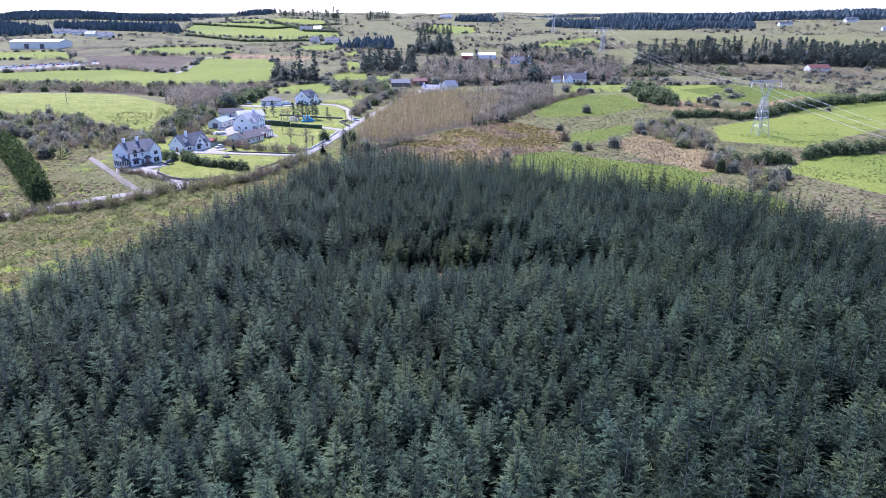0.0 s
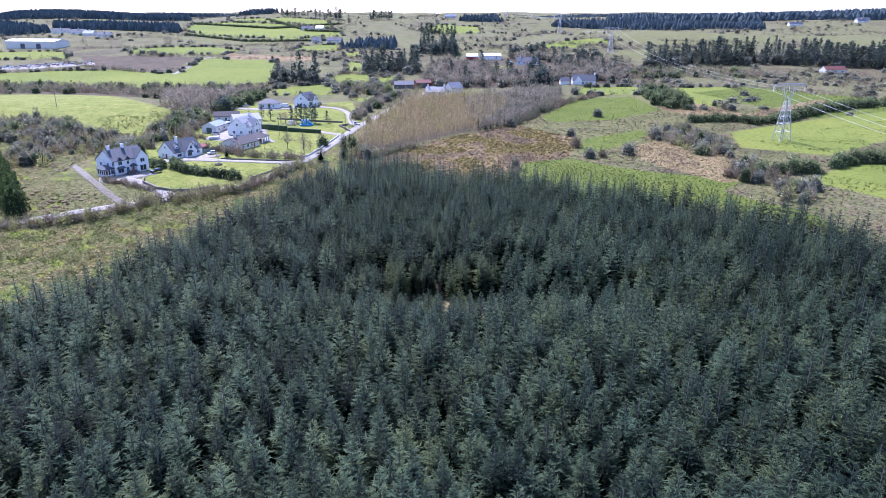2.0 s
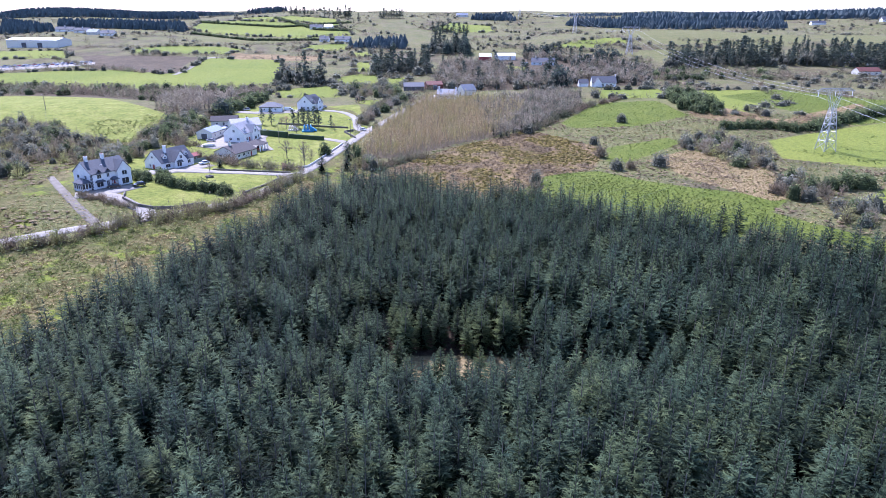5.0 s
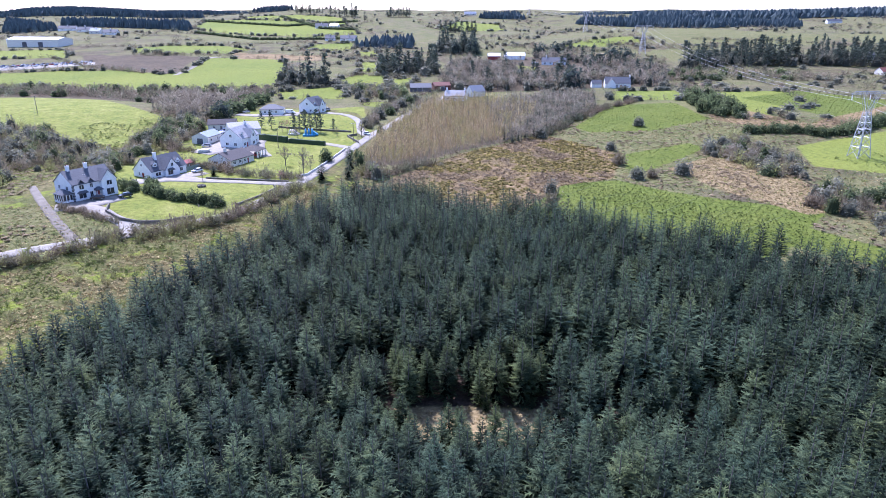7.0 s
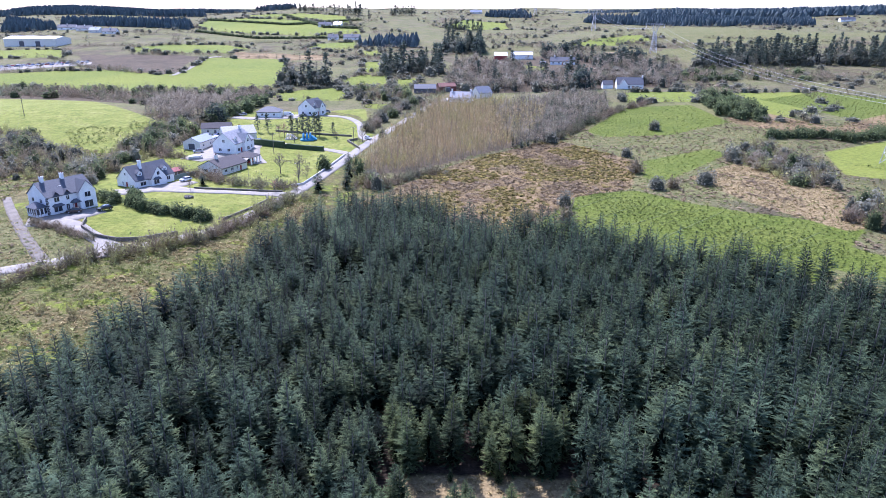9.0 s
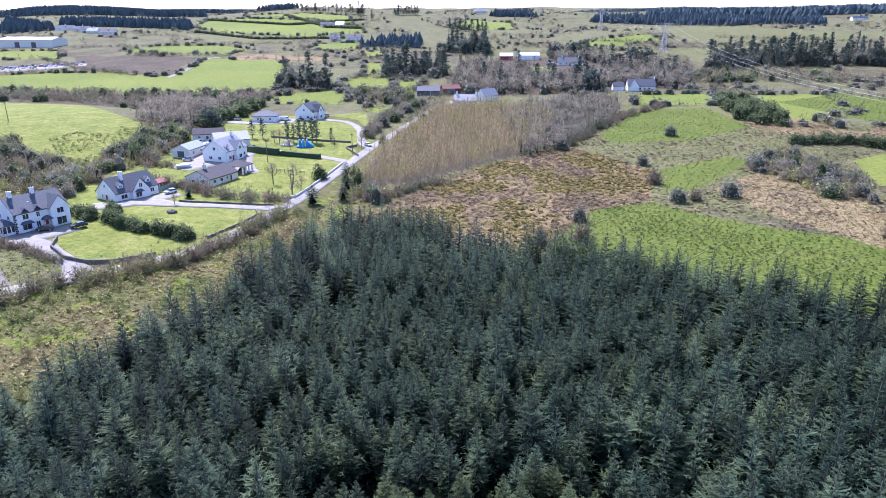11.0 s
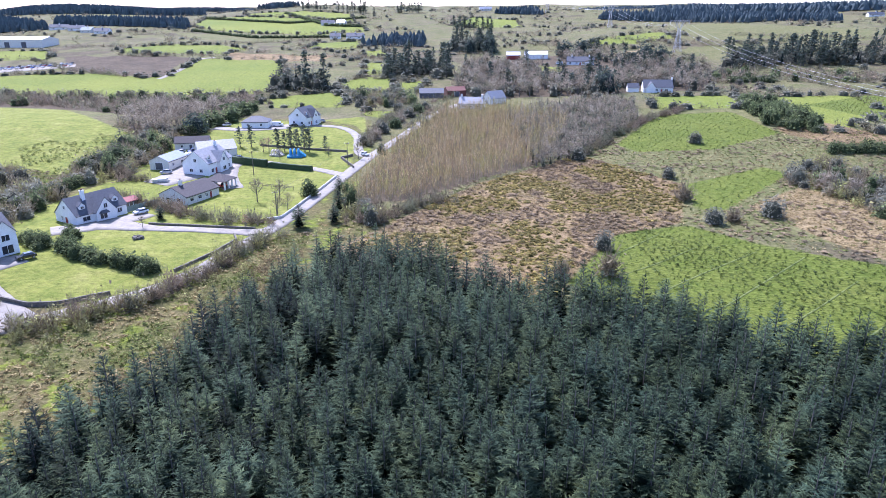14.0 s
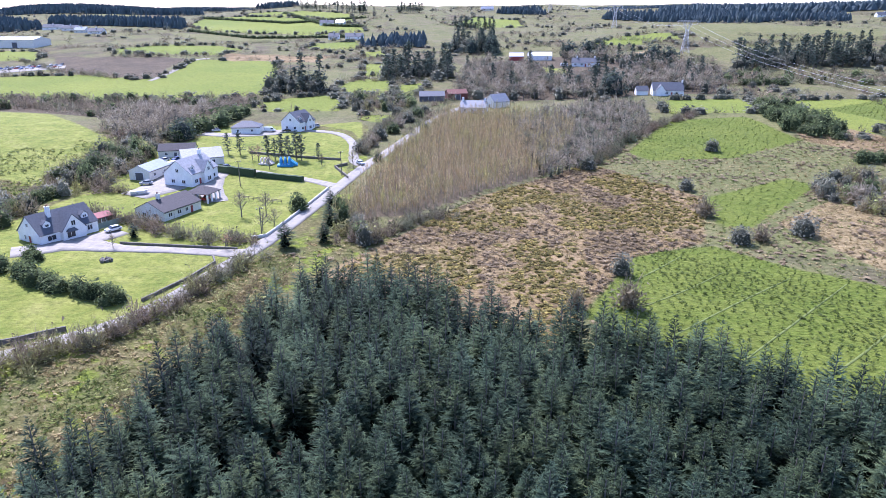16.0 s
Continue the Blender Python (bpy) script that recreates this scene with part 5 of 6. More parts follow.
# ---- saplings in rows on the newly planted fields, and rushes on the pasture ----
for k, poly in enumerate(p for kind, p in FIELDS if kind == "plantation"):
    a = np.array(poly, float)
    c, ext = a.mean(0), np.abs(a - a.mean(0)).max() * 1.5
    u = np.array((0.52, 0.854))
    v = np.array((u[1], -u[0]))
    gap = 1.8 if k < 2 else 2.6
    s, t = np.meshgrid(np.arange(-ext, ext, gap), np.arange(-ext, ext, gap * 0.9))
    p = c + s.ravel()[:, None] * v + t.ravel()[:, None] * u + rng.normal(size=(s.size, 2)) * 0.42
    ok = inside(p[:, 0], p[:, 1], poly) & ~inside(p[:, 0], p[:, 1], FOREST) & (rng.uniform(0, 1, s.size) < 0.8)
    p = p[ok]
    if len(p):
        ob = set_out("sapling_rows", CLUMP, [(x, y, rng.uniform(0.3, 0.75), rng.uniform(0.45, 0.9), rng.uniform(0, 6), rng.uniform(-0.5, 0.0)) for x, y in p], [M_RUSH])
        tagged(ob, "rows of small dark saplings planted in bright green grass", "saplings", kind="stuff")
for poly in (((-163, 340), (-190, 375), (-150, 400), (-135, 372), (-138, 358)), ((150, 350), (230, 400), (300, 440), (270, 352), (244, 371), (172, 322)), ((140, 273), (171, 302), (240, 309), (179, 225))):
    tx, ty = scatter(poly, 2.6, 0.5)
    sel = np.array([noise.noise((a / 16, b / 16, 6.0)) > 0 for a, b in zip(tx, ty)])
    ob = set_out("pasture_rushes", CLUMP, [(a, b, rng.uniform(0.3, 0.7), rng.uniform(0.6, 1.2), rng.uniform(0, 6), rng.uniform(-0.3, 0.15)) for a, b in zip(tx[sel], ty[sel])], [M_RUSH])
    tagged(ob, "dark rush tufts dotted over green pasture", "rushes", kind="stuff")
tx, ty = scatter(((-196, 395), (-191, 408), (-174, 408), (-181, 436), (-168, 422), (-133, 358), (-141, 347), (-167, 352)), 2.3, 0.5)
sel = np.array([noise.noise((a / 14, b / 14, 6.0)) > -0.12 for a, b in zip(tx, ty)])
ob = set_out("field_rushes", CLUMP, [(a, b, rng.uniform(0.4, 0.9), rng.uniform(0.7, 1.5), rng.uniform(0, 6), rng.uniform(-0.2, 0.3)) for a, b in zip(tx[sel], ty[sel])], [M_RUSH])
tagged(ob, "olive rush tufts dotted over yellow-green pasture", "rushes", kind="stuff")
M_DRAIN = plain("bleached_drain_grass", (0.095, 0.130, 0.018), (0.150, 0.172, 0.034), 0.6, 0.95)
DRAINS = (((30, 259), (48, 275), (66, 290)), ((40, 250), (59, 269), (77, 287)), ((52, 245), (66, 257), (82, 272)), ((27, 272), (40, 282), (52, 293)), ((23, 280), (34, 291), (45, 303)), ((64, 240), (80, 253), (98, 268)))
for pts in DRAINS:
    ribbon("drain", pts, [0.35, 0.5, 0.3], M_DRAIN, 0.03, "pale grassy drain across the planted field", "drain")

# ---- shrubs and trees that stand alone ----
for x, y, h, w, kind in ((35, 391, 5, 6.5, "L"), (63, 363, 4.5, 5, "L"), (61, 336, 6, 7.5, "T"), (63, 313, 4.8, 6, "L"), (69, 315, 4.2, 6, "T"), (82, 320, 5.5, 7, "L"),
                         (26, 273, 7.5, 7.5, "T"), (28, 291, 4.6, 5, "L"), (15, 272, 5, 5, "T"), (88, 416, 5, 6, "L"), (112, 350, 7, 9, "W"), (118, 345, 6, 8, "W")):
    if kind == "L":
        plant("shrub", leaf_dome(420, 0.05), x, y, h * 1.1, w * 1.15, rng.uniform(0, 6), M_IVY, "rounded grey-green shrub standing alone on open ground", "shrub", "lone shrubs", crown_name="crown")
    else:
        plant("shrub", twig_dome(260, 1.0, 0.2), x, y, h * 1.1, w * 1.15, rng.uniform(0, 6), M_CROWN if kind == "W" else M_TWIG, "pale budding shrub on the field edge" if kind == "W" else "rounded grey leafless shrub standing alone on open ground", "shrub", "lone shrubs", crown_name="crown")
for x, y, h, mt in ((-68, 331, 9, M_TWIG), (-65, 318, 7, M_TWIG), (-75, 330, 9.5, M_TWIG), (-63, 322, 6.5, M_TWIG), (-70, 303, 5, M_BLOSSOM), (-92, 400, 8, M_BLOSSOM), (-66, 396, 5, M_TWIG), (-84, 388, 6, M_TWIG), (-95, 402, 7, M_TWIG), (-98, 300, 4.5, M_TWIG), (-53, 392, 8, M_BUD), (-44, 398, 7, M_TWIG)):
    plant("garden_tree", TREE[rng.integers(4)], x, y, h, h, rng.uniform(0, 6), mt, "pink blossoming garden tree on a lawn" if mt is M_BLOSSOM else "leafless garden tree on a lawn", "tree", "garden trees")
for x, y, h in ((-89, 403, 10), (-86, 402.5, 9), (-83.5, 403, 11), (-80.5, 402.5, 10), (-77.5, 403, 12), (-75.5, 403, 10.5), (-69, 404, 7), (-108, 411, 9), (-103, 411, 9.5)):
    plant("garden_conifer", TALL[rng.integers(4)], x, y, h, h * 1.35, rng.uniform(0, 6), M_PINE, "slim dark conifer in a row on the lawn", "tree", "garden conifers")
for x, y, h, w in ((76, 568, 16, 19), (72, 758, 14, 16), (88, 762, 15, 18), (136, 722, 16, 18), (148, 716, 14, 15), (-13, 791, 16, 14), (5, 788, 19, 17), (-138, 437, 10, 13)):
    plant("evergreen_tree", leaf_dome(420, 0.055), x, y, h, w, rng.uniform(0, 6), M_PINE, "large dark round-headed evergreen tree", "tree", "large evergreens", crown_name="crown")
for x, y, h, w, mt in ((-55, 420, 5, 7, M_IVY), (-52, 432, 6, 8, M_CROWN), (-50, 446, 6.5, 8, M_IVY), (-46, 460, 6, 8, M_LEAF), (-45, 474, 6, 9, M_CROWN), (-42, 488, 5.5, 8, M_IVY), (-38, 500, 6, 8, M_LEAF), (-35, 512, 5, 8, M_IVY),
                       (-39, 420, 4, 5, M_TWIG), (-35, 438, 5, 6, M_CROWN), (-31, 462, 5.5, 6, M_IVY), (-27, 480, 5, 7, M_TWIG), (-24, 496, 5, 7, M_CROWN), (-45, 402, 4.5, 4.5, M_LEAF)):
    plant("roadside_bush", leaf_dome(300, 0.06) if mt in (M_IVY, M_LEAF) else twig_dome(230, 1.0, 0.2), x, y, h, w, rng.uniform(0, 6), mt, "dense grey-green bush beside the road" if mt in (M_IVY, M_LEAF) else "pale leafless bush beside the road", "bush", "roadside bushes", crown_name="crown")
plant("round_bush", leaf_dome(420, 0.06), -60, 338, 6.0, 6.4, 0.4, M_LEAF, "large round dark evergreen bush on a mown lawn", "bush", crown_name="crown")
for x, y, h in ((-47, 322, 7), (-55, 305, 7.5), (-46, 310, 6), (-97, 309, 4.5), (-50, 338, 7)):
    plant("roadside_spruce", SPRUCE_FINE[rng.integers(4)], x, y, h, h * 2.3, rng.uniform(0, 6), M_SPRUCE, "dark spruce standing at the roadside", "spruce", "roadside spruces")
for k in range(18):
    f = k / 17
    plant("hedge_cypress", leaf_dome(420, 0.055, 1.0), -137 - 62 * f, 222 + 82 * f, 11.5 + rng.uniform(-0.4, 0.4), 8.6, rng.uniform(0, 6), M_CYPRESS, "tall clipped dark green cypress in a boundary row", "cypress", "cypress row", crown_name="crown")

# ---- houses and farm buildings ----


def part(name, bm, material, parent, label=""):
    """A mesh under a thing or a part."""
    me = bpy.data.meshes.new(name)
    bmesh.ops.recalc_face_normals(bm, faces=bm.faces)
    bm.to_mesh(me)
    bm.free()
    me.materials.append(material)
    ob = new(name, me)
    ob.parent = parent
    if label:
        ob["label"] = label
    return ob


def boxes(*list_of):
    bm = bmesh.new()
    for x0, y0, z0, x1, y1, z1 in list_of:
        m = Matrix.LocRotScale(((x0 + x1) / 2, (y0 + y1) / 2, (z0 + z1) / 2), None, (abs(x1 - x0), abs(y1 - y0), abs(z1 - z0)))
        bmesh.ops.create_cube(bm, size=1, matrix=m)
    return bm


def solid(bm, bottom, top):
    """A closed body between two rings of the same number of points."""
    a, b_ = [bm.verts.new(v) for v in bottom], [bm.verts.new(v) for v in top]
    k = len(a)
    bm.faces.new(a[::-1])
    bm.faces.new(b_)
    for i in range(k):
        bm.faces.new((a[i], a[(i + 1) % k], b_[(i + 1) % k], b_[i]))


def gable_body(x0, x1, y0, y1, eave, ridge, axis="x"):
    bm = bmesh.new()
    if axis == "x":
        ym = (y0 + y1) / 2
        ring = [(y0, -0.7), (y1, -0.7), (y1, eave), (ym, ridge), (y0, eave)]
        solid(bm, [(x0, a, b_) for a, b_ in ring], [(x1, a, b_) for a, b_ in ring])
    else:
        xm = (x0 + x1) / 2
        ring = [(x0, -0.7), (x1, -0.7), (x1, eave), (xm, ridge), (x0, eave)]
        solid(bm, [(a, y0, b_) for a, b_ in ring], [(a, y1, b_) for a, b_ in ring])
    return bm


def gable_roof(x0, x1, y0, y1, eave, ridge, axis="x", over=0.35, thick=0.16):
    """Two roof slabs with overhang, and a ridge cap."""
    bm = bmesh.new()
    if axis == "x":
        ym, half = (y0 + y1) / 2, (y1 - y0) / 2
    else:
        ym, half = (x0 + x1) / 2, (x1 - x0) / 2
    slope = (ridge - eave) / half
    for s in (-1, 1):
        out, low = ym + s * (half + over), eave - slope * over
        sec = [(ym, ridge + 0.03), (out, low + 0.03), (out, low + thick + 0.03), (ym, ridge + thick + 0.03)]
        a0, a1 = (x0 - over * 0.6, x1 + over * 0.6) if axis == "x" else (y0 - over * 0.6, y1)
        if axis == "x":
            solid(bm, [(a0, a, b_) for a, b_ in sec], [(a1, a, b_) for a, b_ in sec])
        else:
            solid(bm, [(a, a0, b_) for a, b_ in sec], [(a, a1, b_) for a, b_ in sec])
    return bm


def window(parent, face, u, z, w, h, box, name="window"):
    """A framed window or a glazed opening on one face of the house: F front, G left gable, R right gable, B back."""
    L, D, front = box
    d = 0.10
    place = {"F": (Matrix.Translation((u, front, z)), 0), "G": (Matrix.Translation((0, u, z)), -90), "R": (Matrix.Translation((L, u, z)), 90), "B": (Matrix.Translation((u, D, z)), 180)}[face]
    m = place[0] @ Matrix.Rotation(radians(place[1]), 4, "Z")
    t = 0.12
    f = part(name, boxes((-w / 2, -d, 0, -w / 2 + t, 0.05, h), (w / 2 - t, -d, 0, w / 2, 0.05, h), (-w / 2, -d, h - t, w / 2, 0.05, h), (-w / 2 - 0.1, -d - 0.06, -0.08, w / 2 + 0.1, 0.05, t * 0.6), (-0.04, -d + 0.02, 0, 0.04, 0.05, h)), M_FRAME, parent, "white framed window")
    f.matrix_local = m
    part("pane", boxes((-w / 2 + t, -d + 0.05, 0.05, w / 2 - t, 0.04, h - t)), M_GLASS, f)
    return f


def hip_roof(x0, x1, y0, y1, eave, ridge, over=0.35):
    bm = bmesh.new()
    x0, x1, y0, y1 = x0 - over, x1 + over, y0 - over, y1 + over
    dx, dy = x1 - x0, y1 - y0
    inset = min(dx, dy) / 2
    top = [(x0 + inset, y0 + inset), (x1 - inset, y0 + inset), (x1 - inset, y1 - inset), (x0 + inset, y1 - inset)]
    top = [(a + (0.05 if k in (1, 2) else -0.05), b_ + (0.05 if k > 1 else -0.05), ridge) for k, (a, b_) in enumerate(top)]
    mid = [(x0, y0, eave), (x1, y0, eave), (x1, y1, eave), (x0, y1, eave)]
    solid(bm, [(a, b_, eave - 0.18) for a, b_, _ in mid], mid)
    solid(bm, mid, top)
    return bm


def house(label, x, y, turn, L, D, eave, ridge, roof=None, wall=None, windows=(), doors=(), wings=(), dormers=(), chimneys=(), hip=False, name="house", category="house", quoins=False, door_paint=None):
    """A building whose front left corner stands at x, y; its front runs L metres in the direction turn, its depth D lies behind."""
    roof, wall = roof or M_SLATE, wall or M_RENDER
    root = new(name)
    cx, cy = x + L / 2 * math.cos(radians(turn)), y + L / 2 * math.sin(radians(turn))
    root.matrix_world = pose(x, y, float(height(cx, cy)), 0, 0, turn)
    if hip:
        part("wall", boxes((0, 0, -0.7, L, D, eave)), wall, root)
        part("roof", hip_roof(0, L, 0, D, eave + 0.02, ridge), roof, root)
    else:
        part("wall", gable_body(0, L, 0, D, eave, ridge), wall, root)
        part("roof", gable_roof(0, L, 0, D, eave, ridge), roof, root)
    for xc, w, proj, e, r in wings:
        part("wing_wall", gable_body(xc - w / 2, xc + w / 2, -proj, 0.2, e, r, "y"), wall, root)
        part("wing_roof", gable_roof(xc - w / 2, xc + w / 2, -proj, D * 0.5, e, r, "y"), roof, root)
    slope = (ridge - eave) / (D / 2)
    for xc, w, h in dormers:
        y0 = 1.2
        z0 = eave + slope * y0 - 0.25
        part("dormer", dormer_body(xc, w, y0, z0, h), wall, root)
        part("dormer_roof", gable_roof(xc - w / 2, xc + w / 2, y0, y0 + 3.0, z0 + h, z0 + h + w * 0.45, "y", 0.2, 0.1), roof, root)
        window(root, "F", xc, z0 + 0.45, w * 0.6, h * 0.62, (L, D, y0))
    for face, u, z, w, h in windows:
        if face == "W":
            xc, _, proj, _, _ = wings[0]
            window(root, "F", xc + u, z, w, h, (L, D, -proj))
        else:
            window(root, face, u, z, w, h, (L, D, 0))
    for face, u, w, h in doors:
        m = {"F": pose(u, 0, 0), "G": pose(0, u, 0, 0, 0, -90), "R": pose(L, u, 0, 0, 0, 90)}[face]
        dr = part("door", boxes((-w / 2, -0.08, 0.02, w / 2, 0.04, h)), door_paint or M_DOOR, root, "painted door")
        dr.matrix_local = m
        fr = part("door_frame", boxes((-w / 2 - 0.14, -0.12, 0, -w / 2, 0.04, h + 0.14), (w / 2, -0.12, 0, w / 2 + 0.14, 0.04, h + 0.14), (-w / 2, -0.12, h, w / 2, 0.04, h + 0.14)), M_FRAME, dr)
    for u, v in chimneys:
        top = ridge - abs(v - D / 2) * slope
        ch = part("chimney", boxes((u - 0.45, v - 0.45, top - 1.2, u + 0.45, v + 0.45, ridge + 1.5), (u - 0.55, v - 0.55, ridge + 1.5, u + 0.55, v + 0.55, ridge + 1.65)), wall, root)
        bm = bmesh.new()
        for k in (-0.22, 0.22):
            bmesh.ops.create_cone(bm, cap_ends=True, segments=10, radius1=0.14, radius2=0.11, depth=0.5, matrix=Matrix.Translation((u + k, v, ridge + 1.9)))
        part("chimney_pot", bm, M_RUST, ch)
    if quoins:
        for qx, qy in ((0, 0), (L, 0)):
            part("quoin", boxes(*[(qx - 0.05 - (0.0 if qx == 0 else 0.3 + 0.2 * (k % 2)), qy - 0.06, 0.1 + 0.5 * k, qx + (0.35 + 0.2 * (k % 2) if qx == 0 else 0.06), qy + 0.5, 0.5 + 0.5 * k) for k in range(int(eave / 0.5))]), M_QUOIN, root, "black painted quoin stones")
    part("gutter", boxes((-0.2, -0.46, eave - 0.28, L + 0.2, -0.36, eave - 0.16)), M_QUOIN, root)
    return tagged(root, label, category)


def dormer_body(xc, w, y0, z0, h):
    bm = bmesh.new()
    ring = [(xc - w / 2, z0 - 0.6), (xc + w / 2, z0 - 0.6), (xc + w / 2, z0 + h), (xc, z0 + h + w * 0.45), (xc - w / 2, z0 + h)]
    solid(bm, [(a, y0, b_) for a, b_ in ring], [(a, y0 + 2.8, b_) for a, b_ in ring])
    return bm


white = house("two-storey white house with black quoins and slate roof", -125, 264, 60.5, 14.5, 10, 5.4, 9.0, M_SLATE, M_RENDER,
              windows=(("G", 3.0, 3.4, 1.3, 1.3), ("G", 7.2, 3.4, 1.3, 1.3), ("F", 2.9, 3.5, 1.7, 1.5), ("F", 2.9, 0.6, 2.6, 1.8), ("F", 6.2, 3.5, 1.1, 1.4), ("F", 5.9, 0.6, 1.2, 1.8), ("W", 0, 3.5, 2.0, 1.6), ("W", 0, 0.3, 2.8, 2.2)),
              doors=(("F", 8.0, 1.2, 2.2),), wings=((11.6, 5.2, 1.3, 5.4, 8.4),), dormers=(), chimneys=((2.2, 5), (8.2, 5)), quoins=True)
part("gablet", gable_roof(2.0, 3.8, -0.1, 2.4, 5.5, 6.5, "y", 0.25, 0.1), M_SLATE, white)
part("gablet", gable_roof(5.3, 7.1, -0.1, 2.4, 5.5, 6.5, "y", 0.25, 0.1), M_SLATE, white)
part("skylight", boxes((5.2, 2.55, 7.32, 6.2, 3.2, 7.5)), M_FRAME, white, "roof skylight")
part("porch_roof", hip_roof(6.9, 9.1, -1.4, 0.2, 2.6, 3.5, 0.2), M_SLATE, white)
part("porch_post", boxes((6.95, -1.35, 0, 7.1, -1.2, 2.5), (8.9, -1.35, 0, 9.05, -1.2, 2.5)), M_FRAME, white)
part("bay_roof", hip_roof(1.4, 4.4, -0.9, 0.1, 2.5, 3.1, 0.15), M_SLATE, white)
sunroom = part("sunroom", boxes((-3.2, 0.6, -0.5, 0, 5.4, 0.7), (-3.2, 0.6, 2.4, 0, 5.4, 2.7)), M_RENDER, white, "white sunroom with a dark hipped roof")
part("sunroom_roof", hip_roof(-3.2, 0.4, 0.6, 5.4, 2.7, 4.1, 0.25), M_SLATE, sunroom)
part("sunroom_glass", boxes((-3.05, 0.75, 0.7, -0.1, 5.25, 2.4)), M_GLASS, sunroom)
part("sunroom_mullion", boxes(*[(-3.2, 0.6 + 1.14 * k, 0.7, -2.98, 0.84 + 1.14 * k, 2.4) for k in range(5)], *[(-3.2 + 1.06 * k, 0.6, 0.7, -2.96 + 1.06 * k, 0.8, 2.4) for k in range(3)]), M_FRAME, sunroom)

bungalow = house("white dormer bungalow with a blue-grey slate roof", -116.4, 299.6, 64, 16, 9.5, 2.9, 7.2, M_SLATE, M_RENDER,
                 windows=(("F", 3.0, 0.8, 2.4, 1.4), ("F", 13.6, 0.8, 1.6, 1.4), ("W", -1.0, 0.6, 2.4, 1.6), ("W", 0, 3.6, 1.3, 1.4), ("G", 6.4, 1.0, 0.8, 1.2), ("G", 4.8, 4.4, 1.0, 1.0)),
                 doors=(("F", 11.6, 1.1, 2.1), ("G", 4.4, 1.0, 2.1)), wings=((8.4, 6.2, 1.4, 2.9, 6.6),), dormers=((3.0, 1.9, 1.3), (13.4, 1.9, 1.3)), chimneys=((5.2, 3.6),))
part("bay_roof", hip_roof(6.3, 8.7, -2.3, -1.4, 2.5, 3.2, 0.15), M_SLATE, bungalow)
house("red-roofed timber garden shed beside the bungalow", -112.5, 318, 60, 5, 3.5, 2.2, 3.1, M_REDPAINT, M_TIMBER, doors=(("F", 2.5, 1.2, 1.9),), name="garden_shed", category="shed", door_paint=M_TIMBER)

house("tall gabled house with pale roof and cream walls", -103, 362, 76, 15, 11, 4.3, 8.6, M_PALEROOF, M_RENDER,
      windows=(("F", 2.5, 0.8, 1.8, 1.4), ("F", 12.4, 0.8, 1.8, 1.4), ("W", 0, 0.7, 2.0, 1.5), ("W", 0, 4.2, 1.4, 1.3), ("G", 3.2, 0.9, 1.5, 1.3), ("G", 7.4, 0.9, 1.5, 1.3), ("G", 5.4, 4.6, 1.3, 1.3)),
      doors=(("F", 4.6, 1.1, 2.1),), wings=((8.2, 5.0, 1.2, 4.3, 7.6),), dormers=((2.6, 1.8, 1.2), (12.6, 1.8, 1.2)), chimneys=((13.0, 5.5),))
house("low bungalow with a brown tiled roof and cream walls", -95.5, 324, 70, 15, 11, 2.7, 5.2, M_BROWNROOF, M_CREAM,
      windows=(("F", 2.4, 0.9, 1.7, 1.2), ("F", 6.0, 0.9, 1.7, 1.2), ("F", 9.0, 0.9, 1.2, 1.2), ("G", 3.0, 0.9, 1.6, 1.2), ("G", 7.4, 0.9, 1.6, 1.2)), doors=(("F", 11.0, 1.0, 2.1),), chimneys=((4.0, 5.5),))
carport = new("carport")
carport.matrix_world = pose(-94.5, 344, float(height(-92, 348)), 0, 0, 78)
part("roof", hip_roof(0, 7, -4.5, 3.5, 2.9, 4.8, 0.3), M_BROWNROOF, carport)
for px, py in ((0.1, -4.3), (2.4, -4.3), (4.6, -4.3), (6.9, -4.3), (0.1, 3.3), (6.9, 3.3)):
    part("pillar", boxes((px - 0.22, py - 0.22, -0.3, px + 0.22, py + 0.22, 2.85)), M_RENDER, carport)
part("back_wall", boxes((0.3, 3.2, -0.3, 6.7, 3.45, 2.8)), M_RENDER, carport)
tagged(carport, "open carport with white pillars and brown hipped roof", "carport")
house("grey farm shed with a blue metal roof", -121, 369, 82, 13, 8, 3.2, 5.0, M_TIN, M_CREAM, windows=(("F", 3, 1.0, 1.4, 1.2), ("F", 9, 1.0, 1.4, 1.2)), doors=(("G", 4, 3.0, 2.6),), name="farm_shed", category="shed", door_paint=M_DARKWALL)
house("long low outbuilding with a brown roof", -133, 402, 14, 14, 7, 2.9, 5.0, M_BROWNROOF, M_CREAM, windows=(("F", 3, 1.0, 1.2, 1.1), ("F", 10, 1.0, 1.2, 1.1)), doors=(("F", 6.5, 1.1, 2.0),), name="outbuilding", category="outbuilding", door_paint=M_DARKWALL)
house("low hall with a bright pale sheet roof", -117, 388, 30, 15, 12, 3.0, 5.8, M_PALEROOF, M_CREAM, windows=(("F", 4, 1.0, 1.6, 1.2), ("F", 11, 1.0, 1.6, 1.2), ("R", 4, 1.0, 1.5, 1.2)), name="hall", category="outbuilding")
house("white garage with a hipped slate roof", -121, 452, 6, 13, 9, 3.1, 5.6, M_SLATE, M_RENDER, windows=(("F", 3, 1.1, 1.2, 1.1), ("F", 9.5, 1.1, 1.2, 1.1)), doors=(("R", 4.5, 3, 2.4),), hip=True, name="garage", category="garage", door_paint=M_FRAME)
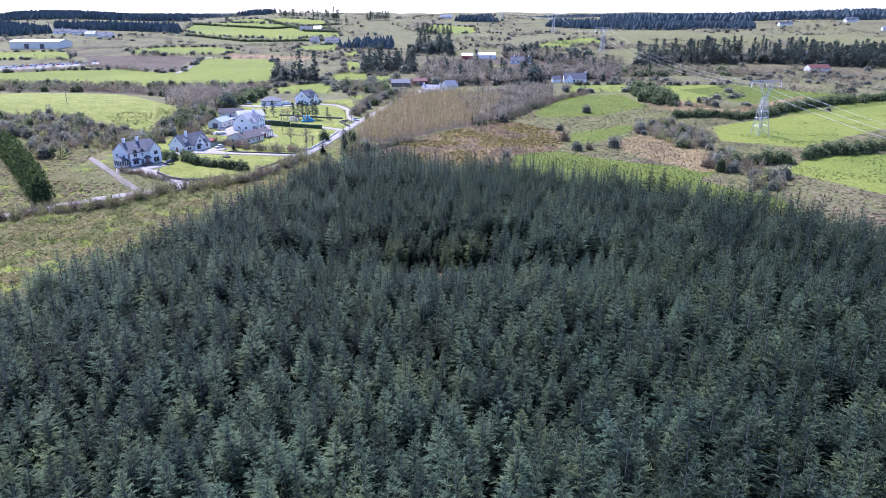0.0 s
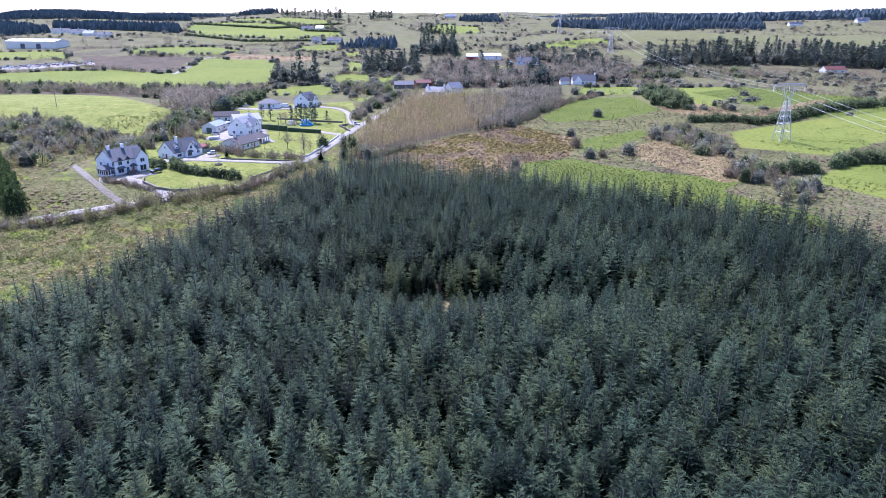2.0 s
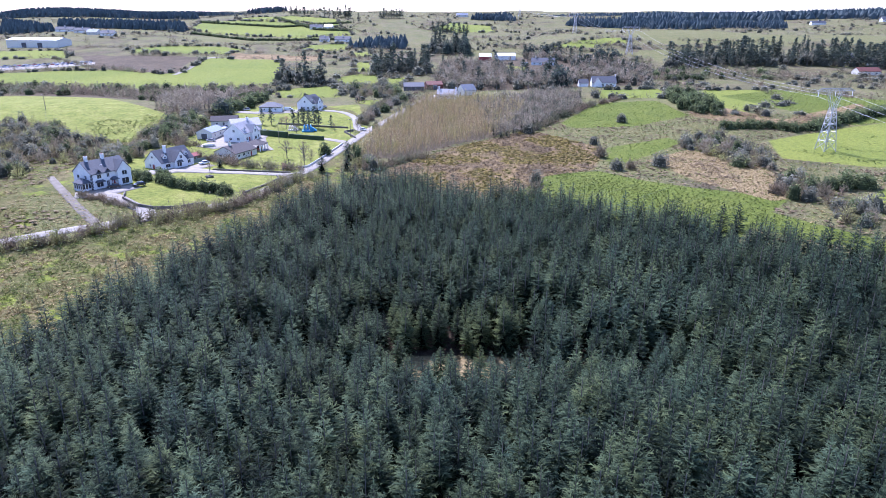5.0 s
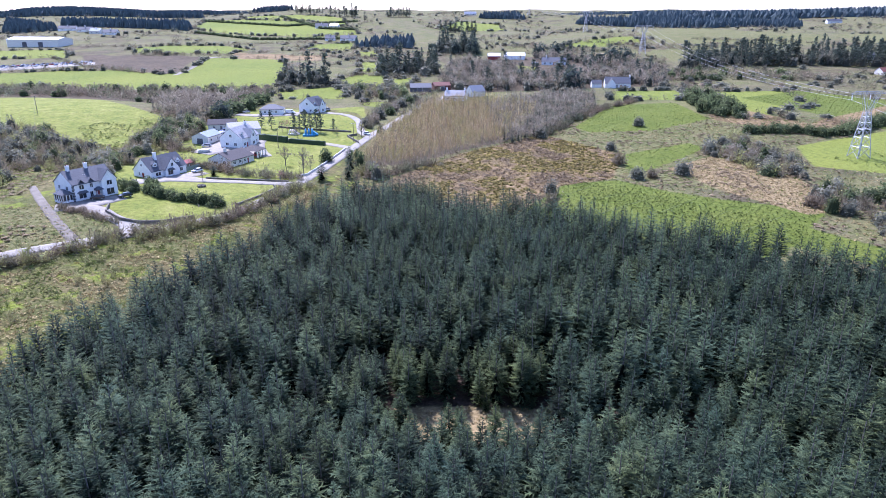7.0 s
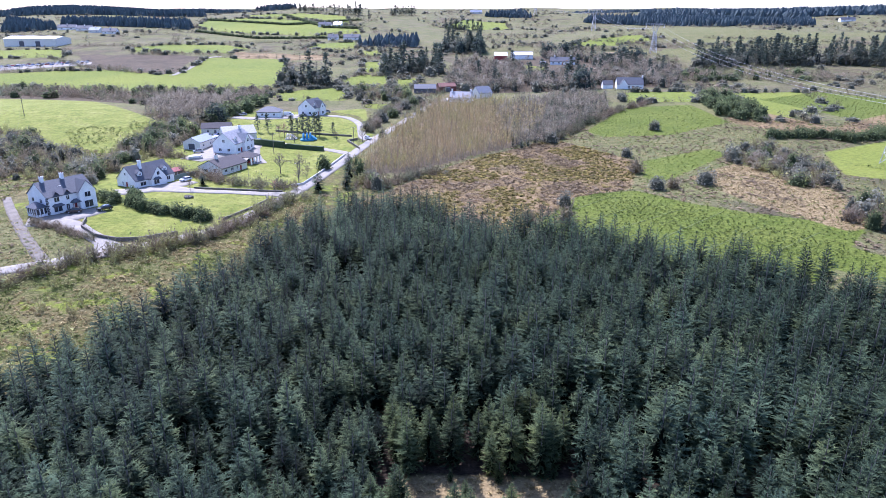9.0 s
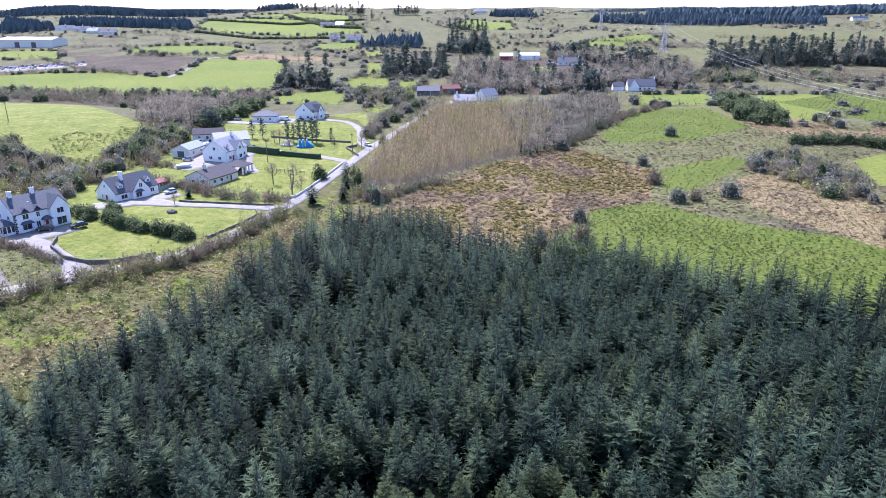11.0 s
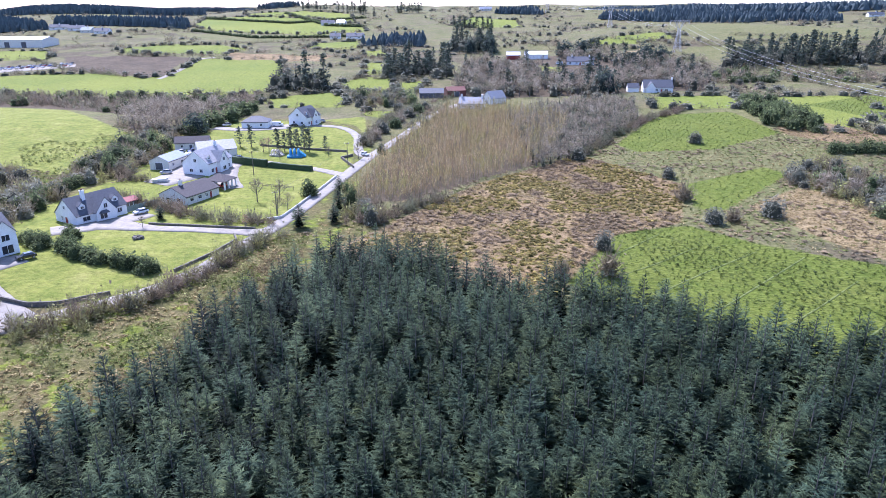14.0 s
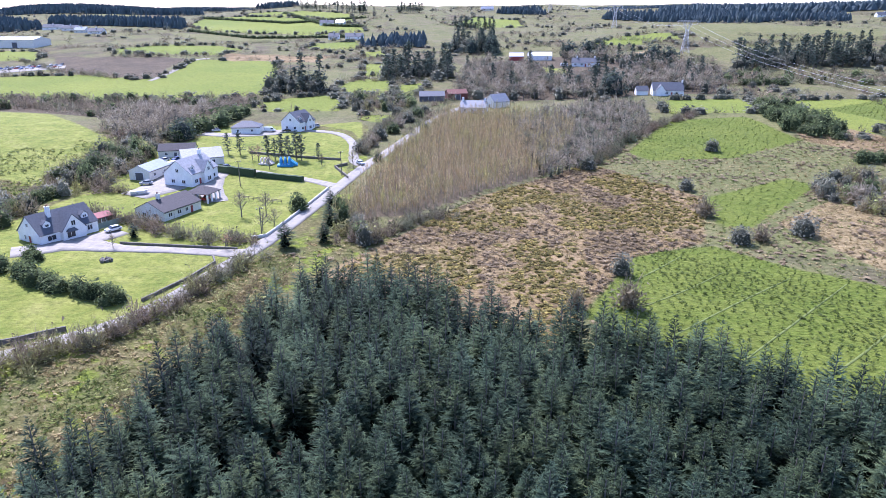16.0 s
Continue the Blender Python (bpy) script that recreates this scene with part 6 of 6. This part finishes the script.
house("white gabled house with slate roof on a green lawn", -90.5, 460, 68, 12, 11, 4.4, 8.8, M_SLATE, M_RENDER,
      windows=(("G", 3, 0.9, 1.5, 1.3), ("G", 7.8, 0.9, 1.5, 1.3), ("G", 5.4, 4.6, 1.3, 1.3), ("F", 2, 0.9, 1.6, 1.3), ("F", 10, 0.9, 1.6, 1.3), ("W", 0, 0.7, 1.8, 1.5), ("W", 0, 4.2, 1.3, 1.2)), doors=(("F", 4, 1.1, 2.1),), wings=((6.5, 4.6, 1.2, 4.4, 7.8),), dormers=((2.2, 1.6, 1.1),))
house("white cottage with a pale roof beyond the sapling wood", -16, 513, -12, 14, 8, 3.0, 6.2, M_PALEROOF, M_RENDER, windows=(("F", 3, 0.9, 1.4, 1.2), ("F", 7, 0.9, 1.4, 1.2), ("F", 11, 0.9, 1.4, 1.2), ("G", 4, 0.9, 1.3, 1.2)), chimneys=((1, 4), (13, 4)))
house("stone gabled outhouse beyond the sapling wood", 3, 524, 38, 11, 8, 3.4, 7.2, M_PALEROOF, M_CREAM, doors=(("G", 4, 1.2, 2.1),), name="outhouse", category="outbuilding", door_paint=M_TIMBER)
house("dark barn with a grey sheet roof", -41, 548, 6, 15, 10, 3.0, 5.4, M_SLATE, M_DARKWALL, doors=(("F", 7, 3.4, 2.8),), name="barn", category="barn", door_paint=M_DARKWALL)
house("rust-red barn beside the dark barn", -24, 553, 16, 12, 9, 3.6, 5.6, M_RUST, M_RUST, doors=(("F", 6, 3, 2.8),), name="barn", category="barn", door_paint=M_DARKWALL)
house("white bungalow with grey roof and tall white chimney", 99, 562, -4, 18, 10, 3.2, 7.4, M_SLATE, M_RENDER, windows=(("F", 3, 0.9, 1.8, 1.3), ("F", 8, 0.9, 1.8, 1.3), ("F", 14, 0.9, 1.8, 1.3), ("G", 5, 0.9, 1.4, 1.2)), doors=(("F", 11, 1.1, 2.1),), wings=((4.5, 5.5, 1.2, 3.2, 6.4),), chimneys=((17.6, 5),))
house("small white outhouse beside the bungalow", 90, 565, 0, 7, 6, 2.8, 5.2, M_SLATE, M_RENDER, name="outhouse", category="outbuilding")
house("long white bungalow with a dark slate roof on a rise", 68, 703, -8, 22, 9, 3.0, 6.4, M_SLATE, M_RENDER, windows=tuple(("F", u, 1.0, 1.7, 1.3) for u in (3, 8, 14, 19)), doors=(("F", 11, 1.2, 2.1),), chimneys=((4, 4.5), (18, 4.5)))
house("red-walled barn with a white roof", 20, 741, 0, 12, 10, 3.6, 6.2, M_HOLD, M_REDPAINT, name="barn", category="barn")
house("white shed with a bright roof", 36, 740, 0, 20, 11, 4.0, 6.6, M_HOLD, M_RENDER, name="shed", category="shed")
house("white house with a pale roof beside tall conifers", 360, 720, 4, 20, 11, 4.6, 9.0, M_PALEROOF, M_RENDER, windows=tuple(("F", u, 1.0, 1.8, 1.4) for u in (3, 8, 13, 17)), chimneys=((3, 5.5),))
house("low house with a red-brown roof below the white house", 340, 640, 6, 20, 10, 3.2, 6.2, M_RUST, M_CREAM, windows=tuple(("F", u, 1.0, 1.8, 1.3) for u in (3, 9, 16)))
house("very long pale industrial shed", -512, 826, -8, 64, 24, 8, 10.5, M_HOLD, M_CREAM, doors=(("F", 22, 6, 5.5), ("F", 42, 6, 5.5)), name="industrial_shed", category="shed", door_paint=M_DARKWALL)
for x, y, a, L, w in ((-218, 1071, 8, 18, M_RENDER), (-198, 1075, -10, 12, M_CREAM), (-176, 926, 4, 12, M_RENDER), (-157, 926, 0, 20, M_RENDER), (603, 1264, 0, 24, M_RENDER), (724, 1268, 10, 20, M_RENDER), (-4, 1394, 4, 22, M_CREAM),
                      (820, 1150, 0, 22, M_RENDER), (905, 1130, 12, 24, M_RENDER), (700, 1120, -8, 20, M_CREAM), (-520, 985, 5, 20, M_RENDER), (-490, 960, -12, 16, M_CREAM), (-462, 940, 0, 18, M_RENDER), (-560, 1010, 8, 24, M_RENDER), (760, 1330, 0, 22, M_RENDER), (520, 1245, 5, 18, M_CREAM)):
    house("distant white house with a grey roof", x, y, a, L, 9, 3.2, 6.6, M_SLATE if w is M_RENDER else M_TIN, w, windows=(("F", L * 0.25, 1, 1.8, 1.3), ("F", L * 0.75, 1, 1.8, 1.3)), chimneys=((L * 0.5, 4.5),))

# ---- cars ----


def car(name, label, paint_mat, kind="car"):
    root = new(name)
    L, W = (4.3, 1.8) if kind == "car" else (5.4, 2.0)
    bm = bmesh.new()
    prof = [(-L / 2, 0.35), (-L / 2, 0.85), (-L * 0.27, 0.98), (L * 0.40, 1.0), (L / 2, 0.9), (L / 2, 0.35)]
    if kind != "car":
        prof = [(-L / 2, 0.35), (-L / 2, 1.0), (-L * 0.33, 1.2), (-L * 0.22, 2.15), (L / 2 - 0.1, 2.2), (L / 2, 0.35)]
    solid(bm, [(a, -W / 2, b_) for a, b_ in prof], [(a, W / 2, b_) for a, b_ in prof])
    bmesh.ops.bevel(bm, geom=bm.edges[:], offset=0.07, segments=2, affect="EDGES")
    part("body", bm, paint_mat, root)
    bm = bmesh.new()
    if kind == "car":
        lo = [(-L * 0.27, -0.82, 0.95), (L * 0.42, -0.82, 0.95), (L * 0.42, 0.82, 0.95), (-L * 0.27, 0.82, 0.95)]
        hi = [(-L * 0.08, -0.66, 1.46), (L * 0.30, -0.66, 1.46), (L * 0.30, 0.66, 1.46), (-L * 0.08, 0.66, 1.46)]
        solid(bm, lo, hi)
        part("windows", bm, M_GLASS, root)
        part("roof", boxes((-L * 0.09, -0.68, 1.45, L * 0.31, 0.68, 1.50)), paint_mat, root)
    else:
        part("windows", boxes((-L * 0.31, -W / 2 - 0.01, 1.25, -L * 0.12, W / 2 + 0.01, 1.85)), M_GLASS, root)
        bm.free()
    for sx in (-L * 0.31, L * 0.31):
        for sy in (-W / 2 + 0.08, W / 2 - 0.08):
            bm = bmesh.new()
            bmesh.ops.create_cone(bm, cap_ends=True, segments=16, radius1=0.33, radius2=0.33, depth=0.22, matrix=Matrix.Translation((sx, sy, 0.33)) @ Matrix.Rotation(radians(90), 4, "X"))
            wh = part("wheel", bm, M_RUBBER, root)
            bm = bmesh.new()
            bmesh.ops.create_cone(bm, cap_ends=True, segments=12, radius1=0.2, radius2=0.2, depth=0.24, matrix=Matrix.Translation((sx, sy, 0.33)) @ Matrix.Rotation(radians(90), 4, "X"))
            part("rim", bm, M_STEEL, wh)
    return tagged(root, label, "van" if kind != "car" else "car", "parked cars")


def at_ground(x, y, turn, lift=0.2):
    return pose(x, y, float(height(x, y)) + lift, 0, 0, turn)


cars = [car("car", "white car parked on a drive", M_CARS[0]), car("car", "black car parked at the house", M_CARS[1]), car("car", "silver car parked in the yard", M_CARS[2]),
        car("car", "dark red car parked in the yard", M_CARS[3]), car("car", "blue car parked in the yard", M_CARS[4]), car("van", "white van parked beside a garage", M_CARS[0], "van")]
cars[0].matrix_world = at_ground(-105, 313.5, 55)
cars[1].matrix_world = at_ground(-119.5, 267.5, 20)
cars[2].matrix_world = at_ground(-96, 346, 80)
cars[3].matrix_world = at_ground(-92, 347, 85)
cars[4].matrix_world = at_ground(-108, 372, 40)
cars[5].matrix_world = at_ground(-105, 459, 185)
for k, x, y, a in ((1, -112.5, 271.5, 50), (1, -97, 459, 10), (2, -86, 472, 30), (0, -128, 396, 70), (4, -124, 398, 70), (2, -120, 364, 20), (5, -114.5, 378, 60), (0, -106, 384, 120), (1, -101, 388, 30), (2, -130, 456, 40), (0, -51, 397, 130)):
    copy_thing(cars[k], at_ground(x, y, a))
for k in range(46):
    r, c = k % 4, k // 4
    copy_thing(cars[(k * 7) % 5 if k % 3 else 0], at_ground(-432 + 7.2 * c + 2 * r, 655 + 3.4 * c + 5.5 * r, 85 + (k * 37) % 17, 0.02))

def caravan(x, y, turn, label):
    root = new("caravan")
    root.matrix_world = at_ground(x, y, turn)
    bm = boxes((-2.8, -1.1, 0.5, 2.8, 1.1, 2.6))
    bmesh.ops.bevel(bm, geom=bm.edges[:], offset=0.22, segments=2, affect="EDGES")
    part("body", bm, M_HOLD, root)
    part("window", boxes((-2.0, -1.12, 1.4, -0.8, 1.12, 2.0), (0.3, -1.12, 1.4, 1.8, 1.12, 2.0)), M_GLASS, root)
    for sy in (-0.95, 0.95):
        bm = bmesh.new()
        bmesh.ops.create_cone(bm, cap_ends=True, segments=14, radius1=0.34, radius2=0.34, depth=0.2, matrix=Matrix.Translation((0.1, sy, 0.34)) @ Matrix.Rotation(radians(90), 4, "X"))
        part("wheel", bm, M_RUBBER, root)
    part("drawbar", boxes((-4.0, -0.08, 0.45, -2.7, 0.08, 0.57)), M_STEEL, root)
    return tagged(root, label, "caravan")


caravan(62, 702, 0, "white touring caravan beside the long bungalow")
caravan(-121, 386, 70, "white touring caravan in the farmyard")
boat = new("boat")
boat.matrix_world = at_ground(-117, 352, 20, 0.2)
bm = bmesh.new()
solid(bm, [(-2.2, -0.5, 0.3), (1.6, -0.5, 0.3), (2.6, 0, 0.45), (1.6, 0.5, 0.3), (-2.2, 0.5, 0.3)], [(-2.4, -1.0, 1.2), (1.6, -1.0, 1.25), (3.2, 0, 1.4), (1.6, 1.0, 1.25), (-2.4, 1.0, 1.2)])
part("hull", bm, M_HOLD, boat)
part("trailer", boxes((-2.4, -0.7, 0.0, 3.4, -0.6, 0.3), (-2.4, 0.6, 0.0, 3.4, 0.7, 0.3), (-0.5, -0.9, 0.0, 0.0, 0.9, 0.5)), M_STEEL, boat)
tagged(boat, "small white boat on a trailer in the yard", "boat")

# ---- walls, fences and garden things ----


def wall_line(name, pts, h, w, material, label, category="wall"):
    bm = bmesh.new()
    fine = []
    for (x0, y0), (x1, y1) in zip(pts, pts[1:]):
        k = max(2, int(math.hypot(x1 - x0, y1 - y0) / 1.5))
        fine += [(x0 + (x1 - x0) * i / k, y0 + (y1 - y0) * i / k) for i in range(k)]
    fine.append(pts[-1])
    rows = []
    for k, (x, y) in enumerate(fine):
        a, b_ = Vector(fine[max(k - 1, 0)]), Vector(fine[min(k + 1, len(fine) - 1)])
        d = (b_ - a).normalized()
        s = Vector((d.y, -d.x)) * w / 2
        z, t = float(height(x, y)), h * (1 + rng.uniform(-0.08, 0.08))
        rows.append([bm.verts.new(v) for v in ((x - s.x, y - s.y, z - 0.3), (x + s.x, y + s.y, z - 0.3), (x + s.x * 0.8, y + s.y * 0.8, z + t), (x - s.x * 0.8, y - s.y * 0.8, z + t))])
    for a, b_ in zip(rows, rows[1:]):
        for i in range(4):
            bm.faces.new((a[i], a[(i + 1) % 4], b_[(i + 1) % 4], b_[i]))
    bm.faces.new(rows[0])
    bm.faces.new(rows[-1][::-1])
    me = bpy.data.meshes.new(name)
    bmesh.ops.recalc_face_normals(bm, faces=bm.faces)
    bm.to_mesh(me)
    bm.free()
    me.materials.append(material)
    return tagged(new(name, me), label, category)


wall_line("garden_wall", ((-113, 262), (-111, 256), (-104, 250), (-97.5, 248.5), (-92, 249.5), (-84, 256)), 1.0, 0.5, M_STONE, "low dark stone wall round the lawn")
wall_line("garden_wall", ((-76, 270), (-71, 284), (-69, 293), (-71, 297)), 0.7, 0.5, M_STONE, "low stone wall beside the road")
wall_line("garden_wall", ((-67, 303), (-80, 303.4), (-98, 303.6)), 0.6, 0.5, M_STONE, "low stone kerb wall along the gravel drive")
wall_line("garden_wall", ((-66, 311), (-62.5, 313), (-60.5, 326), (-58, 345), (-56, 362)), 0.9, 0.4, M_CREAM, "pale rendered roadside wall by the lawn")
wall_line("garden_wall", ((-52, 376), (-60, 392), (-56, 396)), 1.0, 0.5, M_STONE, "stone wall at a road entrance")
wall_line("garden_wall", ((-60, 404), (-75, 407), (-100, 414)), 0.9, 0.5, M_STONE, "low stone wall across the lawns")
wall_line("box_hedge", ((-103, 383.5), (-95, 380.5), (-86, 377)), 2.6, 1.8, M_HEDGE, "clipped dark green box hedge", "hedge")
wall_line("box_hedge", ((-85, 376.5), (-76, 374), (-67, 371)), 2.0, 1.6, M_HEDGE, "clipped dark green box hedge", "hedge")
panel_fence = new("panel_fence")
panel_fence.matrix_world = at_ground(-110, 314.5, 0, 0)
for k in range(9):
    x, y = 0.62 * k, 1.15 * k
    ob = part("fence_panel", boxes((-0.6, -0.03, 0.05, 0.6, 0.03, 1.75), (-0.68, -0.06, -0.3, -0.56, 0.06, 1.9)), M_GREENWOOD, panel_fence)
    ob.matrix_local = pose(x, y, 0, 0, 0, 61.7)
tagged(panel_fence, "grey-green board fence beside the bungalow", "fence")
rail = new("rail_fence")
rail.matrix_world = at_ground(-84, 350, 0, 0)
for k in range(11):
    part("post", boxes((1.7 * k - 0.06, -0.58 * k - 0.06, -0.3, 1.7 * k + 0.06, -0.58 * k + 0.06, 1.2)), M_TIMBER, rail)
for z in (0.5, 0.95):
    bm = boxes((0, -0.04, z, 17.9, 0.04, z + 0.12))
    ob = part("rail", bm, M_TIMBER, rail)
    ob.matrix_local = pose(0, 0, 0, 0, 0, -18.8)
tagged(rail, "dark timber post and rail fence across a lawn", "fence")


def bouncy_castle(x, y, turn, s, mat_a, mat_b, label):
    root = new("inflatable_slide")
    root.matrix_world = at_ground(x, y, turn, 0.0) @ Matrix.Diagonal((s, s, s, 1))
    part("base", boxes((-3, -2, -0.1, 3, 2, 0.7)), mat_a, root)
    for sx in (-1.6, 0, 1.6):
        bm = bmesh.new()
        pts = [(sx, 2 * math.cos(a), 0.6 + 2.6 * math.sin(a)) for a in np.linspace(0.1, 3.04, 9)]
        for p0, p1 in zip(pts, pts[1:]):
            d = Vector(p1) - Vector(p0)
            m = Matrix.Translation((Vector(p0) + Vector(p1)) / 2) @ d.to_track_quat("Z", "Y").to_matrix().to_4x4()
            bmesh.ops.create_cone(bm, cap_ends=True, segments=8, radius1=0.42, radius2=0.42, depth=d.length * 1.1, matrix=m)
        part("arch", bm, mat_b if sx == 0 else mat_a, root)
    bm = bmesh.new()
    solid(bm, [(1.8, -1.6, 0.5), (4.5, -1.6, 0.2), (4.5, 1.6, 0.2), (1.8, 1.6, 0.5)], [(1.8, -1.6, 2.6), (4.5, -1.6, 0.6), (4.5, 1.6, 0.6), (1.8, 1.6, 2.6)])
    part("slide", bm, mat_b, root)
    return tagged(root, label, "inflatable")


bouncy_castle(-79.5, 394, 10, 1.0, M_BLUE, M_BLUE, "large blue inflatable slide on a lawn")
bouncy_castle(-88, 396, -10, 0.75, M_VINYL, M_VINYL, "cream inflatable castle on a lawn")
rockery = new("rockery")
rockery.matrix_world = at_ground(-95, 291, 0, 0)
for k in range(14):
    bm = bmesh.new()
    bmesh.ops.create_icosphere(bm, subdivisions=1, radius=rng.uniform(0.35, 0.7), matrix=Matrix.Translation((1.3 * math.cos(k * 0.9) * rng.uniform(0.5, 1), 1.3 * math.sin(k * 0.9) * rng.uniform(0.5, 1), 0.25)))
    for v in bm.verts:
        v.co += Vector(rng.uniform(-0.12, 0.12, 3))
    part("stone", bm, M_STONE, rockery)
tagged(rockery, "small ring of garden stones on a lawn", "rockery")

# ---- power line and poles ----


def strut_mesh(struts, r):
    bm = bmesh.new()
    for a, b_ in struts:
        a, b_ = Vector(a), Vector(b_)
        d = b_ - a
        m = Matrix.Translation((a + b_) / 2) @ d.to_track_quat("Z", "Y").to_matrix().to_4x4()
        bmesh.ops.create_cone(bm, cap_ends=False, segments=4, radius1=r, radius2=r, depth=d.length, matrix=m)
    return bm


def pylon():
    """A lattice tower with a flared head and a wide cross-arm carrying three conductors."""
    root = new("pylon")
    H, top = 19.0, 26.5
    legs = [(sx, sy) for sx in (-1, 1) for sy in (-1, 1)]
    for sx, sy in legs:
        part("leg", strut_mesh([((3.1 * sx, 3.1 * sy, -0.4), (1.05 * sx, 1.05 * sy, H))], 0.16), M_STEEL, root)
    brace = []
    levels = [0, 4.6, 8.6, 12.0, 14.8, 17.1, H]
    wid = [3.1 - 2.05 * z / H for z in levels]
    for (z0, z1), (w0, w1) in zip(zip(levels, levels[1:]), zip(wid, wid[1:])):
        for k in range(4):
            c = ((-1, -1), (1, -1), (1, 1), (-1, 1))
            (ax_, ay_), (bx, by) = c[k], c[(k + 1) % 4]
            brace += [((ax_ * w0, ay_ * w0, z0), (bx * w1, by * w1, z1)), ((bx * w0, by * w0, z0), (ax_ * w1, ay_ * w1, z1)), ((ax_ * w1, ay_ * w1, z1), (bx * w1, by * w1, z1))]
    part("bracing", strut_mesh(brace, 0.085), M_STEEL, root)
    head = []
    for s in (-1, 1):
        for y in (-0.7, 0.7):
            head += [((1.0 * s, y, H), (4.3 * s, y * 0.7, top)), ((0.2 * s, y, H), (2.6 * s, y * 0.7, top))]
        head += [((1.0 * s + (3.3 * s) * f, -0.7 + 0.2 * f, H + 7.5 * f), (0.2 * s + 2.4 * s * (f + 0.12), 0.7 - 0.2 * f, H + 7.5 * (f + 0.12))) for f in (0.1, 0.3, 0.5, 0.7)]
    part("head", strut_mesh(head, 0.10), M_STEEL, root)
    arm = []
    for y in (-0.45, 0.45):
        arm += [((-9.5, y * 0.4, top), (9.5, y * 0.4, top)), ((-7, y, top + 1.1), (7, y, top + 1.1))]
        arm += [((-9.5, y * 0.4, top), (-7, y, top + 1.1)), ((9.5, y * 0.4, top), (7, y, top + 1.1))]
        arm += [((-7 + 2 * k, y, top + 1.1), (-6 + 2 * k, y * 0.4, top)) for k in range(7)] + [((-6 + 2 * k, y * 0.4, top), (-5 + 2 * k, y, top + 1.1)) for k in range(7)]
    part("crossarm", strut_mesh(arm, 0.09), M_STEEL, root)
    for x in (-8.6, 0, 8.6):
        bm = bmesh.new()
        for k in range(9):
            bmesh.ops.create_cone(bm, cap_ends=True, segments=8, radius1=0.2, radius2=0.1, depth=0.2, matrix=Matrix.Translation((x, 0, top - 0.2 - 0.24 * k)))
        part("insulator", bm, M_FRAME, root, "pale insulator string")
    return tagged(root, "grey steel lattice pylon with a wide cross-arm", "pylon", "pylons")


TOWERS = [(166, 352, 12), (176, 772, 2), (163, 1040, 0), (110, 1330, 0), (178, 20, 4)]
tower = pylon()
for k, (x, y, a) in enumerate(TOWERS):
    m = pose(x, y, float(height(x, y)), 0, 0, a)
    if k == 0:
        tower.matrix_world = m
    else:
        copy_thing(tower, m)


def cable(p, q, sag, r, material, name, label):
    cu = bpy.data.curves.new(name, "CURVE")
    cu.dimensions, cu.bevel_depth, cu.bevel_resolution = "3D", r, 1
    sp = cu.splines.new("POLY")
    n = 28
    sp.points.add(n)
    for k in range(n + 1):
        f = k / n
        v = Vector(p).lerp(Vector(q), f)
        sp.points[k].co = (v.x, v.y, v.z - 4 * sag * f * (1 - f), 1)
    cu.materials.append(material)
    return tagged(new(name, cu), label, "cable", "cables")


for i, j in ((4, 0), (0, 1), (1, 2), (2, 3)):
    (x0, y0, a0), (x1, y1, a1) = TOWERS[i], TOWERS[j]
    for off in (-8.6, 0, 8.6):
        p = Vector((x0 + off * math.cos(radians(a0)), y0 + off * math.sin(radians(a0)), float(height(x0, y0)) + 24.2))
        q = Vector((x1 + off * math.cos(radians(a1)), y1 + off * math.sin(radians(a1)), float(height(x1, y1)) + 24.2))
        cable(p, q, 8, 0.04, M_WIRE, "power_cable", "thin pale overhead power cable between pylons")


def pole(x, y, h):
    root = new("utility_pole")
    root.matrix_world = at_ground(x, y, 30, 0)
    bm = bmesh.new()
    bmesh.ops.create_cone(bm, cap_ends=True, segments=8, radius1=0.17, radius2=0.12, depth=h + 0.6, matrix=Matrix.Translation((0, 0, h / 2 - 0.3)))
    part("shaft", bm, M_TIMBER, root)
    part("crossarm", boxes((-0.9, -0.06, h - 0.5, 0.9, 0.06, h - 0.35)), M_TIMBER, root)
    for k in (-0.8, 0, 0.8):
        part("insulator", boxes((k - 0.05, -0.05, h - 0.35, k + 0.05, 0.05, h - 0.15)), M_FRAME, root)
    return tagged(root, "wooden utility pole with a short cross-arm", "pole", "utility poles")


POLES = [(-233, 422, 9), (-191, 352, 9), (-87, 364, 9), (-64, 314, 8), (-55, 380, 9), (-140, 452, 9)]
for x, y, h in POLES:
    pole(x, y, h)
for i, j in ((0, 1), (3, 4), (4, 2), (2, 5)):
    (x0, y0, h0), (x1, y1, h1) = POLES[i], POLES[j]
    cable((x0, y0, float(height(x0, y0)) + h0 - 0.15), (x1, y1, float(height(x1, y1)) + h1 - 0.15), 1.2, 0.02, M_QUOIN, "phone_cable", "thin dark cable between wooden poles")
